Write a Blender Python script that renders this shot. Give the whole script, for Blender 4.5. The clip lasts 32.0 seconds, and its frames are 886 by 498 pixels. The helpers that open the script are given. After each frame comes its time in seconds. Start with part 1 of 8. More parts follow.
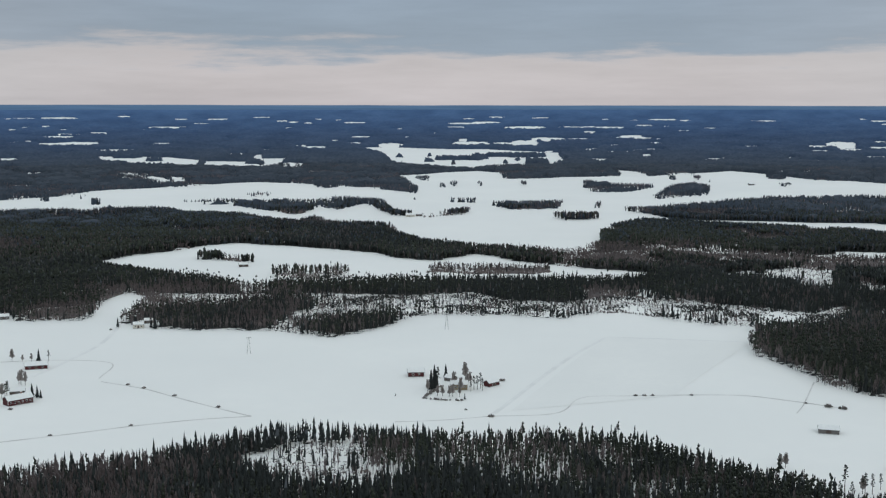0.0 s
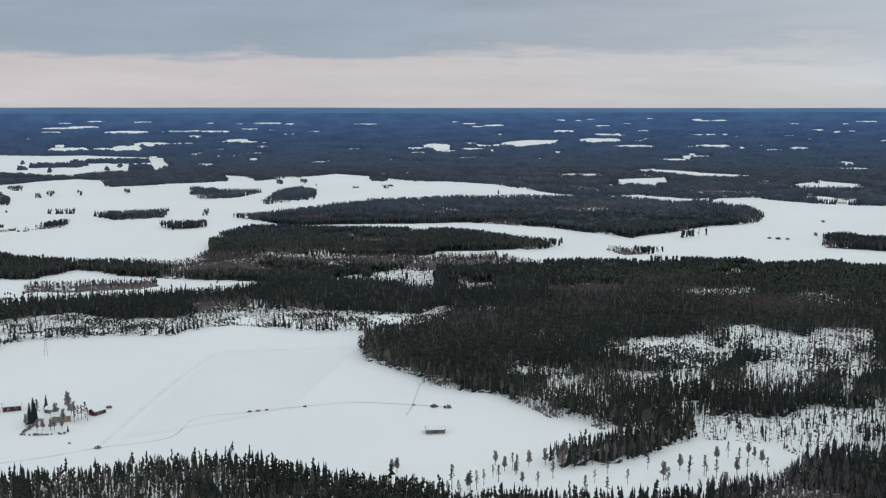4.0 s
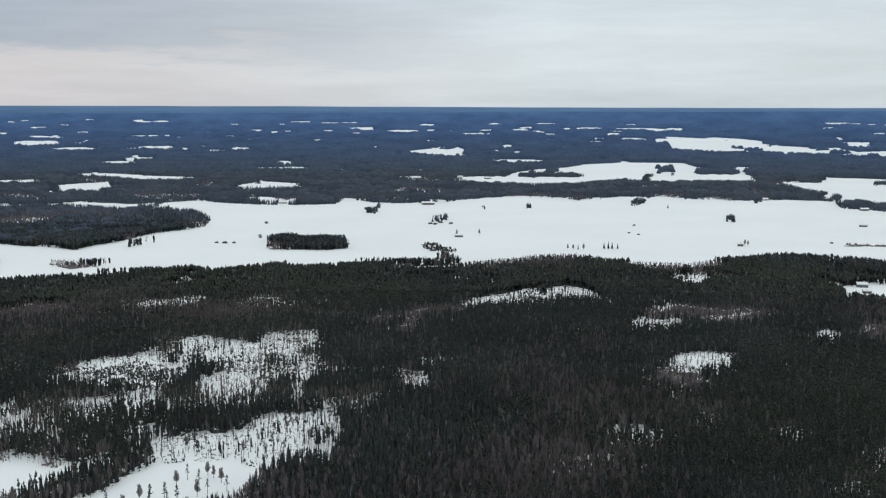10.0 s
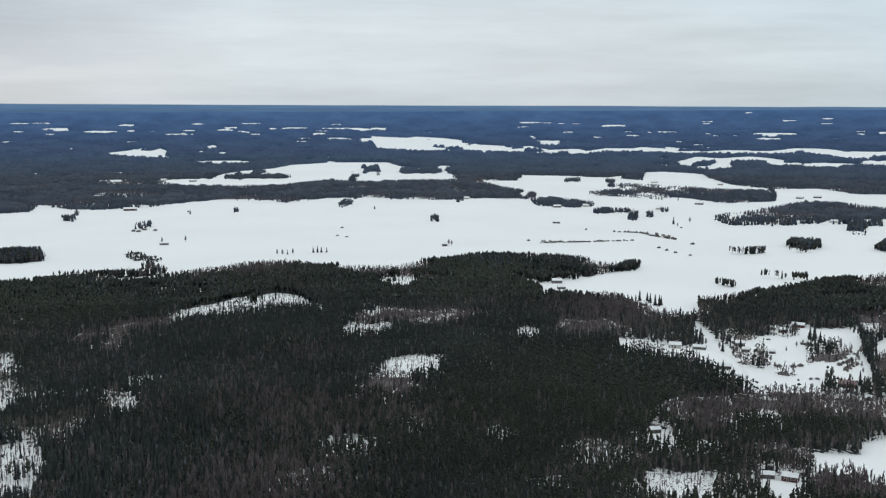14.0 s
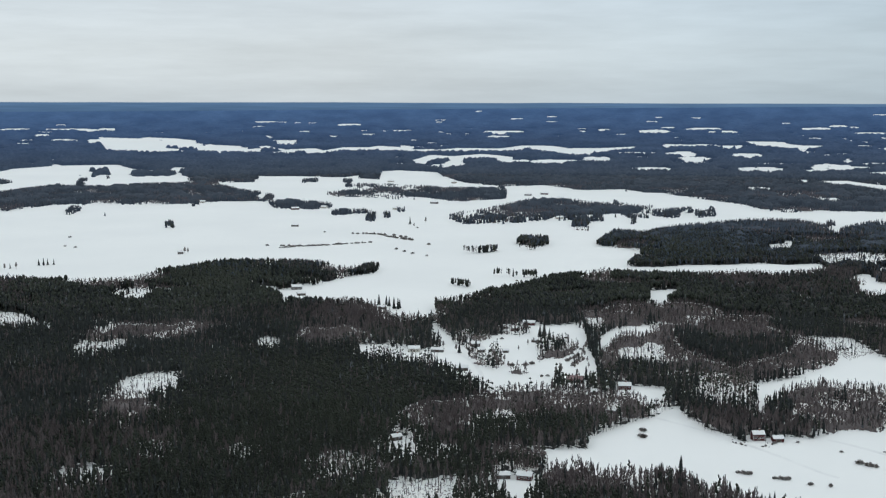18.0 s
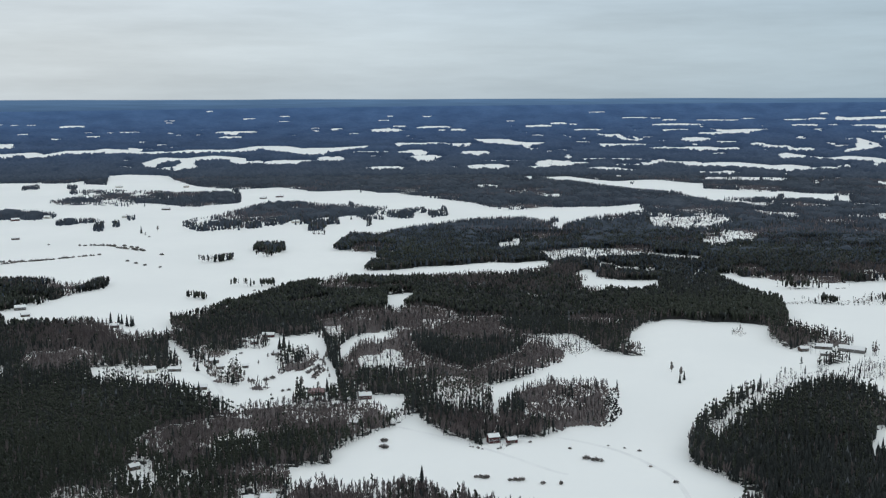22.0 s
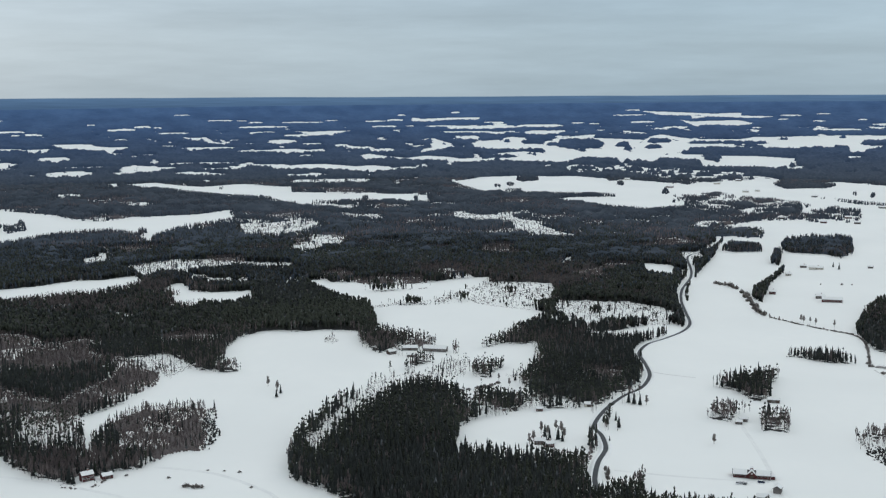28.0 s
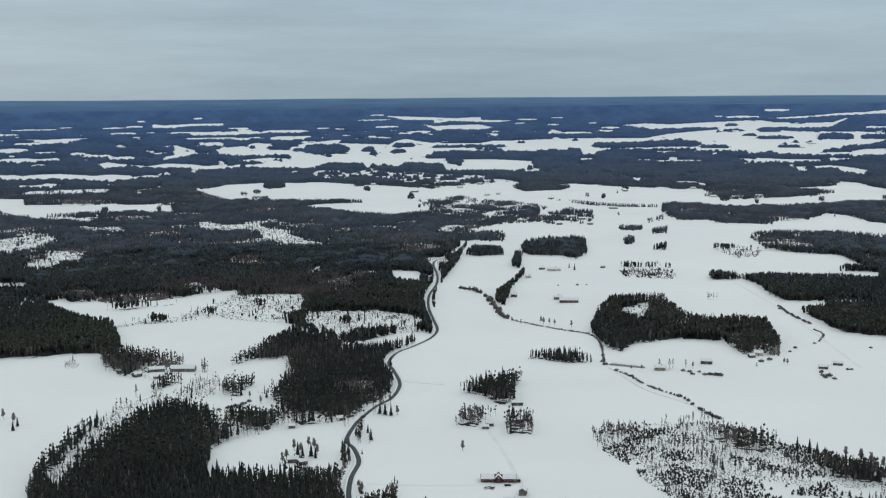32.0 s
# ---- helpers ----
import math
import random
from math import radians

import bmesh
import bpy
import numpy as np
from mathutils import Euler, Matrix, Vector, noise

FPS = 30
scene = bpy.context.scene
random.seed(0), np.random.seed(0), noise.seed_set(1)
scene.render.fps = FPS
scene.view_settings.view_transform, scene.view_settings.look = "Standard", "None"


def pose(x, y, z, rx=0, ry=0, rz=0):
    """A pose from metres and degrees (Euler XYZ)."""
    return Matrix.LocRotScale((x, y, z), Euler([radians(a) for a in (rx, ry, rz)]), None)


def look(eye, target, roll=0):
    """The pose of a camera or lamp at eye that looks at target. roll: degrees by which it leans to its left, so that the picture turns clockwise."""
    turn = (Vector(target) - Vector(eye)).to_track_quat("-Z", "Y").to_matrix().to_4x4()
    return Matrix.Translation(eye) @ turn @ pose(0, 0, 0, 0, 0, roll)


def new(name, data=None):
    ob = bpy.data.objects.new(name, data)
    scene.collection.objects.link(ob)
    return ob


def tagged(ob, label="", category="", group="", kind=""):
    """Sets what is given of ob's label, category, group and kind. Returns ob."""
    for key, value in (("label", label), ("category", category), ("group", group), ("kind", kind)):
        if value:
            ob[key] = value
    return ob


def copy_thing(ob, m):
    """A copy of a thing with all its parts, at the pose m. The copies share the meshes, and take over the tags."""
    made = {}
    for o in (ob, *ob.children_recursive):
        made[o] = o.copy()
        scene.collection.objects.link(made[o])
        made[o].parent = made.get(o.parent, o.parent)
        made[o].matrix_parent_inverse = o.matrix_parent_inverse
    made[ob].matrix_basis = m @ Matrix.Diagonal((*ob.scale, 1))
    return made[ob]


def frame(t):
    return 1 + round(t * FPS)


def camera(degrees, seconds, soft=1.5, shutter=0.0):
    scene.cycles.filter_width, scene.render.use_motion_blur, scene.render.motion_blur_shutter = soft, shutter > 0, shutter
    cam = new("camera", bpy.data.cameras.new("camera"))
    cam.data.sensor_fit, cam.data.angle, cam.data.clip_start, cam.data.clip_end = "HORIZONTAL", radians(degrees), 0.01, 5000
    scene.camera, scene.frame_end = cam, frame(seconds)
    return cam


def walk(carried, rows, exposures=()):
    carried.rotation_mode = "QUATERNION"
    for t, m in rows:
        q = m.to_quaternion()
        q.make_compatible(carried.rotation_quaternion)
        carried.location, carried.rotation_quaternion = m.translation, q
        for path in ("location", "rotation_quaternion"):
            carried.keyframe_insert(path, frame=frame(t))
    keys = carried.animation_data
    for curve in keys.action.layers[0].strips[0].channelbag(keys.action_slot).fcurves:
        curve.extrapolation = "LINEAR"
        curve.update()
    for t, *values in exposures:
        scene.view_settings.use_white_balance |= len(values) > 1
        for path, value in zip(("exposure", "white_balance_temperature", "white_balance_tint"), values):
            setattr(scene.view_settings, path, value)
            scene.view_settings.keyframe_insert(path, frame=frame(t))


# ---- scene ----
cam = camera(42.29, 32.0, soft=1.25)
# seconds; place in metres; yaw, pitch and roll in degrees
ROWS = [
    (0.0, 1.1, 6.4, 171.0, 0.01, -7.19, -0.08),
    (1.0, 2.1, 8.5, 172.0, -4.82, -7.14, 0.12),
    (2.0, 3.1, 10.6, 173.4, -9.67, -7.10, 0.04),
    (3.0, 4.1, 12.7, 175.3, -14.55, -7.08, 0.04),
    (3.5, 4.6, 13.5, 176.3, -16.95, -7.07, -0.01),
    (5.5, 6.5, 16.5, 180.0, -26.73, -7.09, -0.05),
    (6.0, 7.1, 17.3, 180.8, -29.12, -7.10, -0.06),
    (7.0, 8.1, 18.8, 182.3, -33.93, -7.09, -0.06),
    (8.0, 9.2, 19.9, 183.9, -38.75, -7.08, -0.03),
    (9.0, 10.0, 20.6, 186.1, -42.92, -7.10, -0.09),
    (10.0, 10.8, 21.0, 188.5, -46.60, -7.11, -0.18),
    (11.0, 11.5, 21.1, 190.8, -50.42, -7.13, -0.18),
    (12.0, 11.9, 21.1, 193.1, -54.29, -7.15, -0.19),
    (13.0, 11.8, 21.1, 195.4, -57.75, -7.16, -0.19),
    (14.0, 11.5, 21.2, 197.8, -61.16, -7.18, -0.23),
    (14.5, 11.4, 21.1, 199.1, -62.90, -7.17, -0.24),
    (16.5, 11.8, 20.0, 203.8, -69.50, -7.22, -0.16),
    (17.0, 12.0, 19.8, 205.1, -71.08, -7.24, -0.15),
    (18.0, 12.3, 19.4, 208.1, -74.20, -7.31, -0.13),
    (19.0, 12.4, 19.1, 211.7, -77.36, -7.36, -0.07),
    (20.0, 12.2, 18.8, 215.2, -80.54, -7.43, 0.01),
    (21.0, 11.8, 18.5, 218.3, -83.90, -7.46, 0.10),
    (22.0, 11.4, 18.2, 221.2, -87.41, -7.50, 0.19),
    (23.0, 11.1, 18.0, 223.9, -90.98, -7.56, 0.23),
    (24.0, 11.0, 17.6, 226.5, -94.52, -7.59, 0.30),
    (25.0, 11.1, 17.1, 228.8, -97.93, -7.62, 0.31),
    (25.5, 11.0, 17.0, 229.9, -99.56, -7.63, 0.33),
    (27.5, 10.6, 16.4, 234.6, -106.10, -7.63, 0.29),
    (28.0, 10.4, 16.2, 235.7, -107.74, -7.62, 0.27),
    (29.0, 9.8, 16.0, 238.2, -110.82, -7.61, 0.30),
    (30.0, 9.2, 15.6, 240.7, -113.95, -7.58, 0.37),
    (31.0, 8.6, 15.3, 243.2, -117.14, -7.57, 0.41),
    (32.0, 8.1, 14.9, 245.6, -120.33, -7.55, 0.41),
]
walk(cam, [(t, pose(x, y, z, 90 + pitch, roll, yaw)) for t, x, y, z, yaw, pitch, roll in ROWS],
     exposures=[(0.0, -0.05, 6530, 11), (3.0, 0.0, 6530, 12), (6.0, 0.11, 6540, 12), (13.0, 0.21, 6570, 12), (21.0, 0.13, 6580, 12), (28.0, 0.08, 6590, 12), (32.0, -0.02, 6590, 11)])

# ---- sky, sun and exposure ----
world = bpy.data.worlds.new("overcast_sky")
scene.world = world
world.use_nodes = True


def wire(tree, a, b):
    tree.links.new(a, b)


def sky():
    t = world.node_tree
    n = t.nodes
    n.clear()
    out = n.new("ShaderNodeOutputWorld")
    air = n.new("ShaderNodeTexSky")
    air.sky_type, air.sun_disc = "NISHITA", False
    air.sun_elevation, air.sun_rotation = radians(28), radians(200)
    clear = n.new("ShaderNodeBackground")
    clear.inputs["Strength"].default_value = 0.1
    wire(t, air.outputs[0], clear.inputs["Color"])
    where = n.new("ShaderNodeTexCoord")
    split = n.new("ShaderNodeSeparateXYZ")
    wire(t, where.outputs["Generated"], split.inputs[0])
    # cloud deck: flattened towards the skyline
    flat = n.new("ShaderNodeMapping")
    flat.inputs["Scale"].default_value = (3.0, 3.0, 26.0)
    wire(t, where.outputs["Generated"], flat.inputs["Vector"])
    puff = n.new("ShaderNodeTexNoise")
    puff.inputs["Scale"].default_value, puff.inputs["Detail"].default_value = 1.6, 7.0
    puff.inputs["Roughness"].default_value = 0.62
    wire(t, flat.outputs[0], puff.inputs["Vector"])
    rise = n.new("ShaderNodeValToRGB")
    rise.color_ramp.elements[0].position, rise.color_ramp.elements[0].color = 0.0, SKY_LOW
    rise.color_ramp.elements[1].position, rise.color_ramp.elements[1].color = 0.10, SKY_HIGH
    e = rise.color_ramp.elements.new(0.75)
    e.color = SKY_TOP
    e = rise.color_ramp.elements.new(0.045)
    e.color = SKY_MID
    wire(t, split.outputs["Z"], rise.inputs["Fac"])
    # the deck is darker and bluer towards the north, with a warm gap under it
    north = n.new("ShaderNodeMapRange")
    north.inputs["From Min"].default_value, north.inputs["From Max"].default_value = 0.62, 0.98
    wire(t, split.outputs["Y"], north.inputs["Value"])
    deck = n.new("ShaderNodeMapRange")
    deck.interpolation_type = "SMOOTHSTEP"
    deck.inputs["From Min"].default_value, deck.inputs["From Max"].default_value = 0.034, 0.054
    bumpy = n.new("ShaderNodeMath")
    bumpy.operation = "MULTIPLY_ADD"
    bumpy.inputs[1].default_value = 0.10
    wire(t, puff.outputs["Fac"], bumpy.inputs[0])
    low = n.new("ShaderNodeMath")
    low.operation = "SUBTRACT"
    low.inputs[1].default_value = 0.05
    wire(t, split.outputs["Z"], low.inputs[0])
    wire(t, low.outputs[0], bumpy.inputs[2])
    wire(t, bumpy.outputs[0], deck.inputs["Value"])
    warm = n.new("ShaderNodeMix")
    warm.data_type = "RGBA"
    fade = n.new("ShaderNodeMapRange")
    fade.inputs["From Min"].default_value, fade.inputs["From Max"].default_value = 0.16, 0.45
    fade.inputs["To Min"].default_value, fade.inputs["To Max"].default_value = 1.0, 0.0
    wire(t, split.outputs["Z"], fade.inputs["Value"])
    lowly = n.new("ShaderNodeMath")
    lowly.operation = "MULTIPLY"
    wire(t, north.outputs[0], lowly.inputs[0])
    wire(t, fade.outputs[0], lowly.inputs[1])
    wire(t, lowly.outputs[0], warm.inputs[0])
    wire(t, rise.outputs[0], warm.inputs[6])
    warm.inputs[7].default_value = SKY_WARM
    both = n.new("ShaderNodeMath")
    both.operation = "MULTIPLY"
    wire(t, lowly.outputs[0], both.inputs[0])
    wire(t, deck.outputs[0], both.inputs[1])
    band = n.new("ShaderNodeMix")
    band.data_type = "RGBA"
    wire(t, both.outputs[0], band.inputs[0])
    wire(t, warm.outputs[2], band.inputs[6])
    band.inputs[7].default_value = SKY_DECK
    soft = n.new("ShaderNodeMapRange")
    soft.inputs["From Min"].default_value, soft.inputs["From Max"].default_value = 0.3, 0.7
    soft.inputs["To Min"].default_value, soft.inputs["To Max"].default_value = 0.90, 1.10
    wire(t, puff.outputs["Fac"], soft.inputs["Value"])
    # dimmer towards the east
    east = n.new("ShaderNodeMapRange")
    east.inputs["From Min"].default_value, east.inputs["From Max"].default_value = 0.35, -0.35
    east.inputs["To Min"].default_value, east.inputs["To Max"].default_value = 1.06, 0.80
    wire(t, split.outputs["Y"], east.inputs["Value"])
    dim = n.new("ShaderNodeMath")
    dim.operation = "MULTIPLY"
    wire(t, soft.outputs[0], dim.inputs[0])
    wire(t, east.outputs[0], dim.inputs[1])
    soft = dim
    # and bluer there
    cool = n.new("ShaderNodeMapRange")
    cool.inputs["From Min"].default_value, cool.inputs["From Max"].default_value = 0.35, -0.45
    wire(t, split.outputs["Y"], cool.inputs["Value"])
    tint = n.new("ShaderNodeMix")
    tint.data_type, tint.blend_type = "RGBA", "MULTIPLY"
    wire(t, cool.outputs[0], tint.inputs[0])
    wire(t, band.outputs[2], tint.inputs[6])
    tint.inputs[7].default_value = (0.85, 1.0, 1.10, 1)
    cloud = n.new("ShaderNodeBackground")
    wire(t, tint.outputs[2], cloud.inputs["Color"])
    wire(t, soft.outputs[0], cloud.inputs["Strength"])
    mix = n.new("ShaderNodeMixShader")
    mix.inputs[0].default_value = 0.93
    wire(t, clear.outputs[0], mix.inputs[1])
    wire(t, cloud.outputs[0], mix.inputs[2])
    # past the last woods, hazy blue land up to the skyline is painted into the sky
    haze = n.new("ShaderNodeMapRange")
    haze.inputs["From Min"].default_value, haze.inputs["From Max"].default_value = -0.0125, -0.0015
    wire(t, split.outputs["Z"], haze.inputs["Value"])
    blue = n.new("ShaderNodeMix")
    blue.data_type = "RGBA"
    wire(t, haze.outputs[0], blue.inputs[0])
    blue.inputs[6].default_value, blue.inputs[7].default_value = HAZY_LAND_NEAR, HAZY_LAND_FAR
    streaks = n.new("ShaderNodeMapping")
    streaks.inputs["Scale"].default_value = (22.0, 22.0, 700.0)
    wire(t, where.outputs["Generated"], streaks.inputs["Vector"])
    ridges = n.new("ShaderNodeTexNoise")
    ridges.inputs["Scale"].default_value, ridges.inputs["Detail"].default_value = 1.0, 4.0
    wire(t, streaks.outputs[0], ridges.inputs["Vector"])
    uneven = n.new("ShaderNodeMapRange")
    uneven.inputs["From Min"].default_value, uneven.inputs["From Max"].default_value = 0.3, 0.7
    uneven.inputs["To Min"].default_value, uneven.inputs["To Max"].default_value = 0.88, 1.12
    wire(t, ridges.outputs["Fac"], uneven.inputs["Value"])
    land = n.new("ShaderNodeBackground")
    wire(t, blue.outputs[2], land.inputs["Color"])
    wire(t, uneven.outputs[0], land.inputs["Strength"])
    skyline = n.new("ShaderNodeMapRange")
    skyline.inputs["From Min"].default_value, skyline.inputs["From Max"].default_value = -0.0016, -0.0009
    hills = n.new("ShaderNodeMath")
    hills.operation = "MULTIPLY_ADD"
    hills.inputs[1].default_value = -0.0012
    far_rise = n.new("ShaderNodeTexNoise")
    far_rise.inputs["Scale"].default_value = 9.0
    level = n.new("ShaderNodeMapping")
    level.inputs["Scale"].default_value = (1.0, 1.0, 0.0)
    wire(t, where.outputs["Generated"], level.inputs["Vector"])
    wire(t, level.outputs[0], far_rise.inputs["Vector"])
    wire(t, far_rise.outputs["Fac"], hills.inputs[0])
    wire(t, split.outputs["Z"], hills.inputs[2])
    wire(t, hills.outputs[0], skyline.inputs["Value"])
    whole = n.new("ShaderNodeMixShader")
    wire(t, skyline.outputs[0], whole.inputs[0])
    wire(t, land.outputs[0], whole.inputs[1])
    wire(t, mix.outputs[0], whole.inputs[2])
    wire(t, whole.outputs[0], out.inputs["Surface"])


SKY_LOW, SKY_MID, SKY_HIGH = (0.505, 0.572, 0.605, 1), (0.55, 0.617, 0.65, 1), (0.55, 0.627, 0.675, 1)
SKY_TOP = (0.74, 0.80, 0.86, 1)
SKY_WARM, SKY_DECK = (0.525, 0.50, 0.515, 1), (0.265, 0.33, 0.41, 1)
HAZY_LAND_NEAR, HAZY_LAND_FAR = (0.050, 0.100, 0.185, 1), (0.082, 0.158, 0.272, 1)
sky()

lamp = bpy.data.lights.new("sun", "SUN")
lamp.energy, lamp.angle, lamp.color = 0.5, radians(40), (1.0, 0.93, 0.84)
sun = new("sun", lamp)
sun.matrix_world = look((0, 0, 900), (-300, 700, 390))

# ---- materials ----


def material(name, colour, rough=0.9, metal=0.0):
    m = bpy.data.materials.new(name)
    m.use_nodes = True
    p = m.node_tree.nodes["Principled BSDF"]
    p.inputs["Base Color"].default_value = (*colour, 1)
    p.inputs["Roughness"].default_value, p.inputs["Metallic"].default_value = rough, metal
    p.inputs["Specular IOR Level"].default_value = 0.25
    return m


def varied(name, a, b, scale, rough=0.9, island=0.0, bump=0.0, fine=None, detail=4.0, third=None, dust=None):
    """Two colours mixed by noise in metres, by the single piece (island) and by a finer grain."""
    m = material(name, a, rough)
    t = m.node_tree
    n = t.nodes
    p = n["Principled BSDF"]
    where = n.new("ShaderNodeTexCoord")
    noise_a = n.new("ShaderNodeTexNoise")
    noise_a.inputs["Scale"].default_value, noise_a.inputs["Detail"].default_value = scale, detail
    wire(t, where.outputs["Object"], noise_a.inputs["Vector"])
    fac = n.new("ShaderNodeMapRange")
    fac.inputs["From Min"].default_value, fac.inputs["From Max"].default_value = 0.35, 0.65
    wire(t, noise_a.outputs["Fac"], fac.inputs["Value"])
    last = fac.outputs[0]
    if island:
        geo = n.new("ShaderNodeNewGeometry")
        blend = n.new("ShaderNodeMix")
        blend.inputs[0].default_value = island
        wire(t, last, blend.inputs[2])
        wire(t, geo.outputs["Random Per Island"], blend.inputs[3])
        last = blend.outputs[0]
    mix = n.new("ShaderNodeMix")
    mix.data_type = "RGBA"
    wire(t, last, mix.inputs[0])
    mix.inputs[6].default_value, mix.inputs[7].default_value = (*a, 1), (*b, 1)
    colour = mix.outputs[2]
    if fine:
        noise_b = n.new("ShaderNodeTexNoise")
        noise_b.inputs["Scale"].default_value, noise_b.inputs["Detail"].default_value = fine, 3.0
        wire(t, where.outputs["Object"], noise_b.inputs["Vector"])
        grain = n.new("ShaderNodeMapRange")
        grain.inputs["From Min"].default_value, grain.inputs["From Max"].default_value = 0.3, 0.7
        grain.inputs["To Min"].default_value, grain.inputs["To Max"].default_value = 0.0, 0.5
        wire(t, noise_b.outputs["Fac"], grain.inputs["Value"])
        over = n.new("ShaderNodeMix")
        over.data_type = "RGBA"
        wire(t, grain.outputs[0], over.inputs[0])
        wire(t, colour, over.inputs[6])
        over.inputs[7].default_value = (*(third or b), 1)
        colour = over.outputs[2]
    if dust:
        # snow lying on some of the boughs, more in some stands than in others
        boughs = n.new("ShaderNodeNewGeometry")
        stand = n.new("ShaderNodeTexNoise")
        stand.inputs["Scale"].default_value = 0.009
        wire(t, where.outputs["Object"], stand.inputs["Vector"])
        limit = n.new("ShaderNodeMapRange")
        limit.inputs["From Min"].default_value, limit.inputs["From Max"].default_value = 0.35, 0.65
        limit.inputs["To Min"].default_value, limit.inputs["To Max"].default_value = 0.995, 0.955
        wire(t, stand.outputs["Fac"], limit.inputs["Value"])
        snowed = n.new("ShaderNodeMath")
        snowed.operation = "GREATER_THAN"
        wire(t, boughs.outputs["Random Per Island"], snowed.inputs[0])
        wire(t, limit.outputs[0], snowed.inputs[1])
        white = n.new("ShaderNodeMix")
        white.data_type = "RGBA"
        wire(t, snowed.outputs[0], white.inputs[0])
        wire(t, colour, white.inputs[6])
        white.inputs[7].default_value = (*dust, 1)
        colour = white.outputs[2]
    wire(t, colour, p.inputs["Base Color"])
    if bump:
        raised = n.new("ShaderNodeBump")
        raised.inputs["Strength"].default_value, raised.inputs["Distance"].default_value = 0.6, bump
        wire(t, noise_a.outputs["Fac"], raised.inputs["Height"])
        wire(t, raised.outputs[0], p.inputs["Normal"])
    return m


SNOW = varied("field_snow", (0.850, 0.848, 0.798), (0.897, 0.892, 0.836), 0.006, 0.75, bump=1.2, fine=0.09, third=(0.86, 0.86, 0.812))
STUBBLE = varied("stubble_snow", (0.835, 0.833, 0.784), (0.872, 0.867, 0.812), 0.02, 0.8, fine=0.25, third=(0.825, 0.822, 0.774))
ROOF_SNOW = varied("roof_snow", (0.78, 0.78, 0.745), (0.86, 0.86, 0.82), 0.7, 0.75, fine=3.0)
SPRUCE = varied("spruce_needles", (0.0110, 0.0145, 0.0138), (0.029, 0.0345, 0.0325), 0.012, 0.95, island=0.3, fine=0.2, third=(0.042, 0.045, 0.041), dust=(0.095, 0.103, 0.108))
PINE = varied("pine_needles", (0.020, 0.0265, 0.0200), (0.043, 0.050, 0.036), 0.012, 0.95, island=0.3, fine=0.2, third=(0.060, 0.062, 0.045), dust=(0.08, 0.09, 0.08))
BIRCH = varied("bare_birch_twigs", (0.092, 0.073, 0.071), (0.19, 0.158, 0.151), 0.012, 0.95, island=0.6)
BARK = varied("bark", (0.09, 0.07, 0.055), (0.20, 0.16, 0.13), 0.4, 0.95)
TRUNK = varied("tree_trunks", (0.13, 0.115, 0.105), (0.30, 0.28, 0.265), 0.05, 0.95, island=0.7)
BUSH = varied("bare_bush_twigs", (0.24, 0.215, 0.20), (0.38, 0.345, 0.325), 0.3, 0.95, island=0.6)
BRUSH = varied("brush", (0.115, 0.092, 0.084), (0.24, 0.20, 0.185), 0.05, 0.95, island=0.6)
# brushwood brown, darkened to hold the shade among trunks and twigs
SHADED_BROWN_FLOOR = varied("shaded_birch_floor", (0.075, 0.063, 0.060), (0.150, 0.128, 0.122), 0.03, 0.95, fine=0.4, third=(0.19, 0.168, 0.16))
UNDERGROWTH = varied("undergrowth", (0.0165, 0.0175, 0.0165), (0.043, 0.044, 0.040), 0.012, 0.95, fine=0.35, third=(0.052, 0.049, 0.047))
# the same growth farther off, with distance haze painted into its colours
HAZED_UNDERGROWTH = varied("hazed_undergrowth", (0.032, 0.045, 0.062), (0.054, 0.068, 0.086), 0.012, 0.95, fine=0.2)
HAZED_SPRUCE = varied("hazed_spruce", (0.032, 0.045, 0.062), (0.055, 0.069, 0.088), 0.012, 0.95, island=0.4)
HAZED_PINE = varied("hazed_pine", (0.037, 0.050, 0.064), (0.060, 0.074, 0.089), 0.012, 0.95, island=0.4)
HAZED_BIRCH = varied("hazed_birch", (0.070, 0.066, 0.074), (0.120, 0.108, 0.116), 0.012, 0.95, island=0.5)


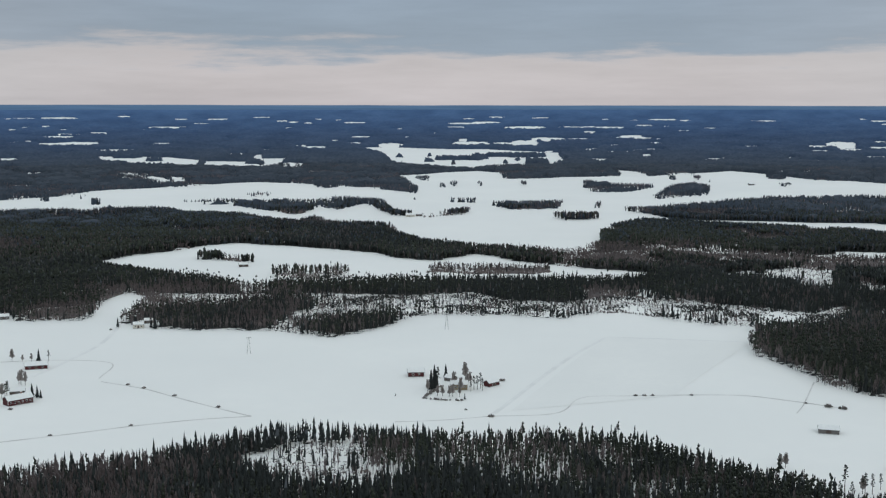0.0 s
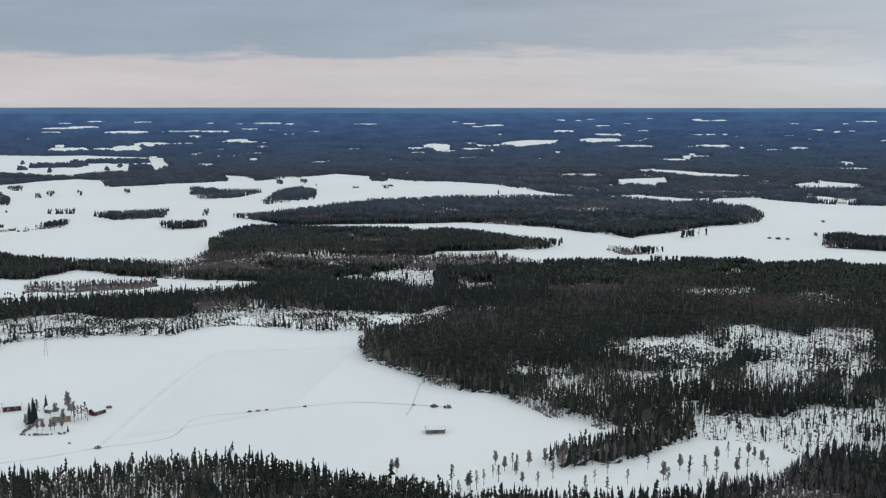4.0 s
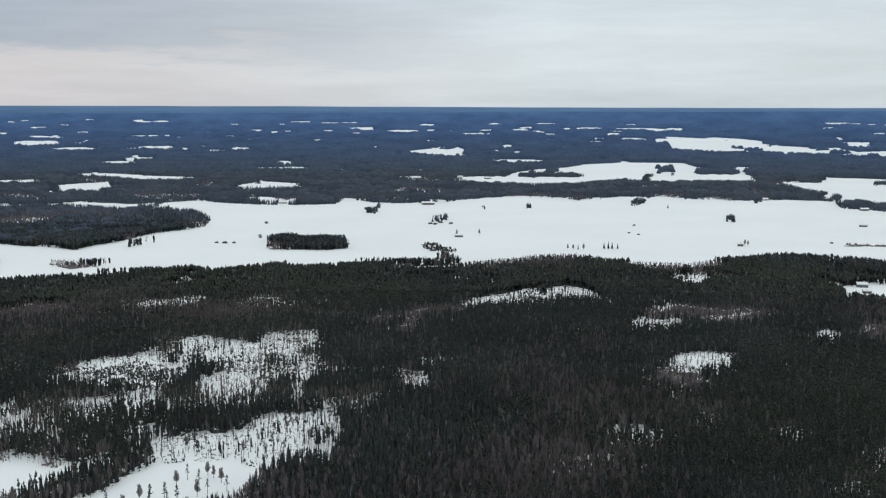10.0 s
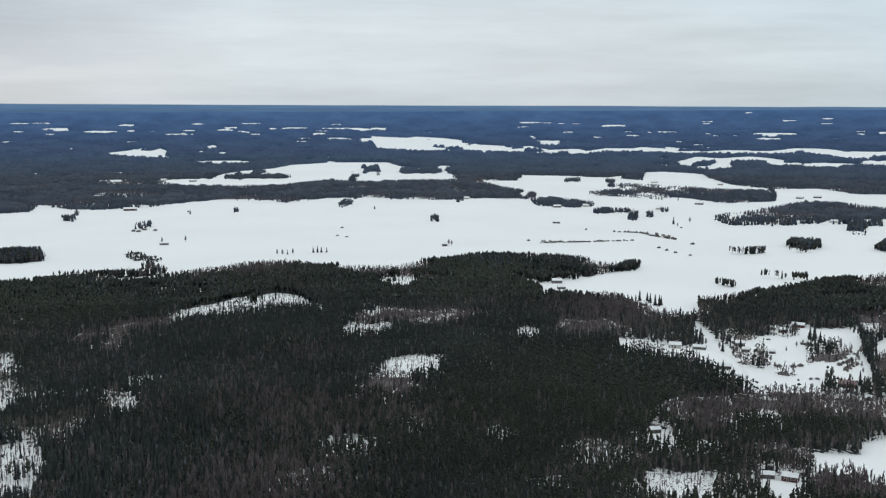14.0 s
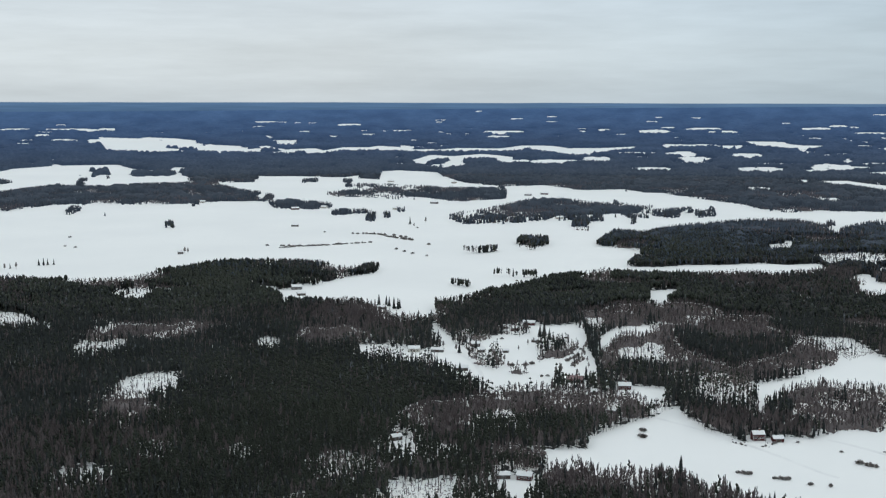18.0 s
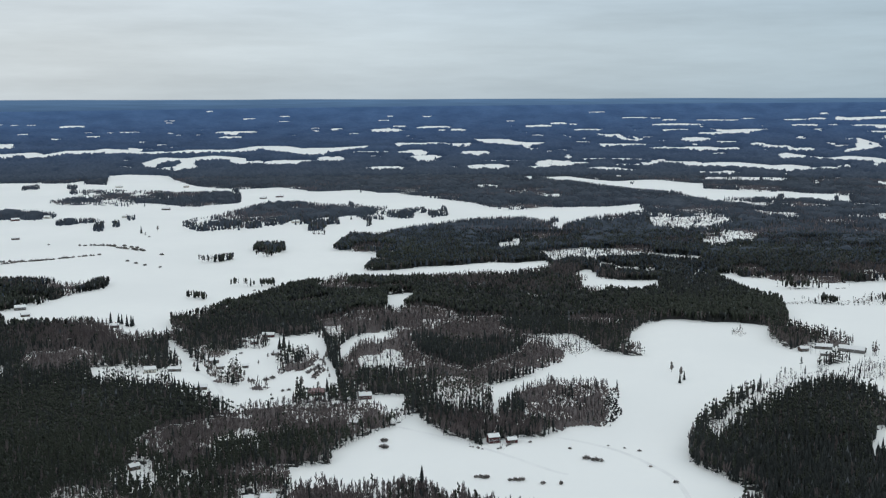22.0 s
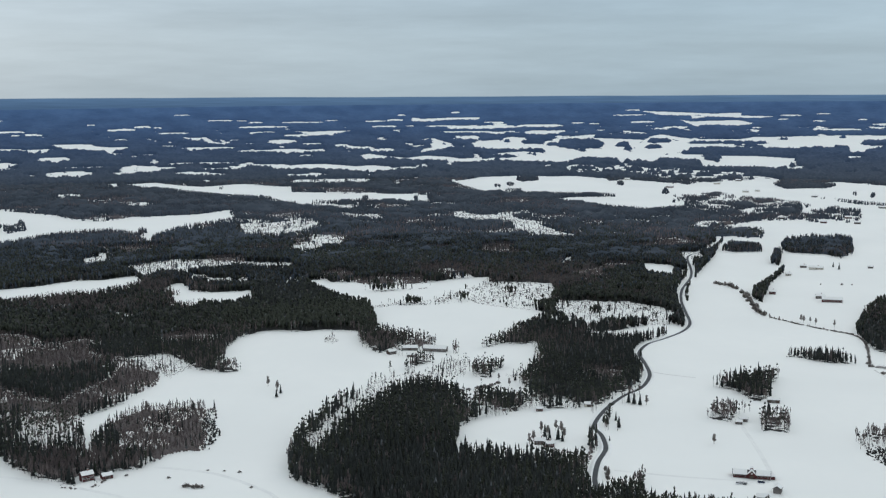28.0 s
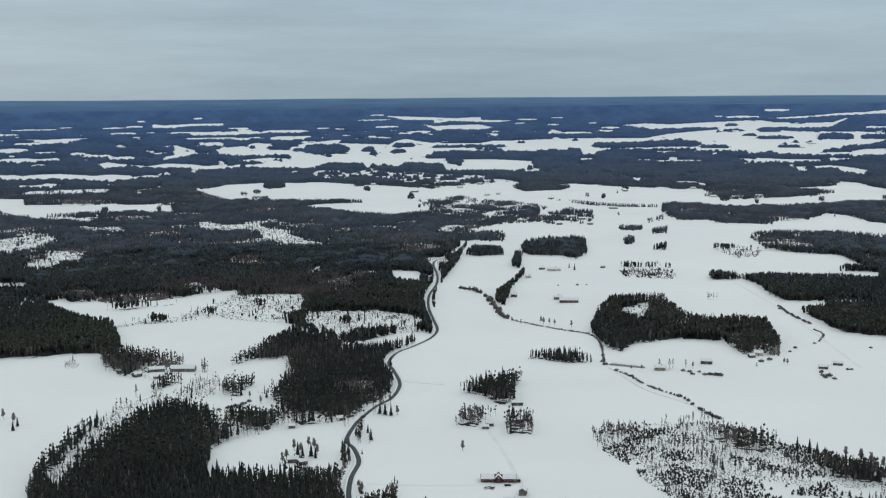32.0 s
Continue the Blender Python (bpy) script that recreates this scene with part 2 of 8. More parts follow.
def hazed_far_wood():
    """Far forest with haze painted into its colour: grey-green near the plains, slate blue towards the skyline."""
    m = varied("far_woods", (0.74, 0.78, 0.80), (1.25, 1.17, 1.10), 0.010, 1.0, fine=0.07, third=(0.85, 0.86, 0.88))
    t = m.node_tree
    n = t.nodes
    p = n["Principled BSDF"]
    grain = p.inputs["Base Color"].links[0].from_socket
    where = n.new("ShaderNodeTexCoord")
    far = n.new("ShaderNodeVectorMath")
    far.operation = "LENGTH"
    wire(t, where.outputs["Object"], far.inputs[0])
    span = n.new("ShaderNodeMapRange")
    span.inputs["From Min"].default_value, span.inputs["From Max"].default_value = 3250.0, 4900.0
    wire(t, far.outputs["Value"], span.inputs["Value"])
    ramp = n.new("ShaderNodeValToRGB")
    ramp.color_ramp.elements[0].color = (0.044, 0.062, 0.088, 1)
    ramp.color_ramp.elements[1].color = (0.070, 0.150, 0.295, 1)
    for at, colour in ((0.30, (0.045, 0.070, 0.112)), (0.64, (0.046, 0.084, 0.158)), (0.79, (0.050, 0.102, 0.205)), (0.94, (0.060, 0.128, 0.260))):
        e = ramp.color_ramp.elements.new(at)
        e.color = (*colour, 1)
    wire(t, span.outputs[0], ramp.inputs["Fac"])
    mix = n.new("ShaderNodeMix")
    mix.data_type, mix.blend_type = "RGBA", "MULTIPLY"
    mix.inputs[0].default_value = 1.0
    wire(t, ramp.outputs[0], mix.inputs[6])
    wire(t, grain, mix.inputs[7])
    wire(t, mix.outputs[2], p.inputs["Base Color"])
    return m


HAZED_FAR_WOOD = hazed_far_wood()
ASPHALT = varied("wet_asphalt", (0.045, 0.047, 0.050), (0.075, 0.077, 0.080), 0.3, 0.7, fine=4.0)

# the plan of the land, in metres: outlines of the fields, woods and cuttings
PLAN = []
PLAN.append(("field", [(-396, 923), (-356, 916), (-325, 904), (-286, 909), (-281, 923), (-288, 996), (-283, 1036), (-260, 1005), (-253, 924), (-252, 894), (-237, 881), (-218, 874), (-163, 859), (-129, 859), (-101, 840), (-77, 830), (-69, 855), (-44, 866), (-17, 925), (54, 925), (98, 906), (110, 925), (148, 936), (188, 901), (243, 874), (225, 821), (214, 774), (230, 744), (237, 709), (231, 700), (253, 678), (278, 631), (295, 590), (301, 570), (334, 542), (371, 509), (384, 490), (318, 451), (290, 438), (266, 433)] + [(238, 433), (210, 478), (174, 477), (177, 488), (169, 500), (148, 516), (127, 538), (104, 562), (87, 577), (64, 579), (35, 575), (6, 570), (-23, 575), (-47, 582), (-73, 579), (-86, 574), (-107, 561), (-129, 536), (-153, 525), (-176, 515), (-199, 507), (-217, 503)]))  # main field
PLAN.append(("wood", [(249, 537), (262, 524), (287, 535), (328, 533), (340, 545), (315, 529), (290, 504), (270, 504), (241, 520)]))  # pine strip
PLAN.append(("cutting", [(-99, 538), (-84, 558), (-69, 572), (-40, 572), (-22, 558), (-15, 515), (-25, 495), (-44, 488), (-59, 492), (-91, 514)]))  # near clearing
PLAN.append(("thin_wood", [(3, 563), (65, 558), (66, 499), (19, 478), (3, 492)]))  # near thin
PLAN.append(("scrub_land", [(39, 582), (59, 589), (83, 590), (99, 579), (102, 568), (94, 566), (81, 572), (58, 575)]))  # near arc
PLAN.append(("scrub_land", [(-124, 855), (-120, 924), (-106, 963), (-145, 1036), (-94, 1037), (-42, 1021), (25, 1037), (58, 992), (106, 978), (139, 1007), (159, 1008), (203, 979), (264, 952), (303, 926), (342, 958), (340, 927), (287, 874), (240, 846), (244, 878), (189, 906), (149, 938), (110, 930), (99, 911), (55, 930), (-17, 930), (-44, 870), (-77, 834)]))  # cut long
PLAN.append(("wood", [(-119, 881), (-99, 895), (-59, 900), (-26, 925), (-40, 873), (-77, 834), (-102, 850)]))  # cut spruces
PLAN.append(("cutting", [(-243, 1036), (-161, 1036), (-146, 1006), (-185, 977), (-219, 977)]))  # cut west
PLAN.append(("field", [(-367, 1228), (-346, 1288), (-307, 1313), (-292, 1366), (-246, 1411), (-207, 1383), (-144, 1367), (-80, 1325), (-52, 1281), (-8, 1258), (35, 1331), (63, 1306), (86, 1258), (132, 1223), (187, 1189), (233, 1150), (171, 1086), (107, 1093), (42, 1092), (-12, 1092), (-76, 1084), (-140, 1080), (-179, 1055), (-233, 1113), (-278, 1139), (-342, 1186)]))  # second field
PLAN.append(("wood", [(-273, 1256), (-203, 1234), (-210, 1255), (-274, 1279)]))  # second grove
PLAN.append(("field", [(-800, 1970), (-790, 2040), (-730, 2140), (-695, 2225), (-610, 2330), (-520, 2430), (-415, 2540), (-270, 2450), (-140, 2320), (-50, 2220), (-50, 2340), (-80, 2600), (-110, 2765), (-60, 2830), (85, 2980), (150, 2880), (150, 2640), (290, 2705), (385, 2730), (430, 2770), (460, 3010), (485, 2935), (485, 2775), (550, 2820), (760, 2990), (785, 2915), (855, 2650), (935, 2600), (990, 2460), (1000, 2255), (1020, 2135), (1050, 2085), (1170, 2090), (1170, 1950), (1230, 1920), (1210, 1850), (1120, 1595), (1090, 1405), (1135, 1205), (1006, 950)] + [(946, 1006), (878, 1045), (825, 1063), (746, 1062), (737, 1106), (677, 1157), (622, 1153), (497, 1185), (421, 1212), (364, 1233), (320, 1249), (277, 1341), (189, 1380), (167, 1340), (130, 1334), (91, 1345), (39, 1367), (-16, 1408), (-45, 1458), (-65, 1570), (-95, 1590), (-155, 1615), (-195, 1700), (-210, 1630), (-245, 1655), (-310, 1740), (-395, 1760), (-430, 1840), (-465, 1870), (-560, 1825), (-695, 1795), (-720, 1775)]))  # open plain
PLAN.append(("wood", [(-485, 1995), (-435, 1985), (-380, 2010), (-335, 1985), (-295, 1985), (-235, 1985), (-175, 2050), (-135, 2050), (-100, 1950), (-75, 1810), (-20, 1745), (40, 1840), (30, 1775), (-30, 1750), (-75, 1775), (-110, 1870), (-140, 1975), (-170, 1870), (-215, 1945), (-215, 1890), (-235, 1790), (-280, 1870), (-375, 1975), (-420, 1975)]))  # plain belt
PLAN.append(("wood", [(-365, 2120), (-355, 2140), (-325, 2140), (-315, 2120)]))  # isle a
PLAN.append(("wood", [(-595, 1960), (-605, 2005), (-590, 2005), (-575, 1960)]))  # isle b
PLAN.append(("wood", [(-685, 2090), (-685, 2095), (-650, 2095), (-650, 2105)]))  # isle c
PLAN.append(("wood", [(5, 2035), (15, 2040), (55, 2040), (55, 2015)]))  # isle d
PLAN.append(("wood", [(90, 1955), (120, 1975), (195, 1990), (205, 1980), (190, 1885), (115, 1845)]))  # isle e
PLAN.append(("wood", [(160, 1725), (175, 1720), (235, 1720), (235, 1700), (180, 1685)]))  # isle f
PLAN.append(("wood", [(290, 2390), (320, 2450), (410, 2415), (430, 2375), (355, 2265), (300, 2280)]))  # isle g
PLAN.append(("wood", [(385, 2140), (450, 2300), (550, 2510), (545, 2345), (505, 2195), (390, 2090)]))  # isle h
PLAN.append(("wood", [(710, 2430), (720, 2440), (740, 2440), (730, 2395)]))  # isle i
PLAN.append(("wood", [(290, 1860), (310, 1855), (380, 1900), (550, 2025), (590, 2100), (675, 2085), (750, 2090), (925, 2090), (1070, 1975), (1110, 1855), (1170, 1795), (1120, 1595), (1055, 1525), (935, 1480), (860, 1435), (755, 1370), (730, 1450), (710, 1560), (630, 1680), (550, 1685), (475, 1690), (345, 1700)]))  # tongue wood
PLAN.append(("thin_wood", [(660, 1880), (715, 1825), (665, 1700), (630, 1780)]))  # tongue gap
PLAN.append(("wood", [(215, 1540), (235, 1580), (275, 1655), (350, 1650), (445, 1580), (555, 1520), (595, 1415), (631, 1337), (640, 1348), (582, 1314), (533, 1323), (463, 1332), (448, 1299), (350, 1320), (193, 1376)]))  # lower tongue
PLAN.append(("thin_wood", [(204, 1438), (301, 1457), (365, 1398), (351, 1318), (311, 1343), (217, 1380)]))  # birch gap
PLAN.append(("cutting", [(360, 1174), (394, 1191), (421, 1183), (389, 1106), (348, 1099)]))  # cut north
PLAN.append(("birch_wood", [(240, 1366), (397, 1300), (513, 1224), (541, 1147), (392, 1182), (267, 1285)]))  # brown band
PLAN.append(("birch_wood", [(464, 1023), (526, 1049), (549, 995), (488, 972)]))  # brown patch
PLAN.append(("wood", [(663, 1295), (668, 1282), (712, 1231), (716, 1227), (662, 1226)]))  # isle j
PLAN.append(("wood", [(820, 1370), (815, 1355), (890, 1370), (885, 1360)]))  # isle k
PLAN.append(("field", [(1230, 1920), (1325, 1945), (1315, 1855), (1335, 1770), (1395, 1705), (1475, 1690), (1610, 1805), (1570, 1730), (1540, 1650), (1555, 1620), (1665, 1565), (1850, 1575), (1870, 1445), (1850, 1400), (1990, 1390), (2055, 1345), (2055, 1290), (2120, 1190), (2200, 1125), (2220, 1040), (2725, 1420), (2765, 1350), (2980, 1405), (2990, 1280), (2995, 1140), (3225, 1155), (3350, 1150), (3280, 975), (3060, 735), (2960, 665), (2865, 590), (2775, 515), (2965, 520), (2875, 445), (2685, 305), (2690, 245), (2525, 140), (2420, 65), (2300, 20), (2280, -35)] + [(2330, -95), (2315, -185), (2415, -270), (2370, -300), (2255, -200), (2175, -140), (1915, -85), (2025, -75), (2100, -35), (2065, 60), (2020, 115), (1935, 160), (1870, 200), (1850, 255), (1750, 255), (1670, 255), (1620, 190), (1465, 192), (1389, 225), (1297, 277), (1236, 303), (1162, 328), (1136, 346), (1047, 317), (1046, 330), (1038, 371), (1117, 416), (1069, 438), (1087, 492), (1179, 528), (1233, 522), (1206, 514), (1272, 507), (1325, 485), (1377, 495), (1349, 522), (1371, 568), (1360, 635), (1317, 693), (1259, 711)] + [(1179, 728), (1126, 791), (1125, 840), (1083, 877), (965, 912), (944, 944), (929, 1010), (861, 1073), (794, 1082), (1008, 927), (1044, 995), (946, 1006), (878, 1045), (825, 1063), (746, 1062), (737, 1106), (840, 1330), (940, 1440), (1095, 1555)]))  # east plain
PLAN.append(("wood", [(945, 1240), (950, 1230), (1000, 1210), (1040, 1180), (1040, 1165), (995, 1185)]))  # long isle
PLAN.append(("wood", [(1115, 1105), (1095, 1070), (1095, 1035), (1094, 1011), (1075, 1020)]))  # dark isle
PLAN.append(("field", [(1203, 598), (1205, 570), (1179, 533), (1148, 494), (1122, 479), (1102, 496), (1140, 520), (1163, 557)]))  # sliver
PLAN.append(("wood", [(2460, 1280), (2460, 1230), (2420, 1145), (2410, 1130), (2205, 1080), (2200, 1150)]))  # belt a
PLAN.append(("wood", [(2235, 1030), (2190, 990), (2175, 865), (2130, 840), (2075, 865), (2080, 945)]))  # belt b
PLAN.append(("wood", [(2000, 795), (2045, 805), (2050, 755), (2035, 740), (1985, 775)]))  # belt c
PLAN.append(("wood", [(2435, 975), (2475, 960), (2640, 950), (2645, 815), (2565, 725), (2530, 590), (2500, 580), (2410, 645), (2355, 690), (2350, 750), (2345, 850), (2365, 930)]))  # belt d
PLAN.append(("wood", [(2915, 1515), (2940, 1430), (2920, 1370), (2735, 1305), (2675, 1390)]))  # belt e
PLAN.append(("thin_wood", [(2000, 560), (2080, 550), (2195, 500), (2365, 440), (2405, 400), (2335, 265), (2240, 205), (2245, 160), (2155, 155), (2070, 220), (2115, 290), (2015, 320), (1985, 375), (1945, 445), (1915, 495)]))  # belt g
PLAN.append(("wood", [(1865, 330), (1870, 325), (1875, 295), (1870, 295)]))  # belt h
PLAN.append(("wood", [(1620, 365), (1610, 360), (1615, 325), (1635, 320), (1595, 335)]))  # isle l
PLAN.append(("thin_wood", [(1565, 415), (1550, 405), (1550, 380), (1570, 380)]))  # isle m
PLAN.append(("wood", [(1348, 335), (1344, 331), (1346, 308), (1350, 308)]))  # isle n
PLAN.append(("wood", [(1351, 301), (1346, 299), (1348, 280), (1366, 282)]))  # isle o
PLAN.append(("wood", [(1276, 365), (1266, 358), (1260, 334), (1275, 338)]))  # isle p
PLAN.append(("field", [(926, 356), (930, 350), (919, 317), (926, 300), (912, 276), (933, 268), (998, 300), (1004, 291), (967, 261), (979, 254), (1014, 257), (1049, 228), (1062, 208), (1058, 186), (1021, 175), (986, 165), (943, 163), (912, 172), (883, 170), (848, 170), (844, 205), (796, 210), (808, 222), (837, 237), (856, 265), (863, 289), (869, 328)]))  # valley
PLAN.append(("wood", [(927, 339), (927, 329), (969, 292), (949, 284), (930, 301)]))  # valley spruces
PLAN.append(("field", [(1023, 157), (1063, 131), (1070, 115), (1038, 120), (1011, 148)]))  # valley strip
PLAN.append(("birch_wood", [(1085, 185), (1145, 165), (1185, 135), (1166, 104), (1153, 74), (1108, 83), (1090, 125), (1074, 156)]))  # brown cut
PLAN.append(("field", [(1228, 145), (1276, 144), (1286, 113), (1242, 112)]))  # small glade
PLAN.append(("birch_wood", [(925, 128), (1023, 150), (1009, 117), (1037, 68), (1042, 17), (1009, -37), (961, -39), (928, -10), (897, 17), (874, 34), (856, 77)]))  # birch hill
PLAN.append(("cutting", [(994, 136), (1004, 102), (949, 92), (926, 119)]))  # rock cut
PLAN.append(("field", [(1057, -35), (1038, -49), (1003, -71), (983, -93), (982, -111), (1014, -97), (1079, -108), (1118, -124), (1140, -159), (1133, -201), (1114, -244), (1069, -233), (1034, -240), (1057, -229), (1024, -241), (988, -271), (925, -238), (909, -213), (884, -191), (843, -157), (807, -137), (807, -131), (733, -108), (705, -101), (631, -136), (602, -100), (594, -21), (607, 17), (623, 39), (613, 47), (640, 68), (610, 78), (600, 89), (603, 108), (643, 140), (677, 151), (684, 117), (715, 118), (748, 107), (770, 94)] + [(808, 77), (817, 62), (788, 54), (745, 32), (756, 19), (791, 15), (805, 21), (844, 23), (860, 34), (882, 17), (919, -19), (940, -38), (961, -42), (993, -31)]))  # right field
PLAN.append(("birch_wood", [(813, 15), (819, 5), (847, -20), (867, -59), (870, -76), (822, -74), (784, -62), (774, -51), (768, -32), (744, -20), (756, -2), (764, 13)]))  # copse
PLAN.append(("cutting", [(748, -114), (803, -138), (893, -196), (946, -249), (963, -296), (991, -356), (982, -380), (939, -365), (889, -322), (886, -271), (843, -285), (806, -290), (911, -259), (884, -222), (816, -169), (758, -124)]))  # edge cut
PLAN.append(("field", [(769, -235), (783, -255), (788, -274), (791, -302), (782, -326), (776, -344), (737, -329), (715, -315), (657, -286), (670, -284), (679, -256), (690, -241), (707, -218)]))  # road field
PLAN.append(("field", [(595, -261), (674, -310), (733, -335), (775, -365), (802, -399), (845, -430), (922, -462), (951, -480), (1023, -561), (1069, -599), (1177, -652), (1280, -718), (1375, -790), (1460, -860), (1590, -955), (1680, -1025), (1635, -1055), (1725, -1105), (1790, -1085), (1865, -1180), (1865, -1285), (1920, -1340), (2005, -1315), (2000, -1225), (2110, -1265), (2170, -1250), (2090, -1090), (2220, -1050), (2395, -1020), (2455, -1075), (2445, -1190), (2490, -1165), (2550, -1030), (2660, -930), (2980, -955), (3160, -1110), (3125, -1270), (3095, -1380), (2925, -1425), (2690, -1515)] + [(2865, -1725), (2835, -1765), (2535, -1720), (2635, -1925), (2460, -1985), (2300, -2045), (2195, -2035), (2105, -1955), (2005, -1960), (1950, -2090), (2000, -2305), (1875, -2335), (1735, -2160)]))  # great field
PLAN.append(("field", [(1890, -1320), (2000, -1720), (1875, -1610), (1740, -1545), (1705, -1590), (1640, -1555), (1560, -1620), (1610, -1685), (1615, -1775), (1680, -1880), (1610, -1885), (1510, -1835), (1410, -1805), (1300, -1665), (1400, -1610), (1440, -1540), (1520, -1525), (1450, -1440), (1325, -1350), (1260, -1370), (1220, -1390), (1190, -1380), (1135, -1350), (1065, -1310), (1000, -1230), (1065, -1185), (1110, -1130), (1155, -1125), (1090, -1090), (1016, -1044), (977, -1031), (955, -1065), (914, -1024), (919, -997), (858, -956), (817, -935), (780, -966), (734, -987), (429, -574), (472, -581)] + [(496, -574), (537, -566), (579, -566), (606, -554), (641, -504), (650, -483), (611, -470), (568, -459), (515, -446), (494, -427), (580, -286), (924, -481), (1025, -583), (1232, -714), (1580, -975)]))  # great field east
PLAN.append(("field", [(2400, -1410), (2475, -1805), (2255, -2010), (1905, -1825), (1995, -1775), (2000, -1720), (1875, -1310), (2000, -1225), (2110, -1265)]))  # great field mid
PLAN.append(("wood", [(812, -466), (808, -477), (819, -496), (822, -530), (820, -536), (788, -504), (750, -481), (759, -473), (790, -477)]))  # grove a
PLAN.append(("wood", [(717, -410), (747, -430), (743, -437), (734, -452), (731, -456), (731, -445), (707, -425)]))  # grove b
PLAN.append(("wood", [(687, -430), (716, -451), (707, -473), (671, -451)]))  # grove c
PLAN.append(("wood", [(884, -587), (886, -595), (877, -628), (867, -627), (839, -627), (851, -608), (875, -600)]))  # grove d
PLAN.append(("wood", [(953, -713), (1027, -786), (1073, -848), (1071, -872), (1052, -901), (993, -866), (928, -840), (905, -893), (887, -900), (780, -817), (765, -796), (775, -771), (790, -770), (838, -795), (872, -766), (884, -717), (858, -685), (876, -682)]))  # hill wood
PLAN.append(("cutting", [(1032, -822), (1054, -876), (1005, -838), (959, -787), (994, -793)]))  # hill rock
PLAN.append(("wood", [(1026, -948), (1020, -943), (1015, -966), (1013, -969)]))  # grove e
PLAN.append(("wood", [(1280, -1020), (1290, -1040), (1245, -1090), (1235, -1090), (1275, -1070)]))  # grove f
PLAN.append(("scrub_land", [(1260, -1005), (1235, -1085), (1160, -1025), (1200, -970)]))  # grove f cut
PLAN.append(("wood", [(1530, -1020), (1590, -1070), (1605, -1165), (1565, -1170), (1420, -1065), (1390, -1015), (1430, -1025), (1475, -995)]))  # grove g
PLAN.append(("wood", [(1212, -847), (1205, -856), (1185, -887), (1184, -889)]))  # grove h
PLAN.append(("wood", [(1525, -915), (1585, -970), (1555, -990), (1500, -960), (1500, -925)]))  # grove i
PLAN.append(("wood", [(1385, -900), (1495, -980), (1475, -985), (1360, -900)]))  # grove j
PLAN.append(("wood", [(1385, -1300), (1360, -1300), (1325, -1330), (1325, -1330)]))  # grove k
PLAN.append(("cutting", [(1360, -1280), (1320, -1335), (1275, -1275), (1295, -1245)]))  # grove k cut
PLAN.append(("wood", [(1153, -724), (1201, -757), (1265, -825), (1320, -880), (1305, -875), (1236, -802), (1126, -717)]))  # grove l
PLAN.append(("wood", [(1095, -1250), (1105, -1280), (1075, -1325), (1055, -1310)]))  # grove m
PLAN.append(("wood", [(2220, -1560), (2185, -1560), (2080, -1610), (1970, -1685), (1965, -1680), (2065, -1580)]))  # grove n
PLAN.append(("scrub_land", [(652, -485), (661, -500), (666, -525), (648, -554), (630, -577), (603, -590), (559, -590), (517, -598), (491, -605), (452, -605), (373, -498), (429, -408), (515, -446), (568, -459), (611, -470)]))  # hill cut
PLAN.append(("field", [(1239, -294), (1207, -343), (1230, -396), (1211, -455), (1167, -464), (1145, -469), (1041, -370), (989, -318), (1024, -314), (1003, -297), (1052, -307), (1108, -266)]))  # clearing field
PLAN.append(("cutting", [(1417, -282), (1331, -348), (1381, -485), (1338, -528), (1242, -518), (1217, -478), (1221, -380), (1231, -307), (1320, -299)]))  # north cut
PLAN.append(("field", [(1424, -271), (1422, -310), (1379, -341), (1388, -399), (1410, -480), (1410, -495), (1377, -476), (1349, -387), (1356, -321), (1390, -270)]))  # north strip
PLAN.append(("cutting", [(1185, -496), (1218, -521), (1214, -541), (1172, -573), (1119, -593), (1082, -596), (1025, -531), (1068, -527), (1057, -481), (1091, -481), (1142, -474)]))  # road cut
PLAN.append(("cutting", [(945, -283), (939, -311), (990, -368), (968, -381), (880, -334), (875, -307), (861, -283), (862, -265), (919, -255)]))  # inner cut
PLAN.append(("field", [(899, -309), (903, -338), (862, -319), (854, -290)]))  # inner field
PLAN.append(("field", [(1464, 155), (1525, 95), (1555, 20), (1545, -45), (1496, -55), (1461, 17), (1445, 89)]))  # strip a
PLAN.append(("field", [(1426, -73), (1485, -105), (1407, -112), (1399, -185), (1369, -174), (1342, -145), (1360, -114)]))  # strip b
PLAN.append(("field", [(3170, -150), (3195, -210), (3030, -330), (2850, -460), (2715, -500), (2745, -695), (2635, -680), (2580, -475), (2650, -415), (2805, -330), (2985, -240)]))  # strip c
PLAN.append(("cutting", [(796, 738), (841, 761), (913, 771), (967, 754), (968, 718), (902, 637), (886, 679), (817, 705)]))  # cut a
PLAN.append(("cutting", [(823, 567), (849, 563), (867, 545), (836, 532)]))  # cut b
PLAN.append(("cutting", [(723, 467), (765, 462), (757, 428), (726, 429)]))  # cut c
PLAN.append(("cutting", [(426, 777), (503, 772), (526, 802), (544, 775), (583, 701), (543, 699), (488, 725)]))  # cut d
PLAN.append(("cutting", [(441, 650), (474, 676), (510, 683), (482, 627), (440, 597), (430, 620)]))  # cut e
PLAN.append(("cutting", [(351, 563), (381, 567), (404, 548), (449, 552), (456, 518), (430, 486), (413, 483), (380, 490), (362, 518), (337, 542)]))  # cut f
PLAN.append(("cutting", [(336, 655), (377, 676), (421, 661), (386, 627), (328, 597), (311, 621)]))  # cut g
PLAN.append(("cutting", [(519, 540), (572, 577), (582, 571), (551, 535)]))  # cut h
PLAN.append(("thin_wood", [(429, 582), (526, 646), (588, 656), (517, 540), (443, 481), (422, 493)]))  # thin a
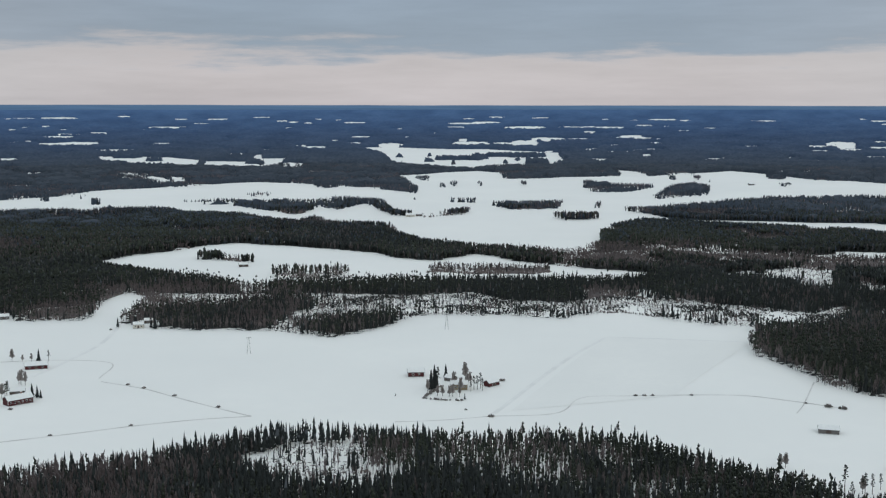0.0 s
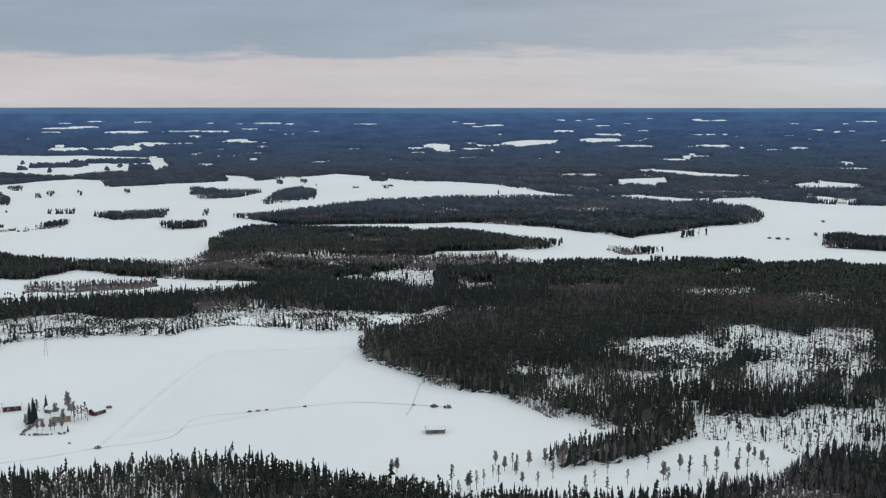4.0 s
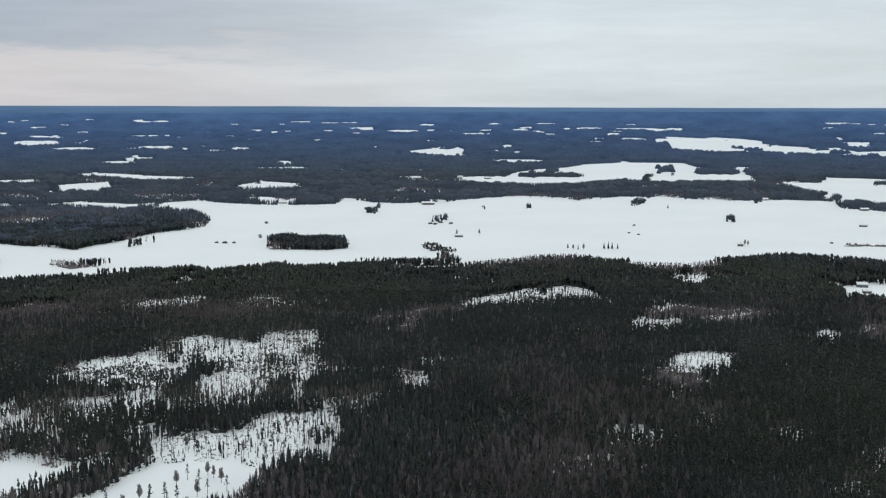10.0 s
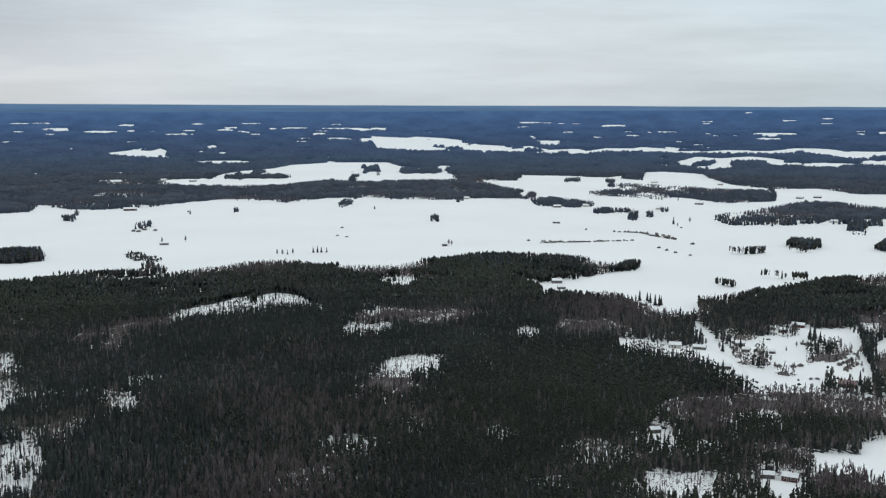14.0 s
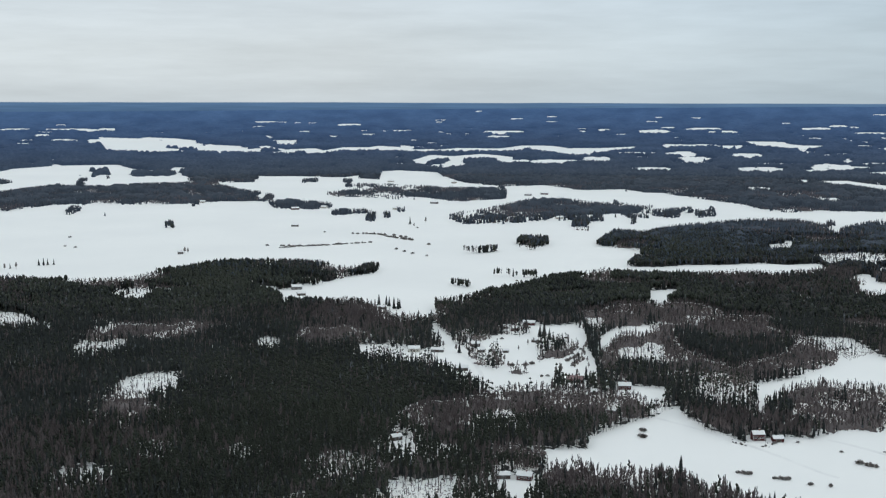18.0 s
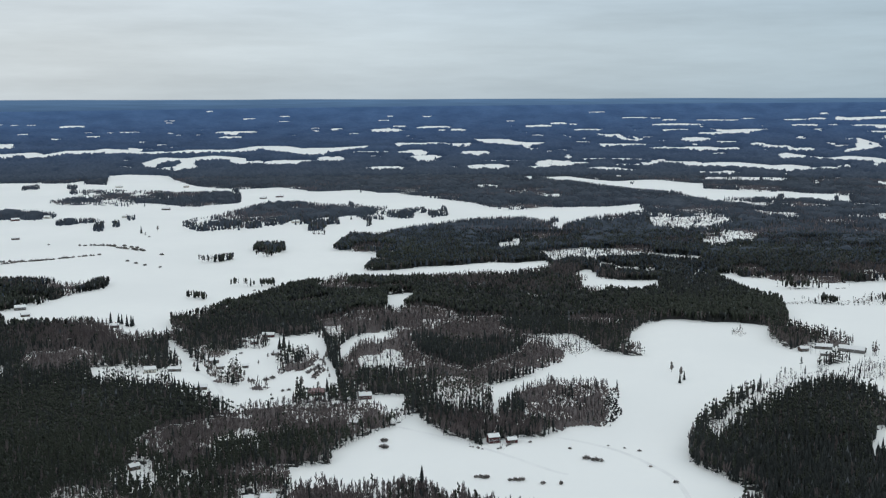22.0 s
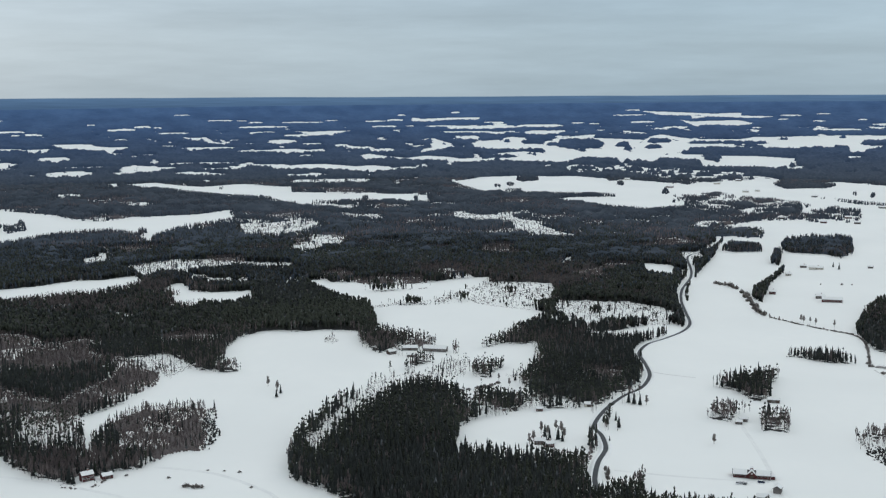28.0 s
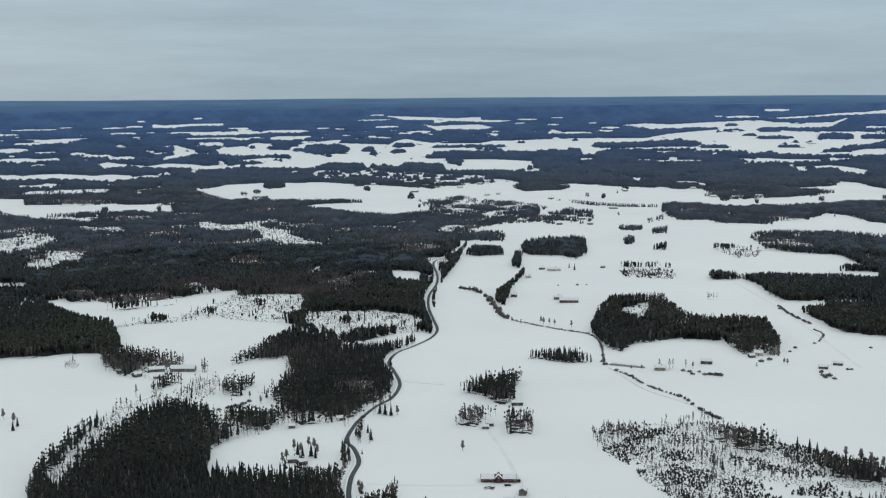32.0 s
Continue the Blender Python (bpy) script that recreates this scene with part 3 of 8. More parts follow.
PLAN.append(("thin_wood", [(281, 672), (344, 671), (312, 581), (298, 595)]))  # thin b
PLAN.append(("cutting", [(878, 440), (914, 442), (911, 404), (881, 399)]))  # cut i
PLAN.append(("cutting", [(672, 243), (681, 228), (648, 216), (650, 227)]))  # cut j
PLAN.append(("cutting", [(699, 231), (724, 224), (689, 210), (682, 223)]))  # cut k
PLAN.append(("cutting", [(725, 280), (752, 283), (726, 270)]))  # cut l
PLAN.append(("birch_wood", [(787, 225), (823, 162), (796, 121), (728, 119), (722, 178), (732, 207)]))  # birch a
PLAN.append(("birch_wood", [(962, 438), (1015, 390), (921, 288), (887, 335), (872, 395)]))  # birch b
PLAN.append(("cutting", [(566, 216), (595, 205), (615, 174), (567, 167), (543, 205)]))  # cut m
PLAN.append(("field", [(-340, 4580), (-180, 4580), (20, 4400), (160, 4420), (340, 4160), (375, 3525), (285, 3290), (105, 3260), (55, 3030), (-135, 3315), (-175, 3785)]))  # far a
PLAN.append(("field", [(-815, 2845), (-710, 2755), (-600, 2630), (-565, 2535), (-630, 2535)]))  # far d
PLAN.append(("field", [(1330, 2525), (1495, 2565), (1395, 2390), (1250, 2335)]))  # far g
PLAN.append(("field", [(1580, 2875), (1720, 2605), (1645, 2505), (1600, 2645), (1550, 2795)]))  # far h
PLAN.append(("field", [(1640, 2230), (1760, 2310), (1785, 2175), (1700, 2085), (1600, 2140)]))  # far i
PLAN.append(("field", [(1465, 1960), (1470, 1870), (1405, 1760), (1385, 1800)]))  # far j
PLAN.append(("field", [(2220, 2095), (2340, 2085), (2335, 2005), (2505, 2110), (2700, 2165), (2860, 2200), (3065, 2265), (3270, 2225), (3360, 2095), (3170, 1915), (3100, 1730), (2865, 1565), (2855, 1485), (2660, 1435), (2560, 1500), (2460, 1540), (2435, 1695), (2175, 1680), (2160, 1770), (2095, 1870)]))  # far l
PLAN.append(("field", [(2665, -410), (2900, -450), (2735, -495), (2750, -615), (2755, -680), (2565, -760), (2475, -730), (2545, -630), (2555, -510), (2615, -425)]))  # far u
PLAN.append(("cutting", [(2225, -710), (2110, -790), (2025, -780), (1815, -790), (1765, -805), (1760, -705), (1830, -710), (1985, -740), (2105, -675)]))  # far w
PLAN.append(("wood", [(810, 15), (822, 7), (786, -6), (771, -21), (745, -22), (753, -2), (761, 13)]))  # copse spruces
PLAN.append(("wood", [(1995, -1725), (1970, -1760), (1865, -1790), (1810, -1935), (1780, -2050), (1730, -2220), (1410, -1805), (1495, -1815), (1590, -1865), (1665, -1865), (1600, -1760), (1600, -1670), (1560, -1620), (1635, -1550), (1690, -1575), (1720, -1530), (1850, -1595)]))  # right wood a
PLAN.append(("wood", [(1425, -1415), (1455, -1460), (1440, -1540), (1400, -1610), (1295, -1660), (990, -1265), (1060, -1305), (1130, -1345), (1185, -1375), (1215, -1385), (1255, -1365), (1320, -1345)]))  # right wood b
PLAN.append(("wood", [(1140, -1110), (1105, -1125), (1055, -1180), (975, -1245), (763, -973), (776, -962), (815, -933), (856, -953), (916, -995), (912, -1021), (950, -1059), (971, -1025), (1011, -1038), (1085, -1085)]))  # right wood c
PLAN.append(("thin_wood", [(2235, -1295), (2260, -1450), (2110, -1475), (1930, -1340), (1975, -1200)]))  # village
PLAN.append(("wood", [(1925, -1180), (1920, -1190), (1895, -1320), (1895, -1315), (1880, -1230)]))  # village wood
PLAN.append(("cutting", [(2030, -305), (2155, -395), (2040, -395), (1920, -305)]))  # cut n
PLAN.append(("cutting", [(1750, -270), (1850, -360), (1775, -365), (1700, -290)]))  # cut o
PLAN.append(("cutting", [(1640, -160), (1615, -255), (1555, -230), (1580, -165)]))  # cut p
PLAN.append(("cutting", [(1655, -25), (1695, -90), (1640, -130), (1600, -60)]))  # cut q
PLAN.append(("cutting", [(2565, -445), (2450, -565), (2345, -515), (2465, -440)]))  # cut r
PLAN.append(("field", [(1750, 20), (1785, -15), (1730, -15)]))  # cut s
PLAN.append(("cutting", [(1985, -310), (2100, -335), (2120, -380), (1990, -355)]))  # cut t
PLAN.append(("cutting", [(1765, -295), (1900, -355), (1835, -400), (1750, -365)]))  # cut u
PLAN.append(("cutting", [(2285, -450), (2240, -550), (2165, -570), (2165, -510)]))  # cut v
PLAN.append(("field", [(1470, -620), (1540, -665), (1555, -685), (1480, -640)]))  # cut w
PLAN.append(("cutting", [(1520, -845), (1525, -880), (1440, -840), (1415, -795)]))  # cut y
PLAN.append(("field", [(1430, -730), (1355, -760), (1325, -735), (1395, -720)]))  # cut z
PLAN.append(("birch_wood", [(831, 167), (850, 145), (853, 106), (806, 97), (790, 112), (801, 154)]))  # valley yards
PLAN.append(("birch_wood", [(825, 235), (831, 167), (773, 133), (743, 159), (767, 203)]))  # valley edge
PLAN.append(("cutting", [(727, 37), (717, 13), (735, 2), (750, 17)]))  # farm yard
PLAN.append(("cutting", [(793, -294), (790, -320), (779, -343), (803, -335), (814, -312)]))  # house clearing
PLAN.append(("wood", [(614, -559), (597, -567), (581, -579), (556, -572), (544, -582), (556, -560), (586, -557)]))  # hill cut edge
PLAN.append(("young_wood", [(663, -529), (652, -541), (632, -551), (614, -559), (597, -565), (588, -543), (602, -539), (613, -528), (630, -533), (637, -517)]))  # hill young
PLAN.append(("young_wood", [(574, -499), (560, -512), (529, -501), (503, -480), (515, -460), (545, -475)]))  # hill young b
PLAN.append(("young_wood", [(594, -546), (574, -567), (547, -577), (501, -617), (485, -598), (513, -566), (544, -547), (579, -534)]))  # hill young c
PLAN.append(("young_wood", [(495, -531), (475, -585), (458, -564), (474, -523)]))  # hill young d
PLAN.append(("wood", [(610, 80), (641, 68), (632, 55), (614, 41), (606, 29), (580, 46), (577, 75)]))  # spruce clump
PLAN.append(("young_wood", [(852, -63), (870, -73), (829, -75), (784, -63), (791, -55)]))  # copse end
PLAN.append(("cutting", [(868, -53), (869, -64), (798, -56), (797, -47)]))  # copse rock
PLAN.append(("wood", [(750, 14), (769, 12), (788, 1), (764, -20), (744, -19)]))  # copse spruces
PLAN.append(("young_wood", [(764, 506), (826, 513), (849, 479), (796, 443), (769, 435), (749, 477)]))  # cut young
PLAN.append(("thin_wood", [(579, 704), (615, 671), (470, 515), (451, 533), (504, 610)]))  # shelf thin
PLAN.append(("cutting", [(425, 777), (463, 777), (514, 785), (591, 714), (567, 689), (520, 697), (470, 710), (439, 738), (415, 753)]))  # shelf cut a
PLAN.append(("young_wood", [(424, 753), (476, 719), (440, 669), (391, 715)]))  # shelf young
PLAN.append(("cutting", [(451, 659), (505, 677), (507, 622), (464, 580), (439, 590), (429, 624)]))  # shelf cut b
PLAN.append(("thin_wood", [(266, 678), (278, 709), (313, 684), (334, 652), (416, 663), (420, 647), (384, 629), (360, 617), (366, 585), (341, 558), (306, 562), (296, 590), (292, 638)]))  # shelf scrub
PLAN.append(("cutting", [(353, 565), (400, 553), (448, 546), (441, 499), (411, 487), (387, 492), (374, 504), (336, 538)]))  # shelf cut c
PLAN.append(("wood", [(403, 643), (440, 607), (437, 569), (409, 550), (359, 570), (372, 611)]))  # shelf wood
PLAN.append(("thin_wood", [(80, 527), (112, 527), (125, 515), (103, 485), (76, 485)]))  # near thin b
PLAN.append(("birch_wood", [(780, 221), (808, 199), (802, 157), (804, 125), (768, 117), (732, 159), (724, 203)]))  # mid birch
PLAN.append(("thin_wood", [(763, 270), (789, 245), (670, 203), (657, 206), (648, 232), (706, 255)]))  # mid thin
PLAN.append(("cutting", [(646, 231), (677, 240), (683, 232), (650, 218)]))  # mid cut
PLAN.append(("thin_wood", [(587, 217), (603, 184), (613, 154), (573, 145), (545, 202)]))  # mid thin b
PLAN.append(("birch_wood", [(643, 128), (636, 108), (643, 78), (608, 71), (583, 118)]))  # mid birch b
PLAN.append(("thin_wood", [(655, 283), (679, 254), (605, 224), (586, 248)]))  # mid thin c
PLAN.append(("thin_wood", [(568, 287), (572, 259), (537, 250), (531, 270)]))  # mid thin d
PLAN.append(("birch_wood", [(1096, 194), (1151, 181), (1199, 161), (1215, 105), (1145, 56), (1107, 41), (1076, 105), (1062, 145), (1064, 172)]))  # brown wood
PLAN.append(("cutting", [(1169, 124), (1189, 96), (1148, 64), (1109, 91), (1130, 117)]))  # brown wood snow
PLAN.append(("field", [(936, 201), (1016, 181), (1025, 175), (961, 160), (909, 139), (886, 153), (876, 168), (868, 213), (1005, 243), (1017, 214)]))  # valley east
PLAN.append(("field", [(1008, 155), (1047, 143), (1076, 109), (1063, 104), (1013, 120), (994, 146)]))  # hill strip
PLAN.append(("field", [(1251, 141), (1283, 142), (1292, 104), (1215, 101), (1207, 127)]))  # hill glade
PLAN.append(("birch_wood", [(922, 145), (994, 149), (1022, 118), (998, 93), (956, 62), (955, 38), (994, -9), (927, -7), (893, 20), (877, 48), (868, 81), (879, 104), (898, 126)]))  # hill birches
PLAN.append(("cutting", [(966, 134), (993, 115), (981, 92), (938, 95), (939, 125)]))  # hill rocks
PLAN.append(("wood", [(1050, 100), (1073, 54), (1055, -8), (1007, -7), (983, 36), (971, 63), (1009, 87)]))  # hill crown
PLAN.append(("wood", [(874, 119), (882, 93), (858, 58), (847, 25), (820, 28), (825, 57), (853, 96)]))  # hill front
PLAN.append(("cutting", [(882, 59), (894, 43), (866, 35), (824, 43), (840, 52)]))  # hill path
PLAN.append(("field", [(838, 127), (857, 102), (826, 86), (801, 92), (799, 117)]))  # hill yard
PLAN.append(("birch_wood", [(805, 200), (824, 178), (803, 153), (799, 115), (766, 111), (744, 139), (745, 187)]))  # valley wood
PLAN.append(("wood", [(6920, 2540), (6580, 820), (2655, 340), (2650, 615), (2685, 1000)]))  # plain far wood
PLAN.append(("field", [(2955, 1045), (3295, 1150), (3360, 1110), (3275, 960), (3115, 895), (2930, 780), (2795, 665), (2835, 560), (2730, 465), (2765, 355), (2315, 300), (2365, 885), (2960, 1100)]))  # plain far c
PLAN.append(("thin_wood", [(2715, 1015), (2740, 935), (2695, 805), (2645, 740), (2395, 670), (2385, 820), (2365, 885)]))  # plain belt a
PLAN.append(("wood", [(2415, 760), (2690, 750), (2650, 615), (2450, 570), (2345, 635)]))  # plain belt b
PLAN.append(("wood", [(2105, 540), (2235, 530), (2395, 510), (2415, 435), (2355, 300), (2195, 280), (2110, 365), (2050, 425), (2010, 475)]))  # plain belt c
PLAN.append(("thin_wood", [(2005, 565), (2135, 550), (2045, 480), (2065, 430), (1915, 450), (1920, 515)]))  # plain belt d
PLAN.append(("wood", [(1655, 375), (1720, 380), (1720, 335), (1635, 320)]))  # plain isle
PLAN.append(("wood", [(1900, 335), (2035, 350), (2040, 320), (1920, 305)]))  # plain isle b
PLAN.append(("field", [(2720, -1570), (2855, -1740), (2890, -1845), (2700, -1835), (2520, -1840), (2540, -1950), (2315, -2020), (2265, -2095), (2120, -1995), (2105, -1875), (2290, -1670), (2345, -1540), (2440, -1410)]))  # south k
PLAN.append(("field", [(2150, -2310), (2155, -2465), (2230, -2575), (2165, -2590), (1985, -2475), (1875, -2335), (1925, -2260), (2055, -2285)]))  # south l
PLAN.append(("field", [(1456, 227), (1489, 128), (1570, -50), (1497, -60), (1409, 32), (1388, 121), (1392, 190)]))  # far strip
PLAN.append(("thin_wood", [(1, 570), (35, 575), (64, 579), (87, 577), (103, 585), (63, 572), (6, 567)]))  # near rim
PLAN.append(("field", [(1049, -464), (1025, -476), (1043, -514), (1042, -568), (1013, -560), (985, -496), (988, -473), (1010, -456)]))  # road yard
PLAN.append(("thin_wood", [(592, 987), (661, 978), (761, 885), (715, 840), (653, 878), (570, 932)]))  # shelf stems
PLAN.append(("cutting", [(439, 796), (460, 786), (504, 772), (533, 792), (596, 717), (564, 682), (516, 690), (492, 705), (472, 718), (461, 756), (422, 767)]))  # shelf a
PLAN.append(("thin_wood", [(475, 625), (563, 677), (521, 593), (552, 581), (551, 558), (549, 536), (505, 503), (423, 475), (417, 515), (417, 550)]))  # shelf b
PLAN.append(("young_wood", [(422, 767), (479, 734), (442, 676), (415, 684), (392, 712)]))  # shelf c
PLAN.append(("birch_wood", [(392, 712), (423, 676), (417, 648), (373, 680)]))  # shelf d
PLAN.append(("cutting", [(443, 651), (470, 674), (510, 683), (501, 646), (443, 601), (433, 605)]))  # shelf e
PLAN.append(("thin_wood", [(370, 674), (400, 659), (417, 648), (389, 611), (353, 567), (336, 557), (308, 565)]))  # shelf f
PLAN.append(("wood", [(378, 600), (411, 639), (439, 619), (438, 578), (402, 537), (376, 538), (358, 569)]))  # shelf g
PLAN.append(("wood", [(473, 631), (515, 677), (545, 669), (530, 638), (494, 607), (470, 612)]))  # shelf h
PLAN.append(("cutting", [(394, 535), (418, 541), (436, 537), (445, 508), (422, 480), (397, 491), (375, 510), (338, 544), (351, 559), (372, 543)]))  # shelf i
PLAN.append(("cutting", [(518, 546), (568, 575), (537, 523), (519, 522)]))  # shelf j
PLAN.append(("field", [(1456, 140), (1515, 95), (1530, 20), (1540, -45), (1465, -52), (1409, 7), (1409, 76), (1418, 123)]))  # east a
PLAN.append(("field", [(1388, -81), (1397, -173), (1345, -179), (1303, -147), (1323, -83)]))  # east b
PLAN.append(("field", [(2185, -35), (2330, -115), (2335, -210), (2380, -295), (2230, -265), (2125, -170), (2025, -120), (1975, -85), (2090, -70), (2095, -40)]))  # east c
PLAN.append(("field", [(2210, 40), (2280, -45), (2300, -115), (2160, -105), (2090, 20)]))  # east d
PLAN.append(("cutting", [(1680, -60), (1695, -145), (1620, -195), (1625, -260), (1560, -245), (1595, -135), (1595, -65)]))  # east e
PLAN.append(("cutting", [(1800, -290), (1830, -345), (1685, -310), (1710, -285)]))  # east f
PLAN.append(("field", [(1770, 15), (1800, -20), (1725, -20), (1705, 15)]))  # east g
PLAN.append(("field", [(3250, -125), (3185, -215), (3055, -310), (2935, -385), (2820, -470), (2745, -580), (2665, -765), (2545, -730), (2560, -540), (2640, -450), (2735, -330), (2935, -240)]))  # east h
PLAN.append(("cutting", [(2105, -270), (2185, -370), (1965, -320), (1975, -270)]))  # east i
PLAN.append(("cutting", [(948, -248), (964, -283), (963, -314), (997, -358), (1006, -394), (916, -359), (883, -320), (869, -291), (867, -262), (907, -246)]))  # inner big
PLAN.append(("field", [(846, -279), (867, -323), (830, -313), (821, -287)]))  # inner low
PLAN.append(("cutting", [(755, -118), (815, -143), (858, -178), (894, -210), (874, -221), (835, -184), (791, -148), (743, -125)]))  # edge strip
PLAN.append(("cutting", [(1328, -313), (1356, -391), (1351, -462), (1327, -546), (1267, -532), (1170, -464), (1181, -402), (1222, -351), (1246, -299)]))  # north cut a
PLAN.append(("field", [(1243, -292), (1247, -412), (1163, -464), (1087, -404), (1036, -339), (1019, -317), (1042, -302), (1113, -306), (1138, -272)]))  # north field
PLAN.append(("cutting", [(1182, -492), (1215, -546), (1150, -573), (1114, -577), (1058, -520), (1087, -517), (1047, -469)]))  # north cut b
PLAN.append(("field", [(892, 243), (893, 229), (880, 205), (889, 172), (858, 166), (839, 185), (827, 207), (852, 233)]))  # valley lane
PLAN.append(("field", [(959, 201), (985, 158), (905, 142), (873, 162), (885, 185)]))  # valley slope
PLAN.append(("field", [(1452, -256), (1453, -284), (1386, -295), (1338, -323), (1349, -387), (1406, -486), (1412, -500), (1361, -470), (1271, -363), (1253, -295), (1293, -268), (1353, -262)]))  # north ribbon
PLAN.append(("wood", [(2595, -1710), (2725, -1840), (2535, -1850), (2455, -1765), (2460, -1670)]))  # plain grove a
PLAN.append(("wood", [(2135, -1255), (2175, -1350), (2085, -1325), (2025, -1245)]))  # plain grove b
PLAN.append(("wood", [(1930, -1265), (1930, -1345), (1830, -1285), (1860, -1225)]))  # plain grove c
PLAN.append(("wood", [(1985, -1445), (1930, -1480), (1870, -1425), (1915, -1400)]))  # plain grove d
PLAN.append(("wood", [(1680, -1345), (1665, -1380), (1635, -1350), (1650, -1325)]))  # plain grove e
PLAN.append(("wood", [(1615, -1360), (1630, -1420), (1575, -1370), (1585, -1340)]))  # plain grove f
PLAN.append(("wood", [(1420, -1200), (1440, -1250), (1405, -1220)]))  # plain grove g
PLAN.append(("wood", [(1160, -1075), (1160, -1125), (1125, -1100), (1135, -1060)]))  # plain grove h
PLAN.append(("cutting", [(1083, -197), (1092, -209), (1076, -215), (1058, -204), (1062, -196)]))  # brash heap
# woods and cuttings seen close
PLAN.append(("wood", [(472, 863), (536, 805), (610, 729), (623, 590), (526, 504), (424, 472), (412, 477), (386, 503), (342, 557), (308, 575), (304, 611), (307, 657), (381, 812)]))  # shelf wood
PLAN.append(("wood", [(213, 773), (247, 866), (325, 877), (432, 833), (404, 727), (364, 655), (339, 671), (300, 671), (262, 680), (240, 699)]))  # point wood
PLAN.append(("thin_wood", [(516, 795), (626, 753), (539, 643), (577, 612), (580, 564), (539, 535), (473, 533), (452, 585), (391, 598), (366, 673), (328, 703), (397, 755)]))  # shelf woods
PLAN.append(("cutting", [(522, 797), (542, 786), (554, 761), (572, 748), (593, 715), (574, 691), (535, 667), (523, 685), (496, 697), (467, 696), (479, 731)]))  # shelf upper cut
PLAN.append(("cutting", [(432, 786), (455, 782), (497, 770), (479, 736), (454, 734), (425, 739), (407, 737)]))  # shelf side cut
PLAN.append(("young_wood", [(420, 754), (461, 753), (470, 715), (453, 683), (429, 674), (396, 696)]))  # shelf saplings
PLAN.append(("cutting", [(463, 677), (486, 683), (504, 680), (500, 664), (480, 648), (473, 621), (437, 597), (425, 610), (428, 627)]))  # shelf middle cut
PLAN.append(("thin_wood", [(467, 606), (510, 624), (551, 663), (564, 650), (545, 593), (579, 582), (554, 538), (528, 532), (506, 535), (473, 521), (442, 501), (460, 553)]))  # shelf open pines
PLAN.append(("cutting", [(471, 591), (509, 626), (505, 611), (456, 562)]))  # shelf slit a
PLAN.append(("cutting", [(568, 574), (572, 565), (553, 539), (519, 523), (535, 553)]))  # shelf slit b
PLAN.append(("cutting", [(348, 678), (363, 682), (391, 674), (425, 660), (396, 623), (378, 619), (350, 612), (328, 617), (328, 635)]))  # shelf left cut
PLAN.append(("cutting", [(321, 687), (325, 665), (318, 637), (297, 610), (286, 613)]))  # shelf field cut
PLAN.append(("thin_wood", [(314, 630), (336, 632), (359, 626), (362, 600), (327, 564), (307, 572), (308, 600)]))  # shelf edge birches
PLAN.append(("cutting", [(349, 562), (373, 564), (400, 553), (419, 567), (437, 558), (456, 548), (457, 519), (434, 490), (402, 471), (378, 484), (362, 512), (335, 534)]))  # shelf great cut
PLAN.append(("birch_wood", [(251, 679), (290, 683), (300, 638), (301, 569), (293, 567), (285, 607), (270, 646)]))  # field rim birches
PLAN.append(("cutting", [(274, 648), (295, 679), (317, 682), (314, 667), (285, 639)]))  # rim cut a
PLAN.append(("cutting", [(299, 644), (316, 657), (319, 638), (294, 610)]))  # rim cut b
PLAN.append(("cutting", [(809, 748), (865, 761), (904, 757), (946, 746), (972, 729), (922, 689), (867, 684), (815, 697), (778, 713)]))  # brown slash cut
PLAN.append(("cutting", [(1076, 702), (1135, 710), (1145, 680), (1130, 645), (1063, 629), (1045, 658)]))  # plain side cut
PLAN.append(("cutting", [(836, 575), (869, 578), (879, 552), (842, 528), (810, 539), (804, 552)]))  # glint cut a
PLAN.append(("wood", [(793, 561), (887, 472), (802, 428), (776, 466), (735, 485), (708, 502)]))  # mid wood
PLAN.append(("cutting", [(731, 476), (768, 471), (780, 444), (742, 413), (713, 420), (696, 442)]))  # glint cut b
PLAN.append(("cutting", [(910, 456), (938, 451), (924, 420), (870, 405), (867, 427)]))  # glint cut c
PLAN.append(("birch_wood", [(872, 592), (927, 597), (958, 544), (927, 504), (878, 499), (881, 551)]))  # brown stand a
PLAN.append(("birch_wood", [(1004, 456), (1046, 438), (910, 382), (903, 406)]))  # brown stand b
PLAN.append(("thin_wood", [(574, 953), (624, 983), (710, 944), (743, 886), (710, 863), (649, 907), (593, 917)]))  # pale stems
PLAN.append(("cutting", [(299, 1180), (342, 1194), (377, 1194), (419, 1176), (392, 1117), (369, 1037), (333, 1039), (321, 1084), (285, 1127)]))  # second field cut
PLAN.append(("cutting", [(389, 1071), (426, 1099), (414, 1066), (379, 1019)]))  # second field cut b
PLAN.append(("birch_wood", [(305, 1340), (350, 1325), (440, 1275), (500, 1265), (461, 1187), (386, 1202), (313, 1236), (290, 1290)]))  # brown band a
PLAN.append(("birch_wood", [(464, 1021), (522, 1053), (542, 1018), (530, 973), (502, 965), (462, 992)]))  # brown band b
PLAN.append(("wood", [(1083, 490), (1114, 420), (1073, 394), (1040, 364), (1034, 321), (1015, 307), (1094, 319), (1165, 287), (1224, 200), (1325, 110), (1156, -11), (1075, -41), (1051, -55), (963, -44), (863, 17), (799, 17), (726, 17), (747, 54), (801, 73), (771, 86), (752, 99), (712, 117), (690, 119), (676, 150), (639, 163), (626, 293)]))  # valley woods
PLAN.append(("field", [(1039, 320), (1015, 307), (992, 296), (964, 276), (933, 255), (881, 240), (870, 246), (899, 258), (938, 283), (971, 300)]))  # valley neck
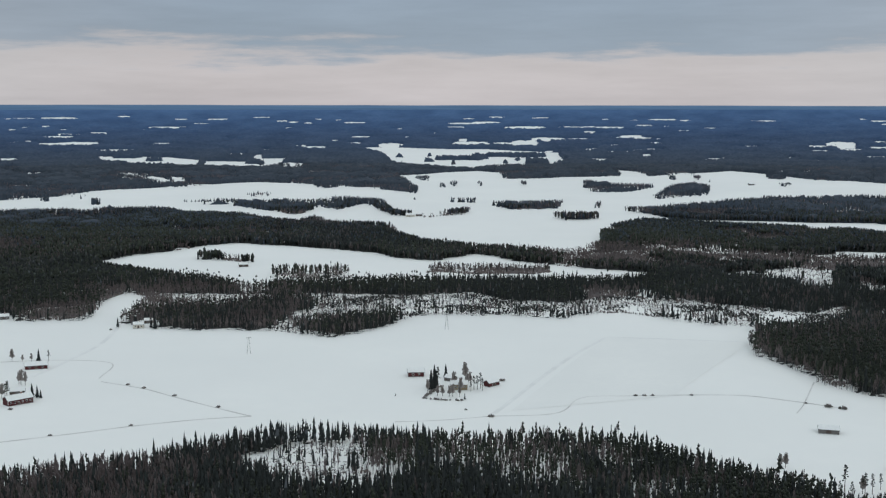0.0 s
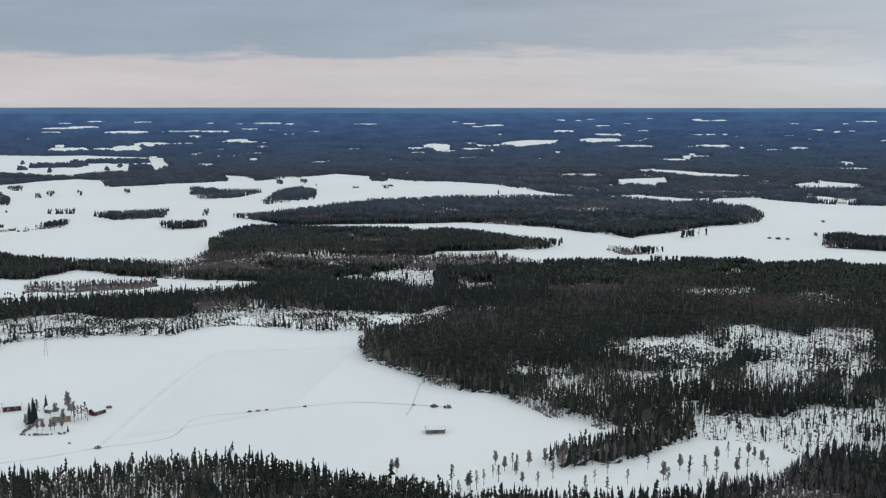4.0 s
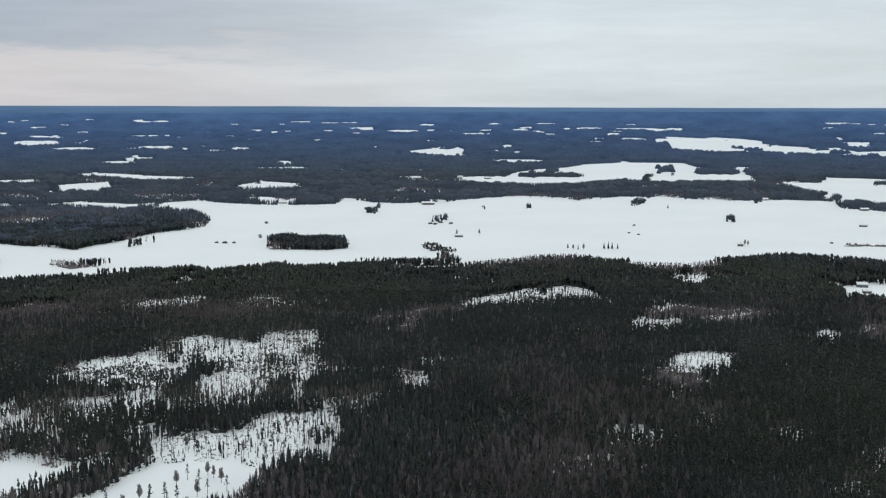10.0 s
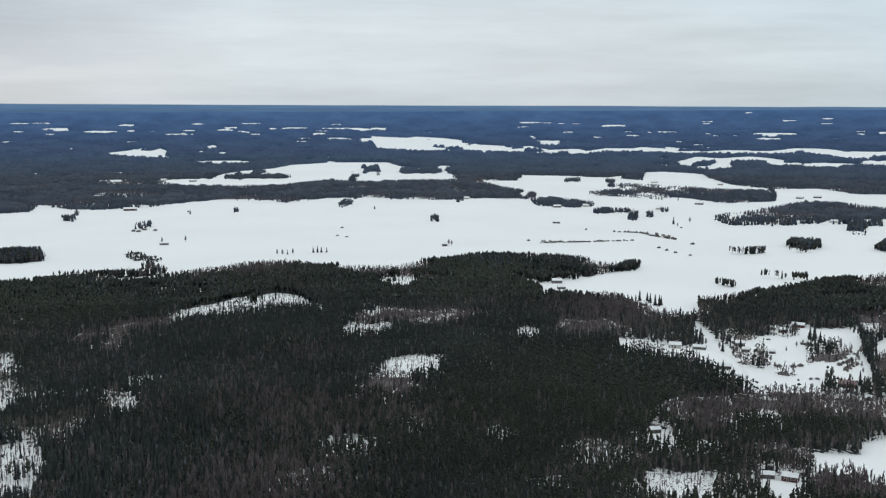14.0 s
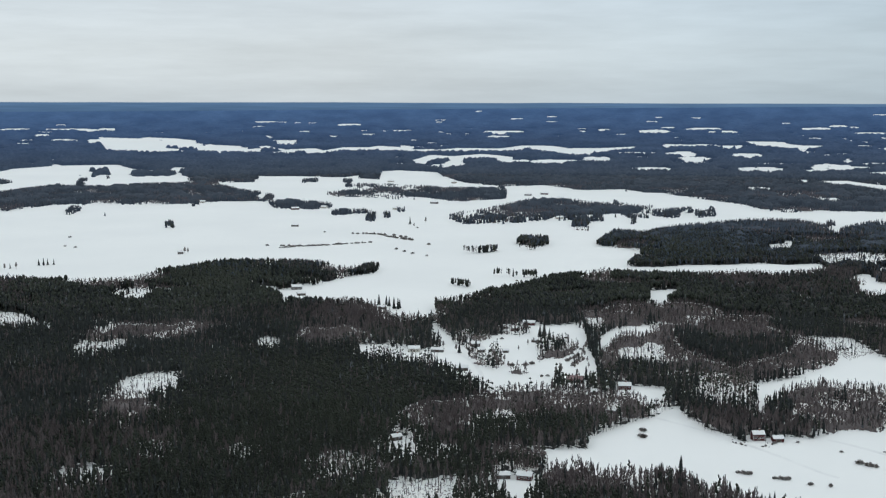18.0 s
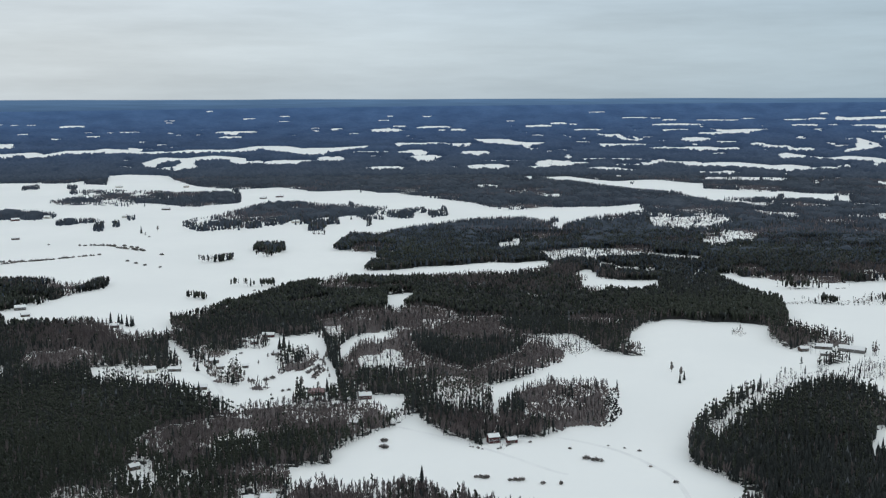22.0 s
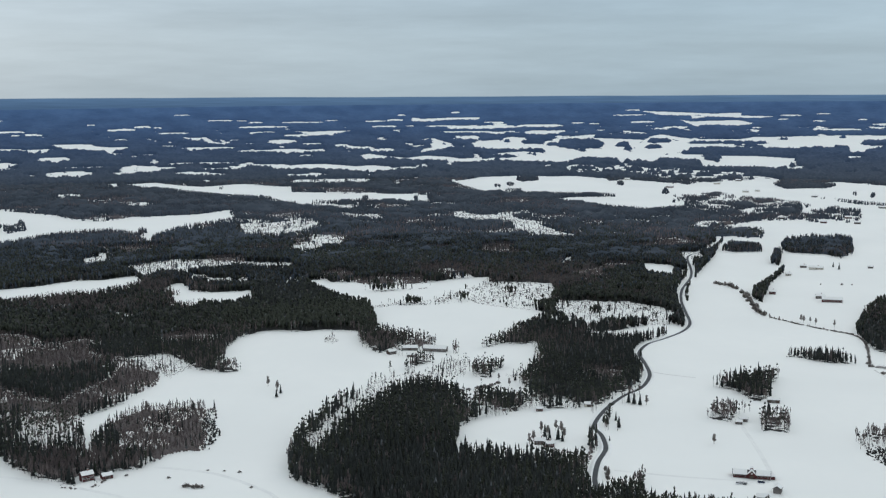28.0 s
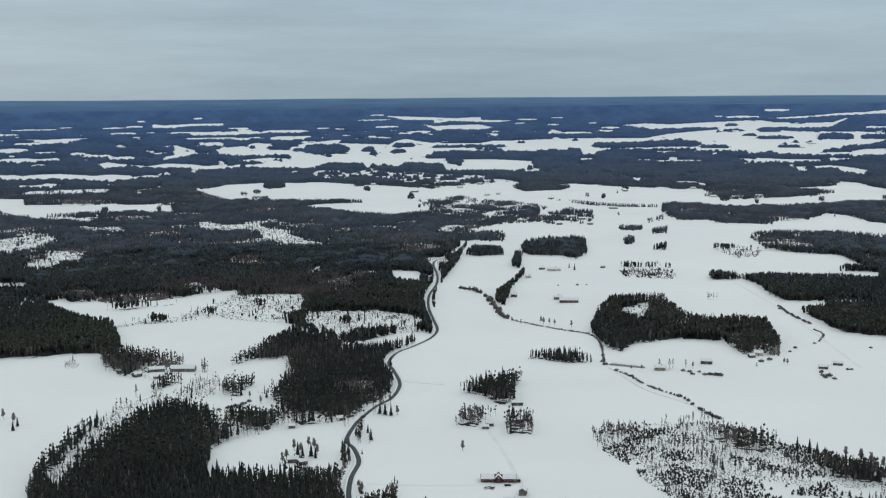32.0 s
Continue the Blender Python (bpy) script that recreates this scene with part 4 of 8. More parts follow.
PLAN.append(("field", [(922, 351), (930, 335), (917, 311), (909, 294), (931, 277), (912, 262), (904, 246), (895, 234), (875, 211), (884, 195), (898, 172), (874, 168), (820, 165), (815, 181), (799, 194), (793, 205), (808, 219), (823, 230), (847, 253), (854, 278), (861, 307), (864, 328)]))  # valley floor
PLAN.append(("field", [(956, 331), (976, 319), (950, 307), (894, 304)]))  # valley nook
PLAN.append(("field", [(995, 268), (1026, 244), (1050, 217), (1050, 185), (1009, 171), (964, 162), (924, 149), (859, 137), (845, 148), (856, 165), (849, 188), (840, 203), (851, 215), (901, 235), (935, 241), (925, 246)]))  # valley meadow
PLAN.append(("field", [(1006, 158), (1036, 151), (1068, 139), (1084, 108), (1072, 97), (1001, 117), (980, 134), (948, 146)]))  # hill meadow
PLAN.append(("birch_wood", [(1105, 208), (1143, 188), (1177, 158), (1199, 106), (1171, 63), (1111, 66), (1085, 98), (1091, 125), (1040, 157), (1026, 171), (1066, 182)]))  # hill brown wood
PLAN.append(("cutting", [(1096, 188), (1111, 175), (1079, 167), (1037, 172)]))  # hill brown snow
PLAN.append(("field", [(1280, 144), (1295, 107), (1251, 103), (1170, 116), (1185, 134)]))  # hill top glade
PLAN.append(("birch_wood", [(972, 150), (1019, 139), (1047, 111), (1091, 44), (1072, -14), (1018, -43), (963, -42), (926, -19), (891, 17), (857, 34), (872, 60), (906, 84), (912, 126), (892, 135), (920, 143)]))  # hill birches b
PLAN.append(("wood", [(1036, 94), (1091, 44), (1082, 17), (1052, -14), (998, -3), (957, 17), (930, 40), (952, 64), (990, 81)]))  # hill crown b
PLAN.append(("cutting", [(962, 135), (1004, 122), (995, 96), (931, 86), (912, 108), (917, 127)]))  # hill rocks b
PLAN.append(("cutting", [(895, 81), (914, 49), (892, 41), (851, 59)]))  # hill foot snow
PLAN.append(("cutting", [(1059, -14), (1072, -40), (1044, -59), (1014, -67), (972, -49), (1002, -44), (1027, -28)]))  # hill slope cut
PLAN.append(("thin_wood", [(849, 119), (884, 121), (893, 101), (875, 69), (860, 47), (832, 21), (811, 17), (766, 32), (807, 57), (837, 75), (816, 90), (810, 102)]))  # spruce belt
PLAN.append(("field", [(801, 123), (853, 115), (855, 89), (831, 79), (787, 83), (774, 94), (794, 108)]))  # belt yard
PLAN.append(("birch_wood", [(742, 205), (798, 211), (816, 181), (824, 141), (814, 106), (774, 94), (752, 107), (738, 120), (740, 151), (725, 178)]))  # lower birches
PLAN.append(("thin_wood", [(772, 173), (766, 167), (777, 158), (759, 158)]))  # lower birch snow a
PLAN.append(("cutting", [(746, 204), (759, 186), (727, 164), (714, 176)]))  # lower birch snow b
PLAN.append(("wood", [(711, 197), (728, 156), (734, 120), (755, 104), (726, 111), (708, 118), (688, 118), (676, 150), (682, 183)]))  # lower spruces
PLAN.append(("birch_wood", [(638, 173), (670, 166), (674, 146), (671, 139), (642, 134)]))  # lowest birches
PLAN.append(("thin_wood", [(720, 278), (716, 275), (720, 265), (722, 264)]))  # wood glint a
PLAN.append(("thin_wood", [(705, 230), (699, 220), (718, 219), (694, 219)]))  # wood glint b
PLAN.append(("cutting", [(665, 239), (684, 237), (680, 225), (634, 211), (628, 220)]))  # wood glint c
PLAN.append(("birch_wood", [(914, 407), (979, 424), (999, 395), (971, 364), (930, 354), (907, 375)]))  # brown stand c
PLAN.append(("birch_wood", [(768, 15), (818, 13), (861, 0), (881, -26), (877, -60), (849, -76), (805, -70), (772, -51), (772, -25), (748, -16), (762, 9)]))  # copse birches b
PLAN.append(("wood", [(755, 17), (802, 15), (839, 4), (808, -1), (777, -2), (765, -21), (745, -16), (746, -2), (735, 17)]))  # copse spruces b
PLAN.append(("young_wood", [(782, -53), (847, -60), (864, -68), (844, -77), (798, -70), (773, -58)]))  # copse young
PLAN.append(("thin_wood", [(846, -23), (842, -45), (861, -53), (837, -36)]))  # copse snow
PLAN.append(("field", [(185, 489), (213, 516), (241, 518), (269, 514), (297, 518), (337, 537), (369, 510), (348, 480), (285, 463), (213, 488)]))  # open pine strip
PLAN.append(("wood", [(242, 527), (265, 537), (290, 547), (340, 553), (335, 538), (301, 520), (272, 513), (248, 515)]))  # pine strip b
PLAN.append(("thin_wood", [(229, 698), (251, 705), (286, 657), (300, 580), (288, 583), (272, 625), (247, 674)]))  # field rim birches b
PLAN.append(("wood", [(168, 472), (181, 476), (218, 468), (239, 455), (280, 455), (329, 455), (290, 399), (155, 435)]))  # near bottom wood
PLAN.append(("thin_wood", [(3620, -1595), (3525, -1720), (3255, -1830), (3035, -1910), (2790, -1830), (2755, -1695), (2760, -1515), (3085, -1500), (3235, -1420)]))  # village trees a
PLAN.append(("thin_wood", [(2320, -1270), (2430, -1425), (2315, -1450), (2130, -1395), (2035, -1405), (1895, -1320), (1870, -1225), (1980, -1195), (2145, -1200)]))  # village trees b
PLAN.append(("thin_wood", [(1895, -1320), (2020, -1470), (1910, -1460), (1785, -1350), (1785, -1265)]))  # village trees c
PLAN.append(("cutting", [(1740, -290), (1845, -345), (1715, -330), (1680, -285)]))  # east glint a
PLAN.append(("cutting", [(2125, -270), (2210, -375), (2080, -360), (1910, -280), (1955, -260)]))  # east glint b
PLAN.append(("cutting", [(1705, 20), (1810, -20), (1705, -20), (1685, 5)]))  # east glint c
PLAN.append(("cutting", [(1635, -50), (1710, -110), (1660, -160), (1590, -215), (1570, -150), (1595, -95), (1520, -60)]))  # east glint d
PLAN.append(("field", [(1435, -730), (1400, -760), (1300, -705), (1340, -685)]))  # road side field
PLAN.append(("scrub_land", [(650, -484), (666, -503), (665, -534), (642, -559), (612, -564), (572, -564), (515, -563), (475, -584), (450, -553), (516, -446), (573, -463), (619, -471)]))  # hill cut b
PLAN.append(("young_wood", [(649, -521), (648, -542), (629, -553), (618, -537), (628, -514)]))  # hill cut young a
PLAN.append(("wood", [(607, -552), (591, -566), (557, -570), (552, -560), (578, -548)]))  # hill cut fringe a
PLAN.append(("wood", [(521, -570), (479, -589), (469, -576), (493, -558)]))  # hill cut fringe b
PLAN.append(("thin_wood", [(646, -482), (654, -504), (639, -509), (627, -487)]))  # hill cut end
PLAN.append(("young_wood", [(557, -468), (569, -493), (544, -500), (527, -475), (537, -460)]))  # hill cut young b
PLAN.append(("young_wood", [(568, -533), (547, -544), (511, -548), (514, -531), (544, -526)]))  # hill cut young c
PLAN.append(("young_wood", [(496, -541), (465, -571), (450, -553), (467, -529)]))  # hill cut young d
PLAN.append(("thin_wood", [(910, 89), (880, 17), (833, 17), (850, 42), (860, 72)]))  # hill foot stems
PLAN.append(("field", [(949, -253), (987, -295), (1023, -367), (995, -389), (903, -347), (901, -321), (831, -322), (808, -282), (819, -264), (872, -268)]))  # inner yard
PLAN.append(("thin_wood", [(914, -299), (953, -320), (940, -336), (898, -316)]))  # inner clump a
PLAN.append(("thin_wood", [(824, -257), (849, -293), (822, -303), (786, -283), (792, -263)]))  # inner clump b
PLAN.append(("cutting", [(941, -261), (980, -293), (969, -316), (908, -285), (902, -259)]))  # inner rocks
PLAN.append(("cutting", [(543, 199), (592, 211), (602, 198), (599, 177), (556, 166)]))  # near yard cut
PLAN.append(("field", [(587, 152), (621, 154), (624, 139), (607, 132), (558, 131)]))  # near yard
PLAN.append(("birch_wood", [(616, 133), (632, 131), (630, 109), (623, 83), (608, 76), (589, 102), (584, 125)]))  # near yard birches
PLAN.append(("birch_wood", [(715, 244), (751, 243), (777, 218), (738, 196), (684, 190), (670, 211)]))  # brown stand i
PLAN.append(("birch_wood", [(654, 178), (678, 163), (668, 141), (655, 145), (645, 170)]))  # brown stand j
PLAN.append(("thin_wood", [(543, 275), (561, 280), (556, 266), (533, 252), (525, 260)]))  # wood glint d
PLAN.append(("thin_wood", [(621, 324), (639, 322), (610, 310)]))  # wood glint e
PLAN.append(("thin_wood", [(620, 267), (657, 275), (637, 262), (614, 259)]))  # wood glint f
PLAN.append(("thin_wood", [(603, 372), (623, 365), (595, 350)]))  # wood glint g
PLAN.append(("birch_wood", [(1078, 110), (1138, 69), (1112, 28), (1081, -5), (1050, -5), (1020, 35), (1030, 73), (1040, 102)]))  # hill brown east
PLAN.append(("thin_wood", [(947, 200), (1001, 204), (971, 188), (925, 185)]))  # meadow clump a
PLAN.append(("thin_wood", [(889, 234), (939, 236), (885, 215), (862, 217)]))  # meadow clump b
PLAN.append(("birch_wood", [(900, 173), (928, 165), (922, 160), (887, 167)]))  # meadow hedge a
PLAN.append(("birch_wood", [(868, 208), (883, 193), (870, 190), (855, 204)]))  # meadow hedge b
PLAN.append(("birch_wood", [(969, 156), (962, 150), (900, 138), (906, 144)]))  # meadow hedge c
PLAN.append(("birch_wood", [(917, 194), (970, 179), (957, 173), (903, 186)]))  # meadow hedge d
PLAN.append(("thin_wood", [(962, 279), (1024, 272), (1046, 229), (1021, 221), (983, 251), (937, 257)]))  # meadow edge
PLAN.append(("wood", [(904, 325), (948, 329), (955, 290), (923, 277), (905, 310)]))  # valley clump
PLAN.append(("thin_wood", [(891, 335), (887, 299), (881, 283), (877, 265), (860, 267), (864, 301), (875, 329)]))  # valley spruces b
PLAN.append(("field", [(856, 30), (880, 17), (912, -10), (958, -37), (1002, -44), (963, -47), (918, -37), (897, -9), (856, 11), (814, 16), (778, 17), (787, 21), (826, 18), (845, 23)]))  # strip by the copse
PLAN.append(("wood", [(788, 54), (808, 43), (811, 21), (778, 18), (738, 17), (742, 35), (765, 45)]))  # belt end
PLAN.append(("wood", [(853, 117), (891, 120), (900, 107), (881, 74), (858, 57), (840, 71), (854, 102)]))  # belt top
PLAN.append(("thin_wood", [(-38, 569), (-10, 560), (12, 568), (88, 552), (120, 516), (115, 493), (50, 504), (47, 529), (11, 535), (-5, 515), (-35, 521)]))  # ridge front
PLAN.append(("wood", [(935, 1220), (995, 1295), (1030, 1295), (1080, 1220), (1030, 1155), (985, 1170)]))  # plain grove
PLAN.append(("field", [(1160, 1155), (1205, 1090), (1075, 975), (1045, 985), (1080, 1075)]))  # plain round the plantation
PLAN.append(("young_wood", [(1125, 1115), (1155, 1115), (1105, 1025), (1070, 1020)]))  # plain plantation
PLAN.append(("birch_wood", [(-13, 1163), (-7, 1202), (112, 1203), (116, 1166), (50, 1149)]))  # second field birches
PLAN.append(("thin_wood", [(-173, 1127), (-175, 1156), (-104, 1168), (-93, 1126)]))  # second field pines
PLAN.append(("thin_wood", [(234, 704), (269, 705), (331, 703), (414, 694), (345, 577), (305, 586), (270, 640)]))  # rim wood
PLAN.append(("cutting", [(281, 693), (303, 713), (337, 712), (324, 679), (295, 666)]))  # rim snow a
PLAN.append(("cutting", [(296, 643), (313, 665), (325, 660), (311, 638)]))  # rim snow b
PLAN.append(("cutting", [(347, 651), (367, 675), (403, 675), (385, 645), (357, 636)]))  # rim snow c
PLAN.append(("wood", [(305, 587), (320, 613), (331, 611), (317, 582)]))  # rim spruces
# snowfields of the far country
PLAN.append(("field", [(-1040, 3480), (-1040, 3600), (-960, 3680), (-980, 3760), (-900, 3640), (-880, 3720), (-760, 3540), (-690, 3180), (-765, 3210), (-840, 3200), (-960, 3340)]))  # far country 1
PLAN.append(("field", [(-720, 3460), (-580, 3440), (-600, 3640), (-500, 3620), (-480, 3440), (-465, 3155), (-495, 3100), (-620, 3125), (-670, 3180)]))  # far country 2
PLAN.append(("field", [(-340, 4440), (-220, 4380), (-100, 4240), (-20, 4040), (-20, 4240), (140, 4340), (240, 4240), (400, 4100), (380, 3840), (360, 3440), (295, 3240), (185, 3205), (105, 3145), (55, 3030), (-5, 3230), (-80, 3320), (-140, 3500), (-160, 3860), (-200, 3940)]))  # far country 3
PLAN.append(("field", [(1960, 5140), (1960, 4940), (2260, 5400), (2480, 5680), (2640, 5660), (2300, 5000), (2100, 4780), (1960, 4560), (2040, 4840), (1880, 4700), (1820, 4760)]))  # far country 4
PLAN.append(("field", [(1620, 2920), (1680, 2900), (1720, 2770), (1725, 2595), (1625, 2455), (1585, 2550), (1565, 2690)]))  # far country 5
PLAN.append(("field", [(3440, 3460), (3700, 3580), (3680, 3440), (3900, 3600), (3680, 3360), (3400, 3120), (3160, 2880), (3100, 2860), (3160, 3000), (3160, 3060), (3220, 3220)]))  # far country 6
PLAN.append(("field", [(6100, 3900), (6000, 3700), (5960, 3520), (6200, 3600), (6060, 3400), (5720, 3060), (5320, 2840), (5120, 2640), (4940, 2380), (5080, 2320), (4680, 2040), (4860, 2000), (4640, 1860), (5000, 1900), (5020, 1820), (5220, 1840), (5100, 1660), (5300, 1720), (5060, 1520), (4820, 1420), (5080, 1360), (5040, 1200), (5440, 1160), (5400, 1020), (5140, 900), (5220, 840), (5240, 740), (5440, 640), (5100, 620), (4920, 660), (4700, 680), (4480, 700), (4420, 760), (4600, 860), (4920, 1020), (4680, 1080), (4640, 1280), (4520, 1380), (4640, 1640), (4520, 1720), (4220, 1700), (4200, 1780), (4280, 1880), (4320, 2000), (4280, 2180)] + [(4420, 2380), (4200, 2380), (4240, 2520), (4320, 2740)]))  # far country 7
PLAN.append(("field", [(3940, 1240), (4360, 1300), (4300, 1180), (4500, 1120), (4280, 960), (4080, 920), (4060, 1060), (3980, 1060), (3680, 960), (3560, 960), (3420, 980), (3480, 1040), (3660, 1140)]))  # far country 8
PLAN.append(("field", [(6280, 140), (6220, -40), (5980, -60), (5760, -140), (5780, -220), (5340, -180), (5280, -80), (5400, -40), (5520, 60), (5880, 100)]))  # far country 9
PLAN.append(("field", [(7100, -600), (6920, -620), (7000, -700), (6280, -660), (6040, -680), (6220, -760), (5740, -680), (5880, -620), (6280, -600), (6540, -580)]))  # far country 10
PLAN.append(("field", [(3240, -110), (3275, -180), (3175, -235), (3075, -280), (3110, -340), (3125, -415), (3035, -470), (3005, -515), (2585, -440), (2665, -400), (2745, -325), (2855, -275), (2995, -205), (3065, -140)]))  # far country 11
PLAN.append(("field", [(12200, -3500), (11500, -3400), (12000, -3900), (12000, -4200), (10900, -3800), (10900, -3500), (10300, -3100), (10500, -3000)]))  # far country 12
PLAN.append(("field", [(8300, -1400), (8000, -1400), (7700, -1500), (7900, -1700), (7800, -1800), (7100, -1500), (6900, -1400), (7400, -1400)]))  # far country 13
PLAN.append(("field", [(5220, -820), (5200, -920), (5040, -960), (5100, -1040), (4760, -980), (4740, -880), (4860, -800), (4840, -760)]))  # far country 14
PLAN.append(("field", [(6060, -1780), (6180, -1880), (5680, -1800), (5460, -1760), (5020, -1640), (4840, -1520), (4600, -1380), (4580, -1340), (4940, -1460), (5060, -1540), (5460, -1660), (5740, -1720)]))  # far country 15
PLAN.append(("field", [(4520, -1080), (4620, -1140), (4440, -1160), (4240, -1180), (4380, -1300), (4240, -1360), (4100, -1360), (4180, -1480), (4420, -1620), (4520, -1780), (4300, -1840), (3700, -1580), (3740, -1500), (3840, -1340), (3780, -1260), (3940, -1280), (3980, -1180), (4140, -1100), (4120, -1000)]))  # far country 16
PLAN.append(("field", [(3880, -600), (3960, -720), (3960, -800), (3800, -880), (3840, -960), (3720, -1000), (3800, -1120), (3800, -1160), (3520, -1020), (3520, -940), (3420, -900), (3480, -820), (3620, -720), (3640, -640), (3700, -580)]))  # far country 17
PLAN.append(("field", [(3085, -990), (3015, -990), (3015, -1055), (3160, -1180), (3020, -1220), (3060, -1300), (2685, -1145), (2670, -1075), (2725, -1055), (2720, -945), (2830, -965), (2925, -950)]))  # far country 18
PLAN.append(("field", [(2890, -445), (2765, -475), (2685, -480), (2720, -565), (2745, -675), (2575, -685), (2640, -780), (2455, -730), (2455, -685), (2490, -635), (2550, -615), (2515, -535), (2520, -465), (2550, -415), (2620, -400)]))  # far country 19
PLAN.append(("field", [(14700, -7600), (13200, -7400), (12100, -7200), (12500, -7800), (10900, -6800), (10300, -6800), (9700, -6200), (10600, -6300), (10000, -5700), (11400, -6500), (11700, -6300)]))  # far country 20
PLAN.append(("field", [(9500, -5300), (8800, -5000), (9000, -5300), (9000, -5600), (8000, -5100), (7500, -4700), (7700, -4500), (7500, -4300)]))  # far country 21
PLAN.append(("field", [(5440, -2260), (5880, -2520), (6060, -2680), (6300, -2940), (5820, -2700), (5400, -2800), (5880, -3100), (6100, -3280), (5720, -3160), (5440, -3100), (5260, -3280), (5500, -3500), (5440, -3700), (5500, -4020), (5440, -4200), (4160, -3220), (4400, -3220), (4320, -3020), (4000, -2760), (4060, -2620), (4300, -2620), (4540, -2680), (4320, -2440), (4120, -2340), (3920, -2320), (3820, -2440), (3620, -2500), (3320, -2300), (3180, -2280), (3000, -2120), (3140, -2060), (3220, -1980), (3320, -1940), (3580, -2080), (3680, -2080), (3740, -2000), (3540, -1860), (3680, -1900), (3760, -1840), (3840, -1760), (3740, -1640), (3740, -1580), (3700, -1540)]))  # far country 22
PLAN.append(("field", [(7800, -6300), (8100, -6800), (7600, -6700), (7900, -7300), (8100, -7900), (8300, -8400), (7500, -7800), (7100, -7800), (7100, -8100), (8300, -9700), (6100, -6900), (6000, -6500), (6300, -6700), (6200, -6400), (5900, -6000), (5700, -6000), (5500, -6100), (5200, -6100), (5200, -6200), (4900, -6100), (4060, -5040), (3740, -4540), (3760, -4400), (3560, -4100), (3540, -3960), (3420, -3800), (3360, -3940), (3560, -4380), (3540, -4400), (3040, -3780), (3160, -3700), (3200, -3580), (3360, -3600), (3600, -3720), (3460, -3480), (3640, -3580), (3760, -3600), (3800, -3380), (3780, -3260), (4040, -3360), (4280, -3420), (3940, -3060), (3800, -2860), (5280, -3980), (5440, -4220)] + [(5240, -4400), (5700, -5000), (6000, -5500), (6200, -5900), (6600, -6300), (6700, -6000), (6600, -5600)]))  # far country 23
PLAN.append(("field", [(8800, -9100), (9400, -10300), (10400, -12000), (10700, -12900), (11900, -14800), (9900, -12300), (9500, -11100), (9100, -10100), (8400, -9000)]))  # far country 24
PLAN.append(("field", [(3280, -3200), (3260, -3300), (3120, -3340), (3060, -3400), (3040, -3560), (2940, -3540), (2900, -3240), (2940, -3140), (3080, -3080)]))  # far country 25
PLAN.append(("field", [(2800, -2940), (2780, -3020), (2780, -3140), (2660, -3120), (2520, -3060), (2340, -2820), (2420, -2840), (2580, -2960), (2640, -2900)]))  # far country 26
# small far fields: centre, half width across the view, half depth
FAR_FIELDS = []
FAR_FIELDS += [(-4900, 13000, 30, 380), (-4900, 13500, 110, 400), (-4600, 13800, 200, 870), (-4300, 15600, 60, 710), (-2900, 12800, 70, 490), (-2500, 12800, 110, 480), (-2100, 10000, 50, 310), (-2000, 8400, 140, 310), (-2800, 7500, 20, 260), (-3000, 8300, 20, 240), (-3000, 8700, 20, 260), (-2500, 7600, 10, 200), (-2060, 6460, 50, 160), (-2000, 6700, 50, 260), (-1960, 5900, 80, 240), (-1860, 5080, 60, 150), (-1640, 4820, 40, 220), (-1560, 4900, 90, 290), (-1200, 4920, 40, 170), (-1200, 4220, 70, 150)]
FAR_FIELDS += [(-1080, 3680, 20, 90), (-1320, 3480, 30, 150), (-700, 3940, 30, 100), (-600, 3740, 10, 190), (-420, 3230, 30, 160), (-750, 2775, 40, 70), (-620, 2665, 20, 60), (-600, 2550, 30, 80), (-995, 2800, 20, 80), (-1600, 11500, 50, 520), (-1400, 10800, 40, 460), (-580, 4700, 20, 130), (-2300, 14700, 100, 440), (-500, 4520, 50, 170), (-420, 5940, 50, 230), (-380, 5000, 30, 170), (-220, 4840, 50, 240), (-180, 5960, 20, 150), (-1400, 13000, 30, 360), (-1100, 12200, 30, 320)]
FAR_FIELDS += [(-800, 10500, 100, 440), (-1200, 10300, 30, 320), (200, 10100, 160, 500), (400, 10700, 120, 560), (300, 13300, 60, 510), (100, 8500, 70, 300), (700, 15000, 100, 620), (1200, 14100, 110, 410), (600, 8400, 140, 500), (1000, 8500, 140, 300), (900, 7100, 40, 220), (120, 5020, 80, 280), (100, 5540, 20, 170), (260, 5000, 50, 200), (360, 5080, 60, 430), (520, 5680, 80, 280), (660, 5640, 60, 170), (1200, 8400, 120, 360), (1600, 9200, 60, 340), (1800, 12800, 30, 470)]
FAR_FIELDS += [(2000, 12100, 30, 320), (2400, 12600, 140, 570), (2500, 11900, 50, 410), (1700, 8800, 20, 250), (1900, 8200, 50, 220), (3200, 11500, 120, 390), (4700, 12900, 30, 370), (980, 6000, 60, 390), (1000, 5740, 30, 250), (880, 5880, 30, 140), (940, 5080, 30, 150), (700, 4800, 40, 130), (540, 4320, 30, 110), (640, 4140, 50, 120), (780, 4320, 60, 110), (680, 3840, 10, 180), (480, 3540, 40, 110), (840, 3580, 20, 120), (1240, 4640, 40, 150), (1520, 4660, 30, 200)]
